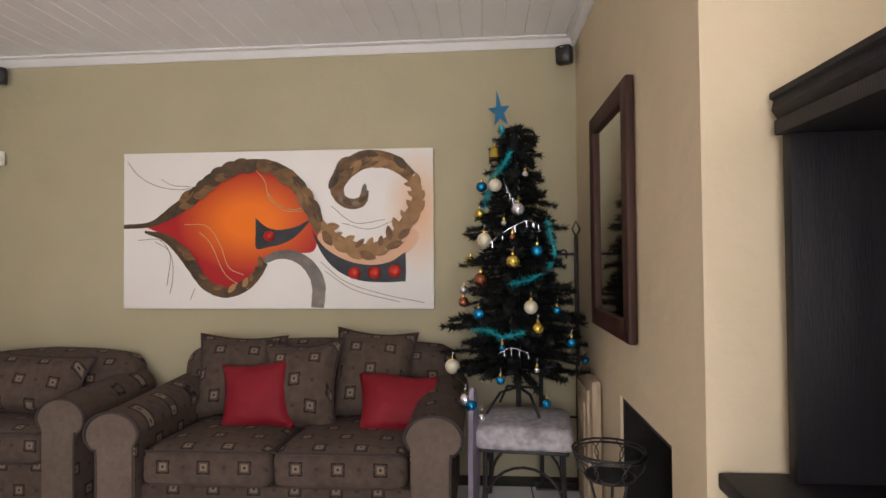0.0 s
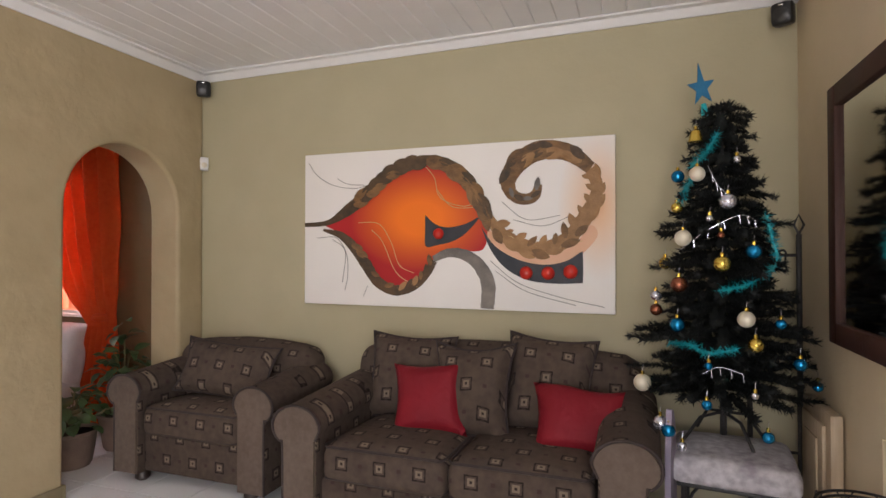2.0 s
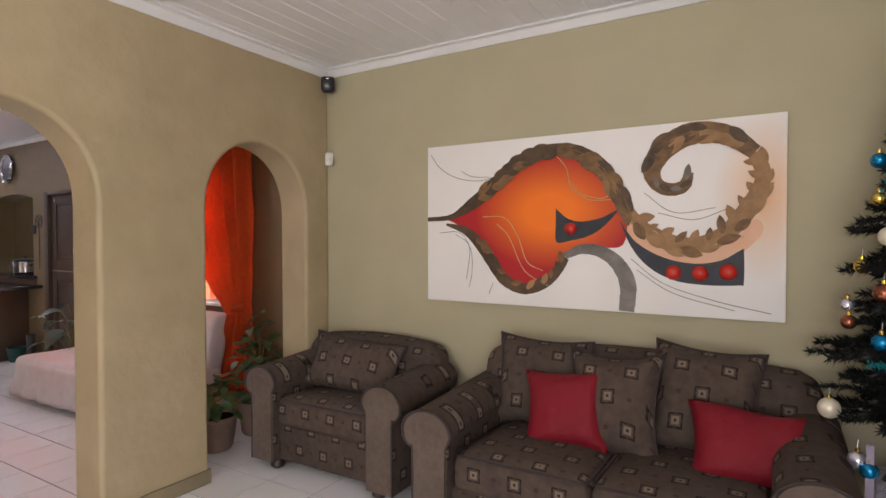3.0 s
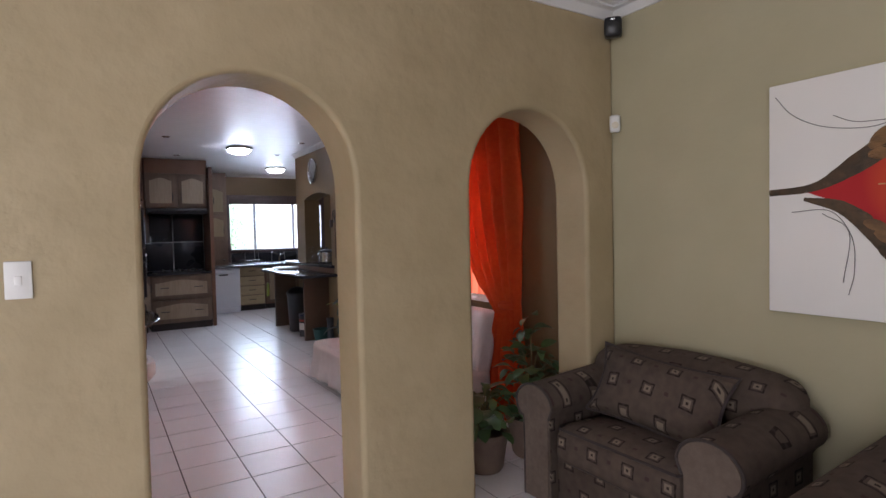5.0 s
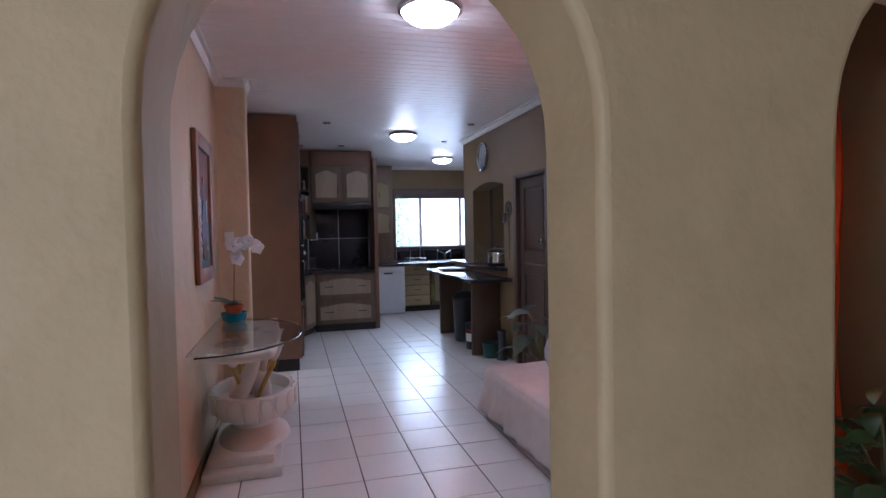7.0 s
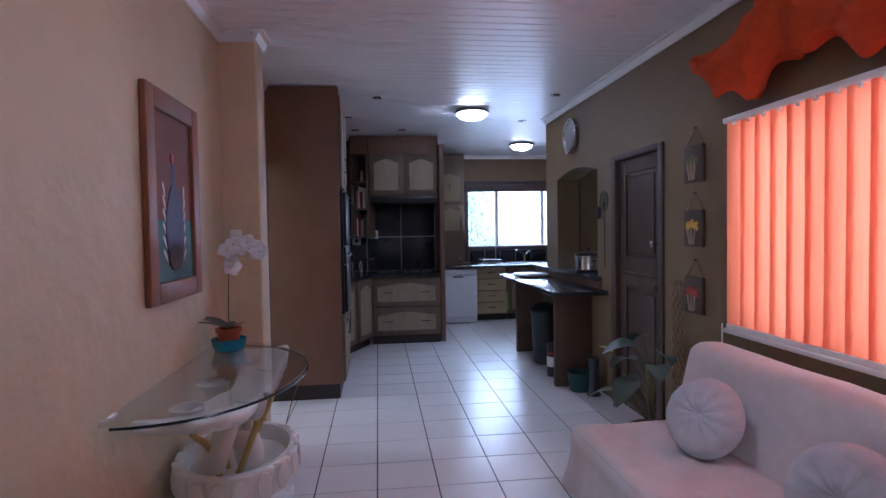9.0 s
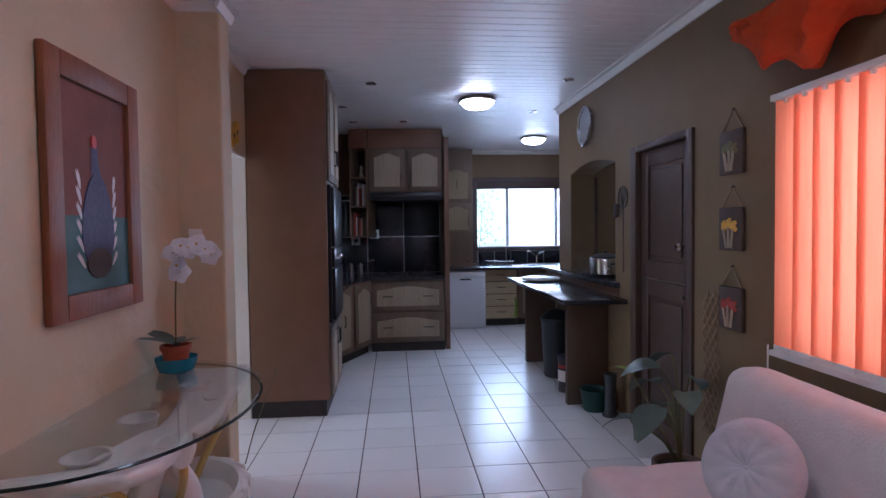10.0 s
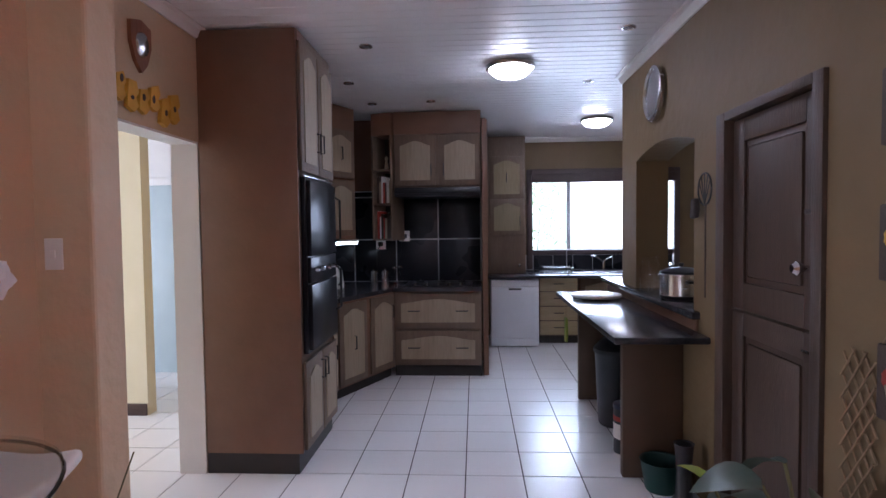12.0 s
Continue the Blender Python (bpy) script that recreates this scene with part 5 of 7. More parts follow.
star = thing("tree_star", "blue glittered star on the treetop", "star", pose(AX - 0.09, AY - 0.04, 2.20, 4, -8, 8) @ Matrix.Scale(0.85, 4))
pts = []
for i in range(10):
    a, r = math.pi / 2 + math.pi * i / 5, (0.105 if i else 0.14) if i % 2 == 0 else 0.042
    pts.append((r * 0.72 * math.cos(a), r * math.sin(a)))
part("star", slab(pts, -0.006, 0.006), M["star_blue"], star, smooth=False)
part("holder", turned([(0.022, 0), (0.014, 0.07)], 12, pose(0, 0, -0.16)), M["teal"], star)


def on_tree(x, z, out=0.02):
    """A place on the near side of the crown."""
    x, z = -0.54 + (x + 0.54) * 1.055, 1.378 + (z - 1.378) * 1.055
    r, dx = tree_radius(z) * 0.98, x - AX
    return Vector((x, AY - math.sqrt(max(0.0, r * r - dx * dx)) - out, z))


def bauble(x, z, r, material, label, bell=False):
    b = thing("bauble", label, "bauble", Matrix.Translation(on_tree(x, z)), "tree baubles")
    if bell:
        body = turned([(0.034, -0.03), (0.031, -0.02), (0.026, 0.0), (0.02, 0.02), (0.006, 0.028)], 16)
    else:
        body = turned([(r * math.sin(math.pi * (i + 0.15) / 12.3), -r * math.cos(math.pi * (i + 0.15) / 12.3)) for i in range(13)], 18)
    part("ball", body, M[material], b)
    part("cap", turned([(0.008, r * 0.95), (0.008, r + 0.012), (0.003, r + 0.016)], 10), M["b_gold"], b, "gold cap")
    part("loop", tube([(0, 0, r + 0.014), (0.004, 0.01, r + 0.04)], 0.0012, 4), M["b_silver"], b)


KIND = {"g": ("b_gold", "gold ribbed bauble hanging on the tree"), "b": ("b_blue", "shiny blue bauble hanging on the tree"), "p": ("b_pearl", "pearl white bauble hanging on the tree"),
        "s": ("b_silver", "silver bauble hanging on the tree"), "c": ("b_copper", "copper brown bauble hanging on the tree")}
for x, z, k, r in ((-0.55, 1.76, "b", 0.026), (-0.48, 1.75, "p", 0.029), (-0.56, 1.61, "g", 0.022), (-0.37, 1.62, "s", 0.029), (-0.54, 1.47, "p", 0.031),
                   (-0.28, 1.41, "b", 0.026), (-0.40, 1.36, "g", 0.029), (-0.61, 1.36, "g", 0.024), (-0.56, 1.27, "c", 0.03), (-0.65, 1.21, "s", 0.022), (-0.65, 1.15, "c", 0.024),
                   (-0.57, 1.10, "b", 0.027), (-0.32, 1.14, "p", 0.029), (-0.29, 1.04, "g", 0.025), (-0.12, 0.96, "b", 0.022), (-0.71, 0.82, "p", 0.034), (-0.47, 0.80, "b", 0.018),
                   (-0.26, 0.70, "b", 0.02), (-0.64, 0.69, "s", 0.028), (-0.61, 0.67, "b", 0.025), (-0.04, 0.86, "b", 0.018), (-0.19, 1.12, "b", 0.018), (-0.56, 0.625, "s", 0.017), (-0.44, 1.55, "s", 0.012),
                   (-0.40, 1.48, "c", 0.013), (-0.33, 1.80, "s", 0.014), (-0.46, 0.95, "b", 0.014), (-0.30, 0.85, "s", 0.012)):
    bauble(x, z, r * 1.2, *KIND[k])
bauble(-0.48, 1.93, 0.03, "b_gold", "gold bell hanging near the treetop", True)


def tinsel(points, seed):
    rg = random.Random(seed)
    line = smoothed([on_tree(x, z, 0.01) for x, z in points], 10)
    b = tube(line, 0.003, 5)
    for p in line:
        for _ in range(14):
            w = Vector((rg.gauss(0, 1), rg.gauss(0, 1), rg.gauss(0, 1))).normalized() * rg.uniform(0.012, 0.045)
            s = w.orthogonal().normalized() * 0.0024
            b.faces.new([b.verts.new(p - s), b.verts.new(p + s), b.verts.new(p + w)])
    t = thing("tinsel", "glittering teal tinsel wound on the tree", "tinsel", group="tree tinsel")
    part("strand", b, M["teal"], t, smooth=False)


tinsel([(-0.40, 1.92), (-0.44, 1.85), (-0.50, 1.79)], 1)
tinsel([(-0.50, 1.73), (-0.53, 1.68), (-0.54, 1.64)], 2)
tinsel([(-0.22, 1.56), (-0.20, 1.46), (-0.19, 1.36), (-0.30, 1.28), (-0.41, 1.25)], 3)
tinsel([(-0.60, 1.02), (-0.54, 1.03), (-0.46, 1.00), (-0.36, 1.02)], 4)
for pts in ([(-0.44, 1.78), (-0.41, 1.70), (-0.38, 1.66)], [(-0.55, 1.42), (-0.45, 1.50), (-0.33, 1.56), (-0.27, 1.54)], [(-0.48, 0.92), (-0.42, 0.95), (-0.34, 0.93)]):
    line = smoothed([on_tree(x, z, 0.02) for x, z in pts], 6)
    g = thing("icicle_garland", "fine silver icicle garland on the tree", "garland", group="tree garlands")
    part("string", tube(line, 0.0011, 4), M["b_silver"], g)
    for p in line[3::3]:
        part("icicle", tube([p, p + Vector((0.004, 0, -0.035))], 0.0014, 4), M["b_silver"], g)

# wrought-iron stand in the corner
ir = thing("iron_stand", "tall black wrought-iron stand with diamond finials", "stand", pose(0.012, 3.87, 0))
for x in (0.0, -0.22):
    h_ = 1.50 if x == 0 else 1.42
    p = part("post", tube([(x, 0, 0), (x, 0, h_)], 0.013, 8), M["black_metal"], ir)
    part("finial", tube([(x, 0, h_), (x - 0.022, 0, h_ + 0.045), (x, 0, h_ + 0.095), (x + 0.022, 0, h_ + 0.045), (x, 0, h_)], 0.006, 6), M["black_metal"], p)
for z in (0.42, 0.95, 1.395):
    part("crossbar", tube([(-0.23, 0, z), (0.01, 0, z)], 0.008, 6), M["black_metal"], ir)
for x in (-0.06, -0.15):
    part("hook", tube([(x, -0.005, 1.37)] + [(x - 0.02 + 0.02 * math.cos(t), -0.02 - 0.03 * math.sin(t / 2), 1.40 + 0.022 * math.sin(t)) for t in (0.4, 1.2, 2.0, 2.8, 3.6)], 0.005, 6), M["black_metal"], ir)
part("foot", block(-0.26, 0.04, -0.05, 0.05, 0.0, 0.012, 0.004), M["black_metal"], ir)

# limed pine cupboard end, wire basket on a stand, fan blade beside the sofa
pc = thing("pine_cupboard", "small limed pine cupboard against the chimney breast", "cupboard", pose(0.04, 3.55, 0))
part("body", block(-0.045, 0.0, -0.20, 0.20, 0.0, 0.745, 0.004), M["pine"], pc)
part("door", block(-0.062, -0.046, -0.15, 0.15, 0.05, 0.69, 0.004), M["pine"], pc)
part("raised_panel", block(-0.07, -0.06, -0.09, 0.09, 0.12, 0.62, 0.004), M["pine"], pc)
part("knob", turned([(0.006, 0), (0.011, 0.012), (0.006, 0.02)], 10, pose(-0.062, -0.12, 0.40, 0, -90)), M["steel"], pc)
bk = thing("wire_basket", "round black wire basket with leaf tracery on a stand", "basket", pose(-0.03, 2.86, 0))
for r, z in ((0.15, 0.575), (0.145, 0.56), (0.10, 0.47)):
    part("ring", tube([(r * math.cos(2 * math.pi * i / 28), r * math.sin(2 * math.pi * i / 28), z) for i in range(29)], 0.005, 6), M["black_metal"], bk)
for i in range(16):
    a = 2 * math.pi * i / 16
    a2 = a + 0.25 * (-1) ** i
    part("wire", tube(smoothed([(0.15 * math.cos(a), 0.15 * math.sin(a), 0.575), (0.14 * math.cos(a2), 0.14 * math.sin(a2), 0.52), (0.10 * math.cos(a), 0.10 * math.sin(a), 0.47)], 4), 0.0028, 5), M["black_metal"], bk)
part("bottom", turned([(0.10, 0.462), (0.10, 0.47)], 24), M["soot"], bk)
for i in range(3):
    a = 2 * math.pi * i / 3 + 0.4
    part("leg", tube([(0.10 * math.cos(a), 0.10 * math.sin(a), 0.466), (0.045 * math.cos(a), 0.045 * math.sin(a), 0.28), (0.12 * math.cos(a), 0.12 * math.sin(a), 0.0)], 0.006, 6), M["black_metal"], bk)
b = slab([(0.16 * math.cos(t) * (1 if math.cos(t) > 0 else 0.3), 0.36 + 0.36 * math.sin(t)) for t in [2 * math.pi * i / 30 for i in range(30)]], -0.012, 0.012)
solid("folded_board", b, M["lilac"], "lilac rounded board leaning beside the sofa", "board", m=pose(-0.615, 3.30, 0.0, 0, 3, 80))

# plants behind the armchair, in the second arch


def bushy(name, label, m, pot_r, pot_h, count, spread, height, leafmat, seed, size=0.10, trail=False, potmat="clay_pot"):
    root = thing(name, label, "plant", m)
    part("pot", turned([(pot_r * 0.72, 0), (pot_r * 0.8, 0.02), (pot_r, pot_h * 0.9), (pot_r * 1.06, pot_h * 0.92), (pot_r * 1.06, pot_h), (pot_r * 0.94, pot_h), (pot_r * 0.92, pot_h * 0.9)], 22), M[potmat], root, "mottled brown clay pot")
    part("soil", turned([(pot_r * 0.9, pot_h * 0.85), (pot_r * 0.9, pot_h * 0.9)], 18), M["soil"], root)
    rg = random.Random(seed)
    for i in range(count):
        a = rg.uniform(0, 2 * math.pi)
        q = rg.random() ** 0.6
        top = Vector((spread * q * math.cos(a), spread * q * math.sin(a), pot_h + height * (1 - 0.55 * q * q) * rg.uniform(0.35, 1)))
        if i % 3 == 0:
            part("stem", tube(smoothed([(0, 0, pot_h * 0.88), (top.x * 0.4, top.y * 0.4, pot_h + (top.z - pot_h) * 0.75), tuple(top)], 4), 0.004, 5), M["stem"], root)
        s = size * rg.uniform(0.7, 1.25)
        part("leaf", leaf_shape(s, s * 0.62, rg.uniform(0.2, 0.7), m=Matrix.Translation(top) @ pose(0, 0, 0, rg.uniform(-25, 45), rg.uniform(-30, 30), math.degrees(a) - 90 + rg.uniform(-50, 50))), M[leafmat], root)
    return root


bushy("potted_ivy", "bushy green houseplant in a brown pot under the arch", pose(-4.30, 3.34, 0), 0.15, 0.24, 80, 0.26, 0.27, "leaf", 3, 0.11)
bushy("potted_vine", "upright leafy vine in a round clay pot by the arch", pose(-4.30, 3.74, 0), 0.17, 0.26, 75, 0.16, 0.70, "leaf", 8, 0.10)

# ---- dining area ----
fu = thing("futon_sofa", "low sofa bed under a rumpled white throw", "sofa", pose(0, 0, 0))
part("frame", block(-6.92, -5.0, 3.26, 3.9, 0.06, 0.24, 0.01), M["black_wood"], fu)
for x in (-6.82, -5.1):
    for y in (3.32, 3.84):
        part("leg", turned([(0.025, 0), (0.025, 0.07)], 10), M["black_metal"], fu, m=pose(x, y, 0))
b = soft(2.0, 0.78, 0.36, 0.06, 26, 0.016, 5, 3, crown=0.02)
for v in b.verts:
    k = max(0, 0.1 - v.co.z) / 0.28
    if k:
        f_ = 0.022 * k * math.sin(26 * (v.co.x + v.co.y) + 3 * noise.noise(v.co * 4))
        v.co.y += f_ - 0.03 * k * (1 if v.co.y < 0 else 0)
        v.co.x += f_ * 0.8 - 0.03 * k * (1 if v.co.x < 0 else -1)
        v.co.z += 0.03 * k * noise.noise(Vector((v.co.x * 5, v.co.y * 5, 7)))
part("seat_throw", b, M["throw"], fu, "white throw hanging over the seat", m=pose(-5.97, 3.545, 0.225))
b = soft(1.98, 0.2, 0.62, 0.07, 20, 0.02, 4, 8)
for v in b.verts:
    v.co.y += 0.25 * v.co.z
part("back_throw", b, M["throw"], fu, "white throw over the low back", m=pose(-5.98, 3.89, 0.53))


def round_cushion(m, label):
    root = thing("round_cushion", label, "cushion", m, "round cushions")
    b = bmesh.new()
    n, k = 48, 10
    for s in (1, -1):
        rings = []
        for j in range(k + 1):
            q = j / k
            r = 0.185 * q
            t = 0.075 * math.sqrt(max(0, 1 - q ** 3)) * (1 - 0.62 * math.exp(-(q / 0.13) ** 2))
            rings.append([b.verts.new((r * math.cos(2 * math.pi * i / n), -s * (t + 0.006 * math.sin(2 * math.pi * i / n * 12) * q * (1 - q) * 3), r * math.sin(2 * math.pi * i / n))) for i in range(n)])
        for p, q in zip(rings, rings[1:]):
            for i in range(n):
                b.faces.new((p[i], p[(i + 1) % n], q[(i + 1) % n], q[i]))
    bmesh.ops.remove_doubles(b, verts=b.verts[:], dist=2e-4)
    part("cover", b, M["grey_cushion"], root)
    part("button", turned([(0.02, 0), (0.018, 0.01), (0.005, 0.014)], 14, pose(0, -0.026, 0, 90)), M["grey_cushion"], root)


round_cushion(pose(-6.42, 3.62, 0.60, -24, 0, 28), "pale grey round tufted cushion leaning on the sofa back")
round_cushion(pose(-5.62, 3.60, 0.60, -22, 0, 25), "pale grey round tufted cushion near the curtain end")

# console: glass half-round on a cast lily bowl
cs = thing("console_table", "half-round glass console on a white cast lily bowl", "table", pose(-6.77, 1.165, 0) @ Matrix.Diagonal((1.25, 1.28, 1.07, 1)))
out = [(-0.56, 0.0)] + [(-0.56 * math.cos(math.pi * i / 30) if 0 < i < 30 else (-0.56 if i == 0 else 0.56), 0.03 + 0.45 * math.sin(math.pi * i / 30) ** 0.9) for i in range(31)] + [(0.56, 0.0)]
b = slab(out, 0, 0.012)
bmesh.ops.transform(b, matrix=pose(0, 0, 0.765, 90), verts=b.verts[:])
for v in b.verts:
    v.co.y = abs(v.co.y)
top = part("glass_top", b, M["table_glass"], cs, "clear glass half-round top", False)
top.visible_shadow = False
part("glass_edge", tube([(x, y, 0.758) for x, y in out[1:-1]], 0.0055, 6), M["glass_edge"], top, "dark green polished edge")
part("base_step", block(-0.36, 0.36, 0.01, 0.37, 0.0, 0.06, 0.01), M["plaster"], cs)
part("base_step", block(-0.31, 0.31, 0.03, 0.335, 0.06, 0.115, 0.01), M["plaster"], cs)
part("stem", turned([(0.21, 0), (0.20, 0.03), (0.15, 0.06), (0.13, 0.10), (0.16, 0.15)], 28, pose(0, 0.23, 0.115) @ Matrix.Diagonal((1.2, 0.85, 1, 1))), M["plaster"], cs)
part("bowl", turned([(0.14, 0), (0.19, 0.03), (0.225, 0.10), (0.235, 0.17), (0.215, 0.17), (0.20, 0.10), (0.12, 0.05)], 28, pose(0, 0.23, 0.26) @ Matrix.Diagonal((1.2, 0.85, 1, 1))), M["plaster"], cs)
for i in range(18):
    a = 2 * math.pi * i / 18
    pm = pose(0.235 * 1.2 * math.cos(a), 0.23 + 0.235 * 0.85 * math.sin(a), 0.355, 0, 0, math.degrees(math.atan2(math.sin(a) * 0.85, math.cos(a) * 1.2)) + 90)
    b = soft(0.082, 0.03, 0.155, 0.014, 6)
    for v in b.verts:
        v.co.x *= 0.8 + 0.25 * (v.co.z / 0.155 + 0.5)
        v.co.y += 0.03 * (0.5 - v.co.z / 0.155)
    p = part("petal", b, M["plaster"], cs, m=pm)
    part("petal_inlay", turned([(0.03, 0), (0.028, 0.006), (0.01, 0.009)], 14, pose(0, -0.012, 0.01, 90) @ Matrix.Diagonal((0.9, 1.9, 1, 1))), M["plaster"], p)
LILY = ((-0.27, 0.20, -0.12), (-0.12, 0.33, 0.04), (0.22, 0.34, 0.10), (0.30, 0.16, 0.14), (0.02, 0.16, -0.02))
for x, y, s in LILY:
    part("stalk", tube(smoothed([(x * 0.35, 0.20 + (y - 0.2) * 0.3, 0.34), (x * 0.55, 0.2 + (y - 0.2) * 0.7, 0.50), (x * 0.95, y, 0.61), (x, y, 0.65)], 5), 0.012, 8), M["stalk_gold"], cs, "gilded stalk")
    b = turned([(0.012, 0), (0.03, 0.015), (0.048, 0.05), (0.06, 0.085), (0.075, 0.11), (0.066, 0.108), (0.045, 0.06), (0.01, 0.03)], 20)
    for v in b.verts:
        v.co.x += 0.05 * (v.co.z / 0.11) ** 2 * (1 if x > 0 else -1)
    part("lily_head", b, M["plaster"], cs, "white cast lily head", m=pose(x, y, 0.632) @ Matrix.Diagonal((0.8, 0.75, 1.0, 1)))
part("swan", soft(0.11, 0.09, 0.22, 0.04, 8, 0.02, 9, 1), M["plaster"], cs, m=pose(0.03, 0.26, 0.45, 8, 14, 0))
b = soft(1.02, 0.26, 0.05, 0.022, 16, 0.006, 9, 2)
for v in b.verts:
    q = v.co.x / 0.51
    v.co.y = v.co.y * (0.62 + 0.5 * q * q) + 0.09 * (1 - q * q)
    v.co.z += 0.035 * q * q + 0.9 * v.co.y * v.co.y - 0.012 * math.cos(9 * q)
part("cast_leaf", b, M["plaster"], cs, "broad white cast leaf under the glass", m=pose(0.02, 0.20, 0.69))
part("cast_leaf", tube(smoothed([(0.10, 0.16, 0.40), (0.16, 0.22, 0.55), (0.12, 0.26, 0.68)], 5), 0.05, 10, taper=0.55), M["plaster"], cs)
part("neck", tube(smoothed([(0.05, 0.27, 0.52), (0.10, 0.29, 0.60), (0.06, 0.30, 0.68), (-0.01, 0.30, 0.70)], 5), 0.022, 10, taper=0.6), M["plaster"], cs)

# orchid on the console
oc = thing("orchid", "white orchid in a terracotta pot on a turquoise dish", "orchid", pose(-7.25, 1.30, 0.8265) @ Matrix.Diagonal((0.9, 0.9, 0.97, 1)))
part("saucer", turned([(0.06, 0), (0.085, 0.01), (0.10, 0.05), (0.105, 0.075), (0.098, 0.075), (0.08, 0.02)], 26), M["turquoise"], oc, "turquoise glazed dish")
part("pot", turned([(0.05, 0.02), (0.07, 0.11), (0.078, 0.112), (0.078, 0.135), (0.068, 0.135), (0.06, 0.11)], 24), M["terracotta"], oc, "terracotta plastic pot")
part("soil", turned([(0.06, 0.11), (0.064, 0.118)], 18), M["soil"], oc)
for a, ln, wd in ((150, 0.26, 0.10), (200, 0.22, 0.09), (20, 0.12, 0.06), (90, 0.12, 0.06), (280, 0.13, 0.065)):
    part("leaf", leaf_shape(ln, wd, 0.15, m=pose(0, 0, 0.13, 22, 0, a)), M["blue_leaf"], oc)
spike = smoothed([(0, 0, 0.12), (0.015, 0.01, 0.35), (0.0, 0.02, 0.53), (0.01, 0.07, 0.61), (0.02, 0.17, 0.60)], 6)
part("flower_stalk", tube(spike, 0.004, 6), M["stem"], oc)
rg = random.Random(4)
for y, z in ((0.01, 0.585), (0.05, 0.615), (0.09, 0.605), (0.13, 0.625), (0.17, 0.60), (0.20, 0.575), (0.03, 0.52), (0.04, 0.49)):
    fl = part("flower", turned([(0.006, 0), (0.004, 0.012)], 8), M["yellow"], oc, m=pose(0.03, y, z, rg.uniform(-20, 20), 60 + rg.uniform(-15, 15), rg.uniform(-30, 30)))
    for k in range(5):
        part("petal", leaf_shape(0.062, 0.066, 0.25, 5, m=pose(0, 0, 0, 12, 0, 72 * k)), M["petal"], fl)

# bird picture
pic = thing("bird_picture", "guineafowl picture in a broad oiled wood frame", "picture", pose(-6.86, 1.153, 1.655, 0, 0, 180))
w_, h_, f_ = 0.34, 0.485, 0.095
for o in ((-w_, -w_ + f_, -h_, h_), (w_ - f_, w_, -h_, h_), (-w_ + f_, w_ - f_, h_ - f_, h_), (-w_ + f_, w_ - f_, -h_, -h_ + f_)):
    part("frame_bar", block(o[0], o[1], -0.03, 0, o[2], o[3], 0.006), M["picture_frame"], pic)
part("ground", block(-w_ + f_, w_ - f_, -0.012, -0.006, -0.1, h_ - f_), M["picture_top"], pic, "russet painted ground", False)
part("ground", block(-w_ + f_, w_ - f_, -0.012, -0.006, -h_ + f_, -0.1), M["picture_low"], pic, "teal painted ground", False)
part("bird_body", slab([(0.115 * math.cos(t) * (1 - 0.25 * math.sin(t)), -0.12 + 0.19 * math.sin(t)) for t in [2 * math.pi * i / 28 for i in range(28)]], -0.017, -0.011), M["bird_blue"], pic)
part("bird_neck", band([(0.0, 0.02, 0.045), (-0.01, 0.10, 0.028), (-0.015, 0.17, 0.022)], 0.006), M["bird_blue"], pic, m=pose(0, -0.012, 0))
part("bird_head", slab([(-0.018 + 0.017 * math.cos(t), 0.19 + 0.026 * math.sin(t)) for t in [2 * math.pi * i / 16 for i in range(16)]], -0.018, -0.011), M["red_ball"], pic, "red bird head")
part("nest", slab([(0.09 * math.cos(t), -0.285 + 0.06 * math.sin(t)) for t in [2 * math.pi * i / 18 for i in range(18)]], -0.019, -0.011), M["plaque"], pic)
for s in (-1, 1):
    for i in range(6):
        part("feather", leaf_shape(0.10, 0.022, 0.05, 4, m=pose(s * (0.12 - 0.004 * i), -0.014, -0.0 - i * 0.06, 90, s * (14 + 5 * i), 0)), M["petal"], pic, "pale feather stroke")

gs = thing("goose_ornament", "navy glazed goose-shaped jar on the floor", "ornament", pose(-7.42, 1.50, 0))
part("body", turned([(0.05, 0), (0.075, 0.02), (0.085, 0.07), (0.065, 0.12), (0.03, 0.15)], 22), M["navy"], gs)
part("neck", tube(smoothed([(0.0, 0.02, 0.13), (0.0, 0.04, 0.17), (0.0, 0.035, 0.20), (0, 0.06, 0.215)], 4), 0.022, 10, taper=0.5), M["navy"], gs)
solid("dried_stem", tube([(-7.42, 1.52, 0.15), (-7.44, 1.60, 0.45), (-7.46, 1.72, 0.78)], 0.003, 5), M["stem"], "thin dry stem standing in the jar", "stem")

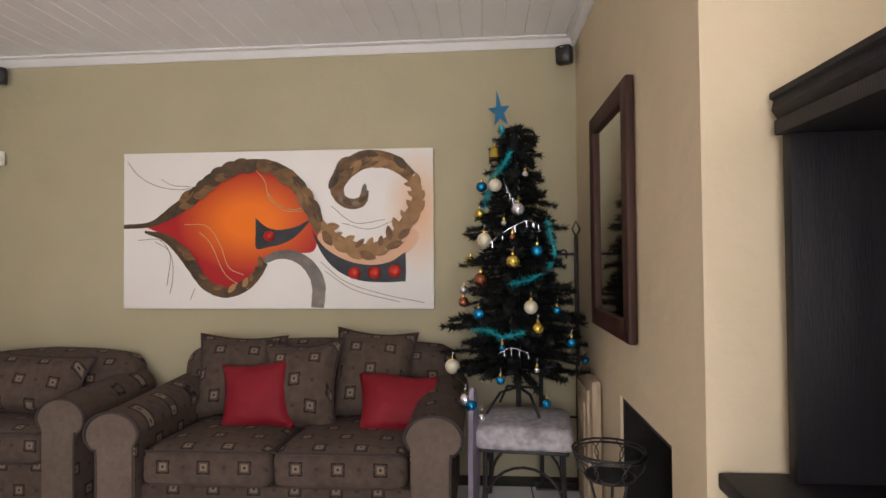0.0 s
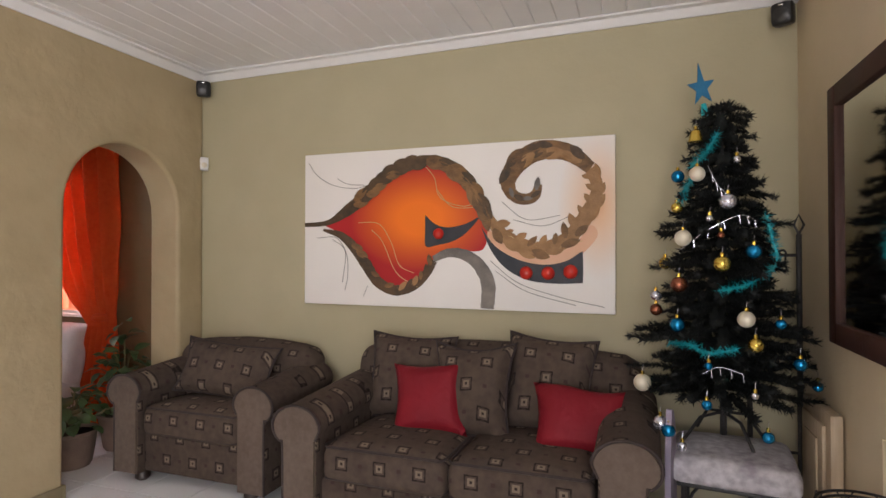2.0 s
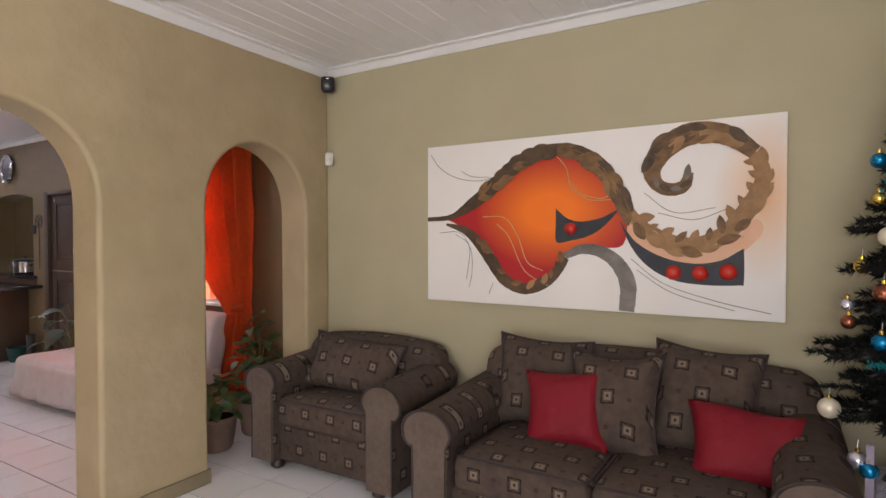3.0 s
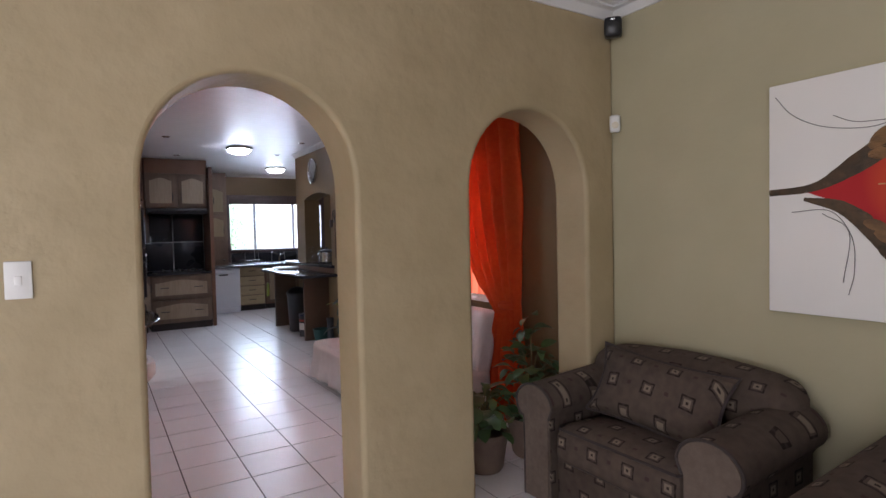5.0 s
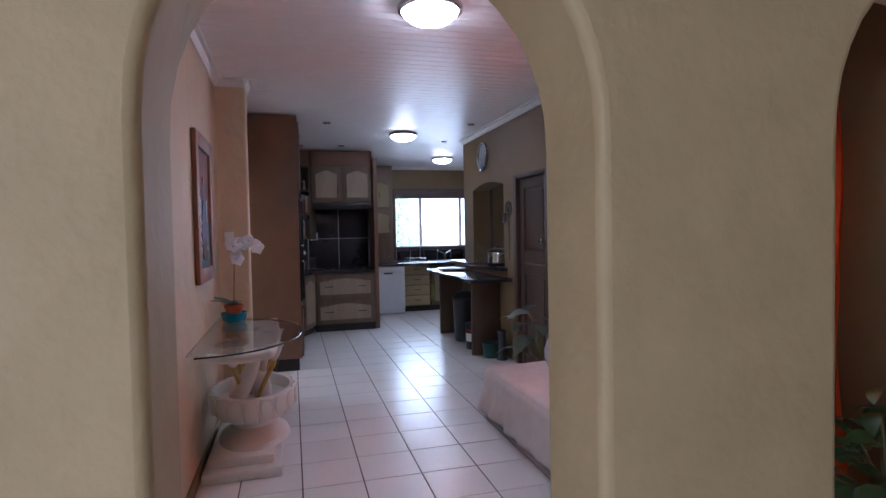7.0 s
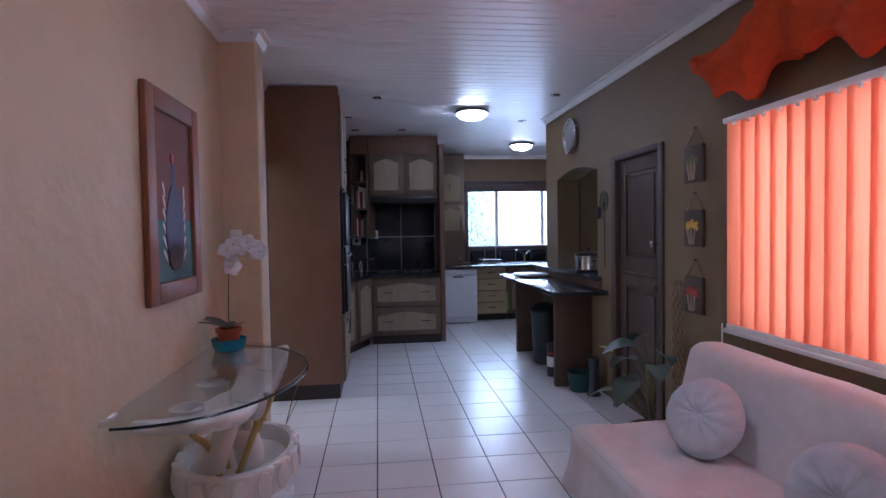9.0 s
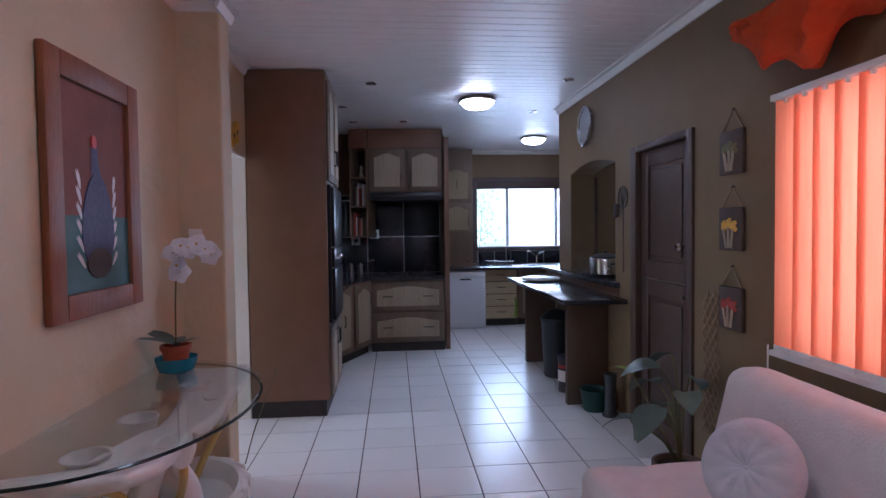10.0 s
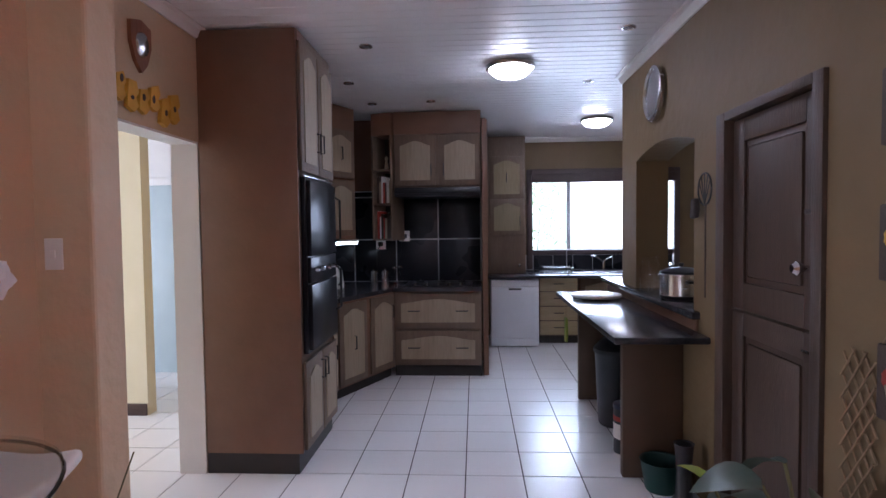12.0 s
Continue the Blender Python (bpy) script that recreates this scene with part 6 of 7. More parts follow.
# three small plaques beside the window
for z, extra, lab in ((1.875, "stem", "dark wooden plaque with pale reeds on a twine loop"), (1.47, "yellow", "dark wooden plaque with yellow flowers on a twine loop"), (1.05, "red_flower", "dark wooden plaque with red tulips on a twine loop")):
    p = thing("wall_plaque", lab, "plaque", pose(-7.315, NY - 0.003, z), "wall plaques")
    part("board", block(-0.10, 0.10, -0.022, 0, -0.115, 0.115, 0.006), M["plaque"], p)
    part("twine", tube([(-0.085, -0.012, 0.115), (-0.045, -0.010, 0.17), (0, -0.006, 0.225), (0.045, -0.010, 0.17), (0.085, -0.012, 0.115)], 0.005, 6), M["twine"], p)
    for i in range(3):
        x = -0.045 + 0.04 * i
        part("stalk", tube([(x * 0.5, -0.027, -0.10), (x, -0.029, 0.0 + 0.012 * (i % 2))], 0.007, 6), M["cab_panel"], p, "pale stalk")
        for k in range(4):
            part("flower", leaf_shape(0.042, 0.034, 0.3, 4, m=pose(x, -0.03, 0.015 + 0.012 * (i % 2), 90, 90 * k + 20 * i, 0)), M[extra], p)
    part("peg", turned([(0.008, 0), (0.008, 0.012)], 8, pose(0, 0, 0.222, 90)), M["black_metal"], p)

lt = thing("lattice_panel", "brown expanding wicker lattice on the wall", "trellis", pose(-7.51, NY - 0.012, 0.30))
for s in (-1, 1):
    for i in range(-2, 12):
        z0, z1, x0, x1 = i * 0.08, i * 0.08 + 0.24, -0.08 * s, 0.08 * s
        if z0 < 0:
            x0, z0 = x0 + (x1 - x0) * (-z0) / 0.24, 0.0
        if z1 > 0.82:
            x1, z1 = x0 + (x1 - x0) * (0.82 - z0) / max(1e-3, z1 - z0), 0.82
        if z1 - z0 > 0.02:
            part("strip", tube([(x0, -0.004 * s, z0), (x1, -0.004 * s, z1)], 0.004, 5), M["twine"], lt)

# large-leaved plant by the door
ph = thing("large_leaf_plant", "dark green philodendron in a low brown pot", "plant", pose(-7.36, 3.86, 0) @ Matrix.Diagonal((1.05, 1.05, 1.1, 1)))
part("pot", turned([(0.10, 0), (0.13, 0.16), (0.14, 0.165), (0.14, 0.19), (0.125, 0.19), (0.115, 0.16)], 22), M["clay_pot"], ph)
part("soil", turned([(0.11, 0.16), (0.115, 0.17)], 18), M["soil"], ph)
rg = random.Random(12)
for i, (a, r, z, s) in enumerate(((200, 0.14, 0.55, 0.22), (250, 0.10, 0.66, 0.20), (300, 0.17, 0.50, 0.22), (170, 0.20, 0.42, 0.19), (340, 0.14, 0.58, 0.18), (230, 0.22, 0.36, 0.2), (280, 0.10, 0.44, 0.2), (120, 0.08, 0.60, 0.18), (210, 0.05, 0.72, 0.16))):
    d = Vector((r * math.cos(radians(a)), r * math.sin(radians(a)), z))
    part("stem", tube(smoothed([(0, 0, 0.16), (d.x * 0.4, d.y * 0.4, z * 0.8), tuple(d)], 5), 0.006, 6), M["stem"], ph)
    part("leaf", leaf_shape(s, s * 0.72, 0.55, 8, m=Matrix.Translation(d) @ pose(0, 0, 0, 10 + rg.uniform(-15, 15), rg.uniform(-15, 15), a - 90), fold=0.25), M["blue_leaf"], ph)
part("stem", tube(smoothed([(0, 0, 0.16), (-0.10, -0.10, 0.42), (-0.16, -0.18, 0.60)], 5), 0.006, 6), M["stem"], ph)
part("young_leaf", leaf_shape(0.19, 0.05, 0.5, 6, m=pose(-0.16, -0.18, 0.60, 25, 0, 110)), M["pale_leaf"], ph, "rolled yellow-green young leaf")

# ceiling lamps and downlights


def dome_lamp(x, y):
    l = thing("ceiling_lamp", "lit opal glass dome lamp with a metal rim", "lamp", pose(x, y, CEIL), "ceiling lamps")
    part("rim", turned([(0.17, 0.0), (0.19, -0.015), (0.185, -0.035), (0.165, -0.04), (0.16, -0.02)], 36), M["steel"], l, "brushed metal rim")
    part("shade", turned([(0.164, -0.030), (0.155, -0.055), (0.12, -0.085), (0.06, -0.102), (0.004, -0.106)], 36), M["lamp_glass"], l, "glowing opal glass")


for x, y in ((-9.95, 3.17), (-12.15, 4.30), (-5.95, 2.53)):
    dome_lamp(x, y)
for x, y in ((-9.43, 2.16), (-10.35, 1.83), (-11.15, 1.88), (-11.1, 2.47), (-9.23, 3.86), (-10.5, 3.87)):
    s = thing("downlight", "small recessed downlight, switched off", "downlight", pose(x, y, CEIL), "downlights")
    part("ring", turned([(0.03, -0.004), (0.032, -0.010), (0.045, -0.008), (0.047, 0.0)], 20), M["steel"], s)
    part("bulb", turned([(0.028, -0.003), (0.026, -0.006)], 16), M["dark_hole"], s)

ck = thing("wall_clock", "round wall clock with a silver rim", "clock", pose(-9.52, NY - 0.002, 2.42))
part("rim", turned([(0.165, 0), (0.185, 0.01), (0.185, 0.035), (0.165, 0.045), (0.155, 0.03)], 36, pose(0, 0, 0, 90)), M["steel"], ck, "silver rim")
part("face", turned([(0.155, 0.0), (0.155, 0.02)], 32, pose(0, 0, 0, 90)), M["dark_hole"], ck, "dark dial")
part("inner_dial", turned([(0.10, 0.02), (0.10, 0.023)], 28, pose(0, 0, 0, 90)), M["steel"], ck)
for a, ln in ((40, 0.07), (-70, 0.11)):
    part("hand", block(-0.004, 0.004, -0.028, -0.025, 0, ln), M["plastic_black"], ck, m=pose(0, 0, 0, 0, a, 0))

# shield and carved yellow lettering over the doorway
sh = thing("wall_shield", "small wooden shield with a metal emblem", "shield", pose(-8.41, 1.193, 2.474, 0, 0, 180))
part("shield", slab([(-0.085, 0.10), (0, 0.125), (0.085, 0.10), (0.085, 0.0), (0.05, -0.09), (0, -0.14), (-0.05, -0.09), (-0.085, 0.0)], -0.02, 0), M["picture_frame"], sh)
part("emblem", turned([(0.05, 0), (0.045, 0.012), (0.02, 0.02)], 14, pose(0, -0.019, 0, 90) @ Matrix.Diagonal((1, 1.3, 1, 1))), M["steel"], sh)
ws = thing("wooden_word", "row of joined yellow wooden letters on the wall", "sign", pose(-8.475, 1.193, 2.215, 0, 3, 180))
for i, (w2, h2) in enumerate(((0.10, 0.16), (0.09, 0.15), (0.09, 0.13), (0.09, 0.12), (0.09, 0.14), (0.08, 0.13))):
    x = 0.23 - i * 0.095
    rg = random.Random(i)
    dz = rg.uniform(-0.03, 0.03)
    b = slab([(x - w2 / 2, -h2 / 2), (x - w2 / 2 + 0.01, h2 / 2 - 0.03 * rg.random()), (x + w2 / 2 - 0.02, h2 / 2), (x + w2 / 2, 0.02), (x + w2 / 4, -0.01), (x + w2 / 2, -h2 / 2 + 0.02), (x + 0.01, -h2 / 2 - 0.015)], -0.022, 0)
    c = part("letter", b, M["yellow"], ws, smooth=False, m=pose(0, 0, dz))
    part("opening", turned([(0.012, 0), (0.012, 0.003)], 12, pose(x - 0.02 + 0.03 * rg.random(), -0.022, h2 * rg.uniform(-0.2, 0.25), 90) @ Matrix.Diagonal((1, rg.uniform(0.8, 2), 1, 1))), M["plaque"], c)

# ---- kitchen ----


def arched_panel(w, h, rise):
    pts = [(-w / 2, -h / 2), (w / 2, -h / 2), (w / 2, h / 2 - rise)]
    for i in range(1, 14):
        t = i / 14
        pts.append((w / 2 - w * t, h / 2 - rise + rise * (math.sin(math.pi * t) ** 1.5)))
    return pts + [(-w / 2, h / 2 - rise)]


def bar_handle(parent, m, ln=0.12):
    hd = part("handle", tube([(-ln / 2, 0, 0), (-ln / 2, -0.028, 0), (ln / 2, -0.028, 0), (ln / 2, 0, 0)], 0.006, 6), M["black_metal"], parent, "dark metal handle", m=m)
    return hd


def front(parent, x, z, w, h, name="door", handle="v", hx=0.0, hz=0.0, handles=1, rise=0.05, panel="cab_panel"):
    """A framed front with a raised, arched cream panel, on the local plane y = 0."""
    d = part(name, block(-w / 2 + 0.003, w / 2 - 0.003, -0.02, 0, -h / 2 + 0.003, h / 2 - 0.003, 0.004), M["cab_frame"], parent, m=pose(x, 0, z))
    b = slab(arched_panel(w - 0.12, h - 0.12, rise), -0.027, -0.019)
    part("raised_panel", b, M[panel], d, "washed cream arched panel", False)
    for i in range(handles):
        xx = hx if handles == 1 else (-1) ** i * (w * 0.28)
        bar_handle(d, pose(xx, -0.02, hz, 0, 90 if handle == "v" else 0, 0))
    return d


def unit(name, label, m, w, depth, z0, z1, fronts, plinth=0.1, body="taupe"):
    c = thing(name, label, "cabinet", m, "kitchen cabinets")
    part("body", block(-w / 2, w / 2, 0.001, depth, z0 + plinth, z1, 0.003), M[body], c)
    if plinth:
        part("plinth", block(-w / 2, w / 2, 0.05, depth, z0, z0 + plinth), M["plinth"], c)
    for f_ in fronts:
        front(c, **f_)
    return c


# tall oven housing: side towards the dining room, front towards +y
tl = thing("oven_housing", "tall taupe cabinet with arched doors round a double oven", "cabinet", pose(-9.40, 1.81, 0, 0, 0, 180), "kitchen cabinets")
part("side_panel", block(-0.40, -0.378, 0.001, 0.618, 0.13, CEIL - 0.015, 0.003), M["taupe"], tl)
part("side_panel", block(0.378, 0.40, 0.001, 0.618, 0.13, CEIL - 0.015, 0.003), M["taupe"], tl)
part("body", block(-0.378, 0.378, 0.012, 0.618, 0.13, CEIL - 0.015, 0.002), M["cab_frame"], tl)
part("plinth", block(-0.395, 0.395, 0.03, 0.618, 0, 0.13), M["plinth"], tl)
for x in (-0.19, 0.19):
    front(tl, x, 2.29, 0.37, 0.80, hx=0.15 if x < 0 else -0.15, hz=-0.18)
    front(tl, x, 0.42, 0.37, 0.56, hx=0.15 if x < 0 else -0.15, hz=0.16)
part("top_fascia", block(-0.378, 0.378, -0.004, 0.012, 2.69, CEIL - 0.015), M["cab_frame"], tl)
ov = thing("double_oven", "black built-in double oven with glass doors", "oven", pose(-9.40, 1.81, 0, 0, 0, 180))
part("trim", block(-0.33, 0.33, -0.022, 0.01, 0.74, 1.86, 0.004), M["oven"], ov)
part("edge_trim", block(-0.34, 0.34, -0.026, 0.0, 1.862, 1.874, 0.002), M["steel"], ov, "thin steel strip")
part("upper_door", block(-0.31, 0.31, -0.05, -0.02, 1.36, 1.84, 0.006), M["oven"], ov)
part("control_panel", block(-0.31, 0.31, -0.045, -0.02, 1.19, 1.35, 0.004), M["oven"], ov)
part("lower_door", block(-0.31, 0.31, -0.05, -0.02, 0.76, 1.18, 0.006), M["oven"], ov)
for x in (-0.2, -0.07, 0.07, 0.2):
    part("knob", turned([(0.02, 0), (0.018, 0.022), (0.004, 0.024)], 14, pose(x, -0.045, 1.27, 90)), M["steel"], ov)
for z, v in ((1.60, True), (1.10, False)):
    pts = [(0.27, -0.05, z - 0.16), (0.27, -0.09, z - 0.14), (0.27, -0.09, z + 0.14), (0.27, -0.05, z + 0.16)]
    part("handle", tube(pts, 0.008, 6), M["plastic_black"], ov)

# run beside the ovens, diagonal corner and drawers under the hob
unit("base_cabinet", "taupe base cabinet with an arched cream door beside the ovens", pose(-10.12, 1.66, 0, 0, 0, 180), 0.62, 0.60, 0, 0.88, [dict(x=-0.15, z=0.48, w=0.30, h=0.74), dict(x=0.15, z=0.48, w=0.30, h=0.74)])
ang = math.degrees(math.atan2(2.05 - 1.66, -11.29 + 10.43))
mid = ((-10.43 - 11.29) / 2, (1.66 + 2.05) / 2)
ln = math.hypot(2.05 - 1.66, 11.29 - 10.43)
unit("corner_cabinet", "taupe diagonal corner cabinet with arched cream doors", pose(mid[0], mid[1], 0, 0, 0, ang), ln, 0.35, 0, 0.88, [dict(x=-0.24, z=0.49, w=0.42, h=0.74), dict(x=0.24, z=0.49, w=0.42, h=0.74, hx=0.15, hz=0.2)])
hb = thing("drawer_cabinet", "taupe hob cabinet with two deep cream drawers", "cabinet", pose(-11.30, 2.50, 0, 0, 0, 90), "kitchen cabinets")
part("body", block(-0.45, 0.45, 0.001, 0.66, 0.11, 0.88, 0.003), M["cab_frame"], hb)
part("plinth", block(-0.45, 0.45, 0.012, 0.66, 0, 0.11), M["plinth"], hb)
front(hb, 0, 0.68, 0.88, 0.36, "drawer", "h", handles=2, rise=0.045)
front(hb, 0, 0.30, 0.88, 0.36, "drawer", "h", handles=2, rise=0.045)
b = slab([(-9.81, 1.06), (-9.81, 1.69), (-10.44, 1.69), (-11.26, 2.03), (-11.26, 2.955), (-11.97, 2.955), (-11.97, 1.06)], 0, 0.04)
bmesh.ops.transform(b, matrix=Matrix(((1, 0, 0, 0), (0, 0, 1, 0), (0, 1, 0, 0.88), (0, 0, 0, 1))), verts=b.verts[:])
solid("worktop", b, M["worktop"], "dark speckled worktop round the hob corner", "worktop", smooth=False)
hobt = thing("gas_hob", "black gas hob set in the worktop", "hob", pose(-11.60, 2.50, 0.92))
part("plate", block(-0.25, 0.25, -0.36, 0.36, 0, 0.012, 0.003), M["oven"], hobt)
for x in (-0.12, 0.12):
    for y in (-0.22, 0.02, 0.24):
        br = part("burner", turned([(0.045, 0.012), (0.045, 0.024), (0.02, 0.03)], 16), M["plastic_black"], hobt, m=pose(x, y, 0))
        part("pan_support", tube([(-0.09, 0, 0.035), (0.09, 0, 0.035)], 0.005, 5), M["black_metal"], br)
for i in range(5):
    part("knob", turned([(0.017, 0), (0.015, 0.025), (0.004, 0.027)], 12), M["steel"], hobt, m=pose(0.215, -0.24 + 0.12 * i, 0.012))
# tiled splashback: dark squares on pale joints
sp = tagged(part("splashback", block(-11.98, -11.972, 1.06, 2.964, 0.92, 1.96), M["pale_grout"], None, "", False), "black glazed splashback tiles with pale joints", "splashback", kind="structure")
for j in range(4):
    for i in range(3):
        y0, z0 = 2.955 - 0.485 * (j + 1), 0.925 + 0.485 * i
        z1 = min(z0 + 0.477, 1.955)
        if z1 - z0 > 0.03:
            part("tile", block(-11.971, -11.962, max(1.07, y0 + 0.007), y0 + 0.478, z0, z1 - 0.006, 0.002), M["black_tile"], sp)
sp2 = tagged(part("splashback_side", block(-11.97, -9.81, 1.056, 1.062, 0.92, 1.5), M["pale_grout"], None, "", False), "black glazed splashback tiles", "splashback", kind="structure")
for j in range(5):
    part("tile", block(-11.965 + 0.43 * j, -11.965 + 0.43 * j + 0.422, 1.062, 1.07, 0.925, 1.495, 0.002), M["black_tile"], sp2)

# hood cabinet and upper corner cabinets
hc = thing("hood_cabinet", "taupe wall cabinet with two arched doors over the cooker hood", "cabinet", pose(-11.50, 2.50, 0, 0, 0, 90), "kitchen cabinets")
part("body", block(-0.46, 0.46, 0.001, 0.47, 1.96, CEIL - 0.015, 0.003), M["cab_frame"], hc)
for x in (-0.235, 0.235):
    front(hc, x, 2.24, 0.44, 0.53, hx=0.17 if x < 0 else -0.17, hz=-0.1)
part("fascia", block(-0.46, 0.46, -0.014, 0.0, 2.52, CEIL - 0.015, 0.003), M["taupe"], hc)
hd = thing("cooker_hood", "slim black cooker hood under the cabinet", "hood", pose(-11.45, 2.50, 1.86))
part("body", block(-0.48, 0.02, -0.45, 0.45, 0.0, 0.095, 0.008), M["plastic_black"], hd)
part("front_rail", block(0.02, 0.04, -0.45, 0.45, 0.03, 0.075, 0.004), M["plastic_black"], hd)
os_ = thing("open_shelf_unit", "narrow open shelf unit holding cookbooks and ornaments", "shelf", pose(-11.52, 1.90, 0, 0, 0, 72), "kitchen cabinets")
part("side", block(-0.12, -0.10, 0, 0.3, 1.40, 2.52, 0.002), M["cab_frame"], os_)
part("side", block(0.10, 0.12, 0, 0.3, 1.40, 2.52, 0.002), M["cab_frame"], os_)
part("back", block(-0.10, 0.10, 0.28, 0.3, 1.40, 2.52), M["plinth"], os_)
part("top_panel", block(-0.12, 0.12, 0.001, 0.3, 2.52, CEIL - 0.015, 0.002), M["taupe"], os_)
for z in (1.40, 1.78, 2.14):
    part("shelf", block(-0.10, 0.10, 0.005, 0.28, z, z + 0.02, 0.002), M["cab_frame"], os_)
rg = random.Random(2)
for z in (1.42, 1.80):
    x = -0.085
    while x < 0.07:
        t, h2 = rg.uniform(0.012, 0.028), rg.uniform(0.20, 0.30)
        bkm = Matrix(os_.matrix_basis) @ pose(x + t / 2, 0.14, z)
        bo = thing("book", "upright cookbook on the open shelf", "book", bkm, "cookbooks")
        part("cover", block(-t / 2, t / 2, -0.09, 0.09, 0, h2, 0.002), M[rg.choice(["red_flower", "plastic_white", "plaque", "cab_panel"])], bo)
        part("pages", block(-t / 2 + 0.002, t / 2 - 0.002, -0.085, 0.092, 0.003, h2 + 0.001), M["petal"], bo)
        x += t + 0.003
fg = thing("figurine", "small pale figurine on the open shelf", "figurine", Matrix(os_.matrix_basis) @ pose(0, 0.12, 2.16))
part("figure", turned([(0.025, 0), (0.02, 0.05), (0.012, 0.10), (0.02, 0.13), (0.004, 0.155)], 14), M["b_pearl"], fg)
uc = unit("upper_corner_cabinet", "taupe upper corner cabinet with stacked arched doors", pose(-11.10, 1.55, 0, 0, 0, 155), 0.50, 0.30, 1.42, CEIL - 0.015, [dict(x=0, z=2.28, w=0.44, h=0.48), dict(x=0, z=1.74, w=0.44, h=0.56, hx=-0.17, hz=-0.1)], 0)
uc = unit("upper_cabinet", "taupe upper cabinet beside the ovens", pose(-10.33, 1.42, 0, 0, 0, 180), 1.04, 0.35, 1.42, CEIL - 0.015, [dict(x=-0.26, z=2.0, w=0.5, h=1.05), dict(x=0.26, z=2.0, w=0.5, h=1.05)], 0)
tb = thing("tube_light", "lit fluorescent tube under the upper cabinet", "lamp", pose(-11.14, 1.58, 1.385, 0, 0, 155))
part("housing", block(-0.24, 0.24, 0.0, 0.04, 0.012, 0.035, 0.003), M["plastic_white"], tb)
part("tube", tube([(-0.23, 0.02, 0.0), (0.23, 0.02, 0.0)], 0.012, 10), M["tube"], tb, "glowing tube")


def socket(m, label):
    s = thing("wall_socket", label, "socket", m, "wall sockets")
    part("plate", block(-0.06, 0.06, -0.008, 0, -0.06, 0.06, 0.003), M["plastic_white"], s)
    part("plug", soft(0.045, 0.05, 0.05, 0.012, 4), M["plastic_black"], s, m=pose(0.01, -0.03, 0))
    part("cable", tube(smoothed([(0.01, -0.04, -0.02), (-0.02, -0.05, -0.08), (-0.05, -0.02, -0.25)], 5), 0.004, 6), M["plastic_black"], s)


socket(pose(-11.961, 2.08, 1.44, 0, 0, 90), "white wall socket with a black plug")
socket(pose(-11.72, 1.85, 1.36, 0, 0, 72), "white wall socket with a black plug beside the shelf")
for i, (x, y) in enumerate(((-11.62, 1.78), (-11.66, 1.90))):
    c = thing("canister", "brushed steel storage canister on the worktop", "canister", pose(x, y, 0.92), "canisters")
    part("body", turned([(0.045, 0), (0.045, 0.13)], 20), M["steel"], c)
    part("lid", turned([(0.047, 0.13), (0.047, 0.15), (0.012, 0.155), (0.012, 0.17)], 20), M["chrome"], c)
for x, y in ((-11.55, 2.02), (-11.68, 2.06)):
    j = thing("glass_jar", "clear glass jar on the worktop", "jar", pose(x, y, 0.92), "jars")
    part("body", turned([(0.04, 0), (0.045, 0.02), (0.045, 0.14), (0.03, 0.17), (0.03, 0.18)], 18), M["glass"], j)
    part("lid", turned([(0.033, 0.18), (0.033, 0.2)], 16), M["steel"], j)
kt = thing("kettle", "white electric kettle on the worktop", "kettle", pose(-11.25, 1.45, 0.92))
part("body", turned([(0.085, 0), (0.09, 0.03), (0.07, 0.19), (0.055, 0.22), (0.02, 0.235)], 22), M["plastic_white"], kt)
part("handle", tube(smoothed([(0.05, 0.05, 0.21), (0.10, 0.08, 0.19), (0.10, 0.08, 0.08), (0.06, 0.05, 0.04)], 4), 0.01, 8), M["plastic_black"], kt)

# scullery run: pantry cupboard, dishwasher, drawers, sink
pu = unit("pantry_cupboard", "olive-washed wall cupboard with two arched doors", pose(-12.98, 3.29, 0, 0, 0, 90), 0.53, 0.50, 0.92, CEIL - 0.05, [dict(x=0.02, z=2.18, w=0.46, h=0.56, panel="pantry_panel"), dict(x=0.02, z=1.66, w=0.46, h=0.48, panel="pantry_panel", hx=0.17, hz=-0.05)], 0, "cab_frame")
part("knob", turned([(0.012, 0), (0.018, 0.016), (0.006, 0.026)], 14, pose(0.18, 0, 1.02, 90)), M["chrome"], pu)
dw = thing("dishwasher", "white freestanding dishwasher under the worktop", "dishwasher", pose(-12.62, 3.385, 0, 0, 0, 90))
part("body", block(-0.30, 0.30, 0.02, 0.62, 0.02, 0.865, 0.006), M["dish_white"], dw)
part("door", block(-0.298, 0.298, 0.0, 0.02, 0.12, 0.77, 0.006), M["dish_white"], dw)
part("control_panel", block(-0.298, 0.298, -0.004, 0.02, 0.775, 0.862, 0.006), M["dish_white"], dw)
part("grip", block(-0.08, 0.08, -0.006, 0.0, 0.735, 0.76, 0.003), M["plastic_black"], dw)
part("kick_plate", block(-0.295, 0.295, 0.012, 0.02, 0.025, 0.115, 0.003), M["dish_white"], dw)
ds = thing("drawer_unit", "pale oak drawer unit with four drawers", "cabinet", pose(-12.90, 3.97, 0, 0, 0, 90), "kitchen cabinets")
part("body", block(-0.25, 0.25, 0.001, 0.58, 0.10, 0.88, 0.003), M["cab_frame"], ds)
part("plinth", block(-0.25, 0.25, 0.03, 0.58, 0, 0.10), M["plinth"], ds)
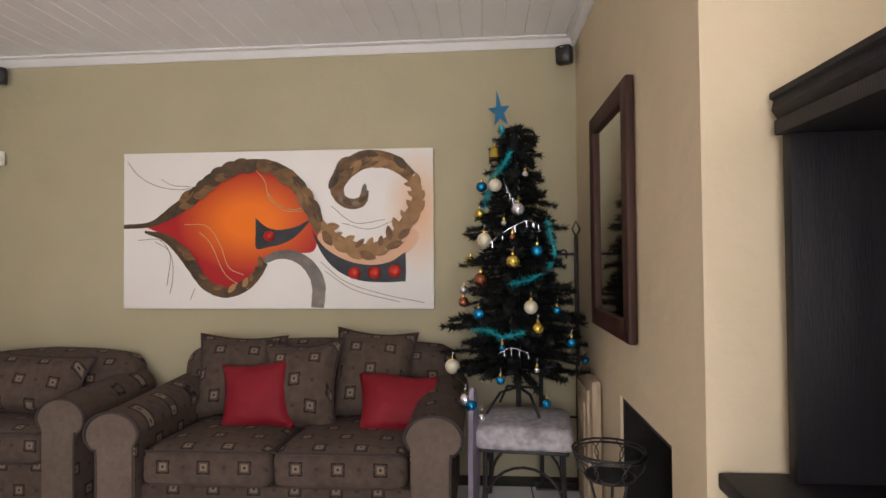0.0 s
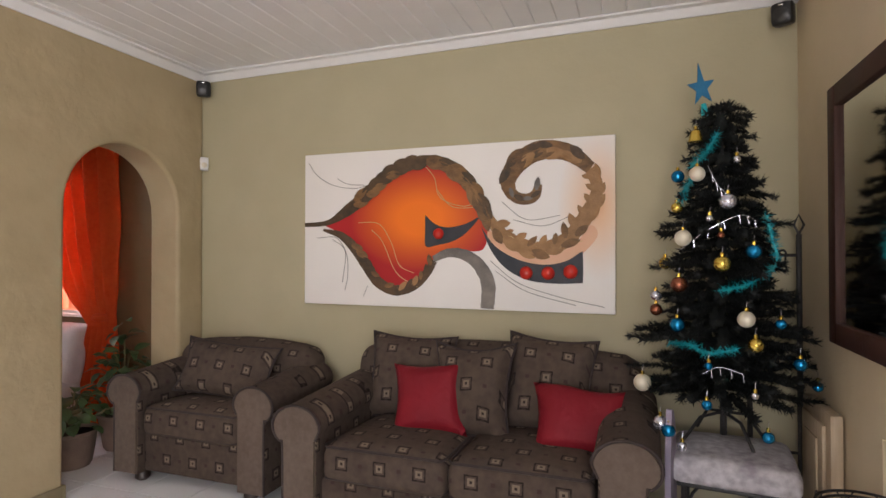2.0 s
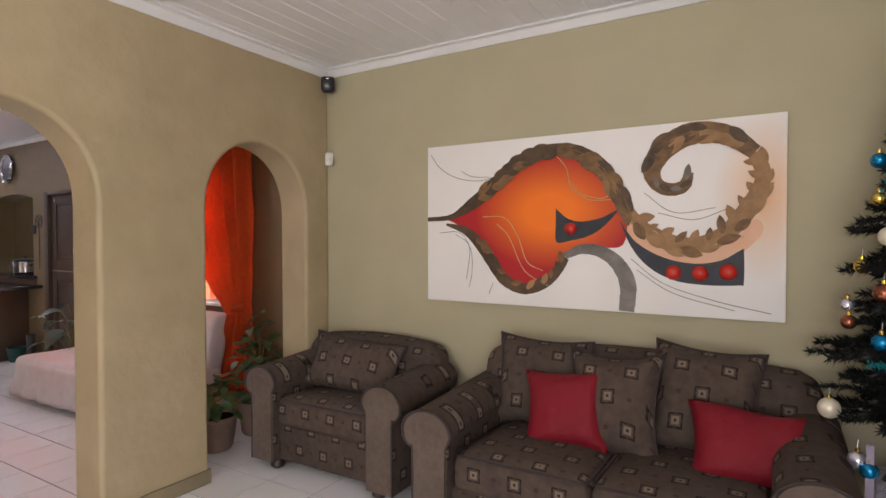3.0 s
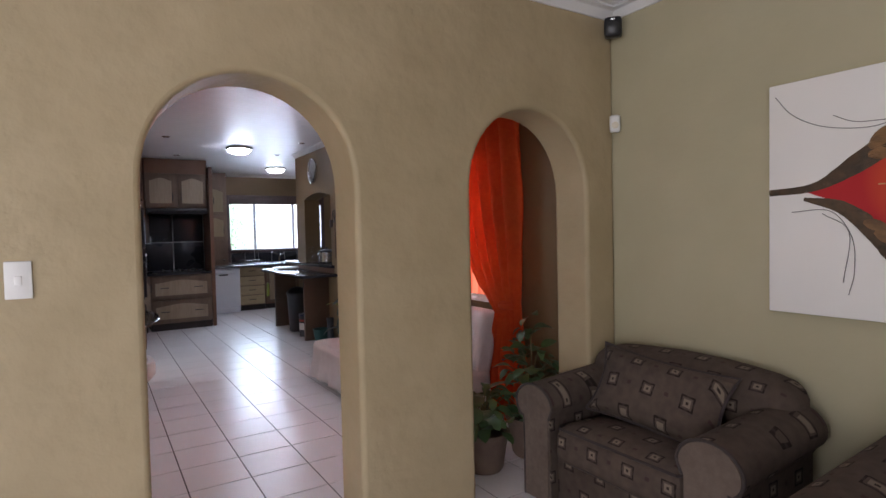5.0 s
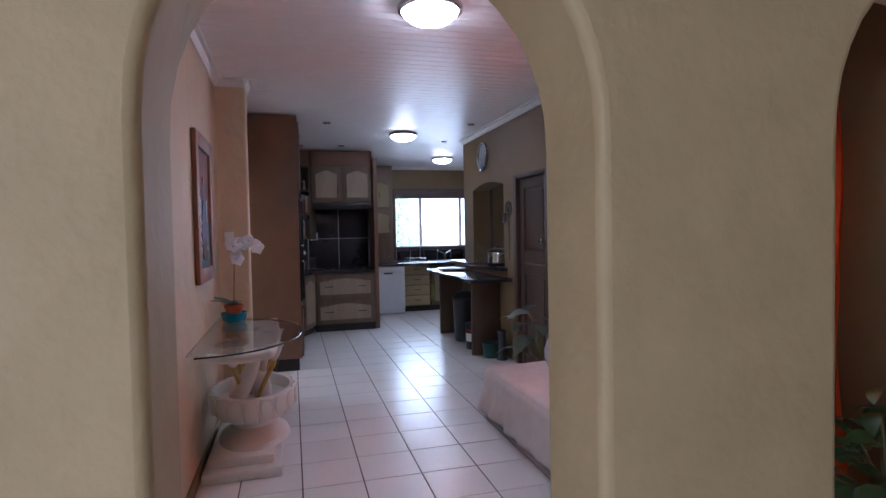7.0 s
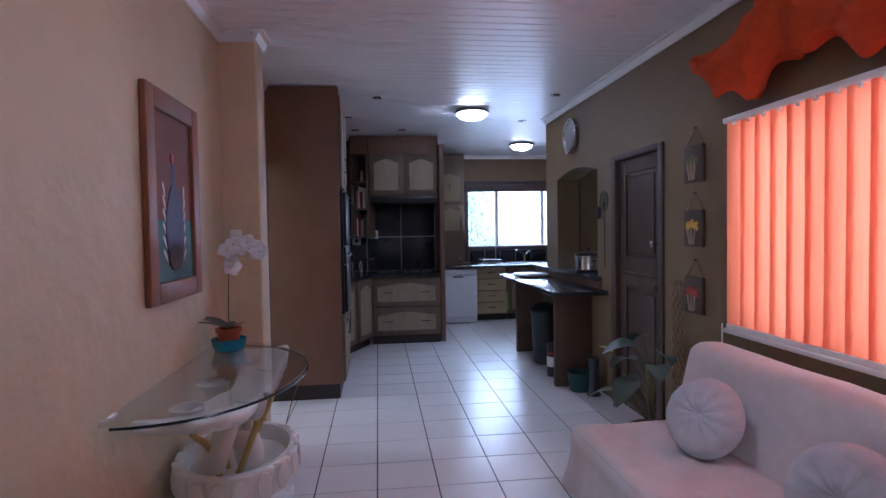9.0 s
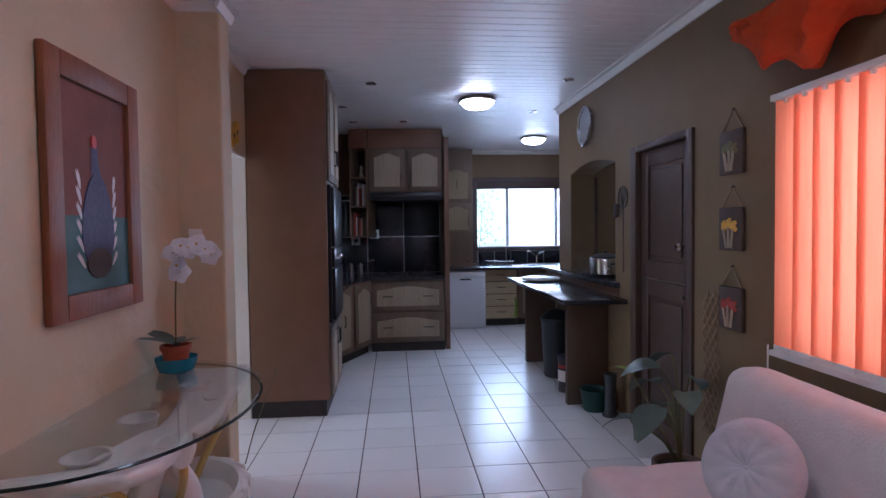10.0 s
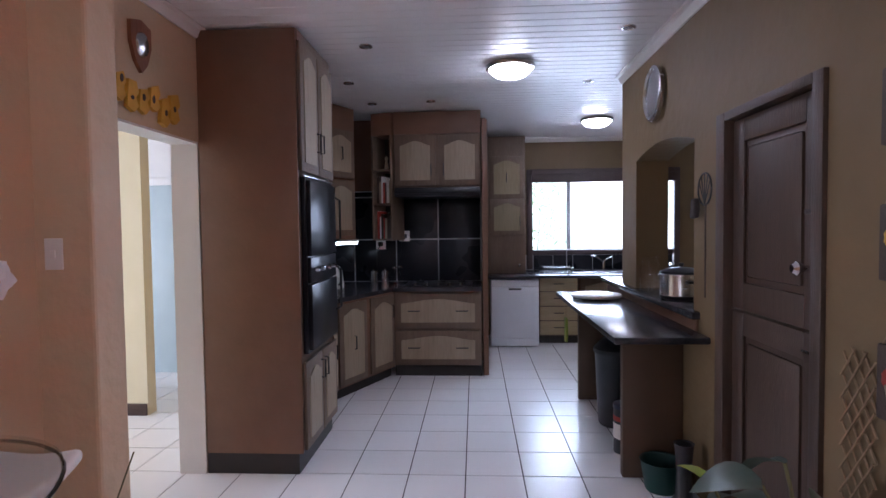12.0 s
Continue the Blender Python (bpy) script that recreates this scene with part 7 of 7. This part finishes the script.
for i in range(4):
    d = part("drawer", block(-0.24, 0.24, -0.02, 0.0, -0.088, 0.088, 0.004), M["drawer_wood"], ds, "pale oak drawer front", m=pose(0, 0, 0.205 + 0.19 * i))
    bar_handle(d, pose(0, -0.02, 0.01))
sc = unit("sink_cabinet", "taupe sink cabinet with pale doors", pose(-12.90, 4.92, 0, 0, 0, 90), 1.36, 0.58, 0, 0.88, [dict(x=-0.34, z=0.49, w=0.66, h=0.74), dict(x=0.34, z=0.49, w=0.66, h=0.74)])
solid("sink_worktop", block(-13.5, -12.60, 3.03, 5.62, 0.88, 0.92, 0.006), M["worktop"], "dark speckled worktop under the window", "worktop")
sk = thing("sink", "stainless steel inset sink with drainer", "sink", pose(-13.15, 4.55, 0.92))
part("rim", block(-0.22, 0.22, -0.45, 0.45, 0, 0.006, 0.002), M["steel"], sk)
# flat dark sheet on the rim stands in for the shaded hollow
part("bowl", block(-0.17, 0.17, -0.05, 0.40, 0.0061, 0.0075), M["dark_hole"], sk)
tp = part("tap", turned([(0.025, 0), (0.022, 0.10), (0.018, 0.12)], 14), M["chrome"], sk, "chrome mixer tap", m=pose(-0.19, 0.10, 0.006))
part("spout", tube(smoothed([(0, 0, 0.10), (0.05, -0.06, 0.15), (0.10, -0.16, 0.20), (0.12, -0.19, 0.19)], 5), 0.012, 8), M["chrome"], tp)
part("lever", tube([(0, 0, 0.12), (0.03, 0.07, 0.17), (0.03, 0.10, 0.175)], 0.009, 8), M["chrome"], tp)
rk = thing("dish_rack", "small dark wire dish rack beside the sink", "rack", pose(-13.05, 3.98, 0.92))
for z in (0.008, 0.07):
    part("rail", tube([(-0.13, -0.19, z), (0.13, -0.19, z), (0.13, 0.19, z), (-0.13, 0.19, z), (-0.13, -0.19, z)], 0.004, 5), M["steel"], rk)
for i in range(12):
    y = -0.18 + 0.36 * i / 11
    part("wire", tube([(-0.13, y, 0.07), (-0.13, y, 0.008), (0.13, y, 0.008), (0.13, y, 0.07)], 0.002, 4), M["steel"], rk)
s3 = tagged(part("splashback_sink", block(-13.5, -13.494, 3.03, 5.62, 0.92, 1.13), M["pale_grout"], None, "", False), "dark glazed tiles under the sink window", "splashback", kind="structure")
for i in range(7):
    part("tile", block(-13.494, -13.487, 3.71 + 0.275 * i, 3.71 + 0.275 * i + 0.27, 0.922, 1.128, 0.002), M["black_tile"], s3)

# breakfast bar and serving ledge
bar = thing("breakfast_bar", "dark breakfast bar on two brown end panels", "table", pose(0, 0, 0))
part("top", block(-10.74, -8.63, 3.62, NY - 0.004, 0.895, 0.935, 0.012), M["worktop"], bar, "dark speckled bar top")
part("end_panel", block(-9.08, -9.02, 3.77, NY - 0.004, 0.0, 0.895, 0.004), M["bar_panel"], bar)
part("end_panel", block(-10.60, -10.54, 3.79, NY - 0.004, 0.0, 0.895, 0.004), M["bar_panel"], bar)
part("ledge_riser", block(-10.85, -8.80, NY - 0.02, NY - 0.004, 0.936, 1.0, 0.003), M["taupe"], bar)
solid("serving_ledge", block(-11.0, -8.79, NY - 0.05, NY + 0.30, 1.002, 1.045, 0.012), M["worktop"], "dark speckled ledge of the serving hatch", "worktop")
tt = thing("turntable", "round pale marble turntable on the bar", "board", pose(-10.25, 3.88, 0.935))
part("foot", turned([(0.12, 0), (0.12, 0.014)], 24), M["plaque"], tt)
part("disc", turned([(0.19, 0.014), (0.20, 0.018), (0.20, 0.034), (0.195, 0.038)], 40), M["cork"], tt)
pot = thing("slow_cooker", "steel slow cooker with black handles and glass lid", "cooker", pose(-9.35, NY + 0.10, 1.045))
part("body", turned([(0.12, 0.0), (0.15, 0.02), (0.155, 0.17), (0.15, 0.18)], 32), M["steel"], pot)
pot.scale = (0.86, 0.86, 0.95)
part("base", turned([(0.125, -0.0), (0.15, 0.021), (0.152, 0.03)], 32, Matrix.Diagonal((1.02, 1.02, 1, 1))), M["plastic_black"], pot)
part("lid", turned([(0.156, 0.18), (0.15, 0.192), (0.09, 0.215), (0.02, 0.222)], 32), M["plastic_black"], pot)
part("knob", turned([(0.012, 0.22), (0.022, 0.24), (0.02, 0.25)], 14), M["plastic_black"], pot)
for s in (-1, 1):
    part("handle", block(-0.04, 0.04, -0.02, 0.02, -0.01, 0.01, 0.006), M["plastic_black"], pot, m=pose(s * 0.165, 0, 0.13))
for x, y, r, h2 in ((-9.85, NY + 0.06, 0.075, 0.24), (-9.70, NY + 0.16, 0.06, 0.2), (-9.62, NY + 0.02, 0.045, 0.13)):
    j = thing("glass_jar", "clear glass storage jar on the serving ledge", "jar", pose(x, y, 1.045), "jars")
    part("body", turned([(r * 0.9, 0), (r, 0.02), (r, h2 * 0.75), (r * 0.75, h2 * 0.9), (r * 0.75, h2)], 22), M["glass"], j)
    part("rim", turned([(r * 0.78, h2), (r * 0.8, h2 + 0.008), (r * 0.72, h2 + 0.012)], 22), M["glass"], j)
kn = thing("keys", "small bunch of keys lying on the ledge", "keys", pose(-8.95, NY + 0.02, 1.046))
for a in (0, 50, 120):
    part("key", block(0, 0.06, -0.008, 0.008, 0, 0.004, 0.001), M["steel"], kn, m=pose(0, 0, 0.002, 0, 0, a))
# whisks and spoon hanging on the wall end
hg = thing("utensil_hanger", "wire utensil hanger with a long spoon and oven glove", "hanger", pose(-8.70, NY - 0.004, 1.72))
part("ring", tube([(0.085 * math.cos(2 * math.pi * i / 24), -0.012, 0.085 * math.sin(2 * math.pi * i / 24)) for i in range(25)], 0.005, 6), M["black_metal"], hg)
for i in range(5):
    part("wire", tube([(0, -0.012, -0.08), (0.08 * math.cos(0.5 + i * 0.53), -0.014, 0.08 * math.sin(0.5 + i * 0.53))], 0.003, 5), M["black_metal"], hg)
part("spoon", tube([(0.02, -0.015, -0.08), (0.02, -0.015, -0.58)], 0.005, 6), M["plaque"], hg)
part("mitt", soft(0.07, 0.03, 0.11, 0.014, 6, 0.01, 20), M["piping"], hg, m=pose(-0.085, -0.03, -0.10))
# things under and beside the bar
bn = thing("dustbin", "tall charcoal plastic bin under the bar", "bin", pose(-9.95, 3.96, 0))
part("bucket", turned([(0.12, 0), (0.13, 0.02), (0.155, 0.55), (0.16, 0.56)], 26), M["bin_plastic"], bn)
part("lid", turned([(0.165, 0.56), (0.165, 0.59), (0.10, 0.66), (0.02, 0.68)], 26), M["bin_plastic"], bn)
bt = thing("storage_tin", "dark tin with a pale and red label under the bar", "tin", pose(-9.42, 3.90, 0))
part("body", turned([(0.085, 0), (0.085, 0.30)], 22), M["bin_plastic"], bt)
part("label_band", turned([(0.0865, 0.10), (0.0865, 0.20)], 22), M["plastic_white"], bt)
part("label_stripe", turned([(0.0872, 0.22), (0.0872, 0.25)], 22), M["red_flower"], bt)
part("lid", turned([(0.089, 0.30), (0.089, 0.325), (0.07, 0.33)], 22), M["navy"], bt)
cl = thing("hanging_cloth", "green cloth hanging from the bar edge", "cloth", pose(-10.66, 3.70, 0.60))
part("cloth", soft(0.10, 0.02, 0.22, 0.009, 6, 0.02, 9), M["pale_leaf"], cl)
part("string", tube([(0, 0, 0.10), (0, 0, 0.296)], 0.002, 4), M["twine"], cl)
bu = thing("plastic_bucket", "dark green plastic bowl standing beside the bar", "bucket", pose(-8.88, 3.95, 0))
part("tub", turned([(0.085, 0), (0.09, 0.01), (0.115, 0.17), (0.12, 0.175), (0.108, 0.172), (0.085, 0.03)], 26), M["green_bucket"], bu)
va = thing("floor_vase", "tall grey glass vase beside the door", "vase", pose(-8.72, 4.02, 0))
part("vase", turned([(0.06, 0), (0.065, 0.01), (0.045, 0.04), (0.04, 0.2), (0.05, 0.33), (0.055, 0.335), (0.045, 0.33), (0.035, 0.2)], 22), M["bin_plastic"], va)

# ---- floor tiles ----
tile_mesh = mesh_of("tile", block(-TP / 2 + 0.004, TP / 2 - 0.004, -TQ / 2 + 0.004, TQ / 2 - 0.004, -0.012, 0), M["tile"])
rest = bmesh.new()
for i in range(-13, 29):
    for j in range(-15, 13):
        x, y = TX + (i + 0.5) * TP, TY + (j + 0.5) * TQ
        if -12.7 < x < -4.3 and 1.0 < y < 4.2 and not (y < 1.4 and x > -7.9):
            t = new("tile", tile_mesh)
            t.parent = floor
            t.matrix_basis = pose(x, y, 0)
        elif y < 4.0 or x < -8.8:
            block(x - TP / 2 + 0.004, x + TP / 2 - 0.004, y - TQ / 2 + 0.004, y + TQ / 2 - 0.004, -0.012, 0, 0, rest)
tagged(part("tile_field", rest, M["tile"], floor, "", False), kind="stuff")
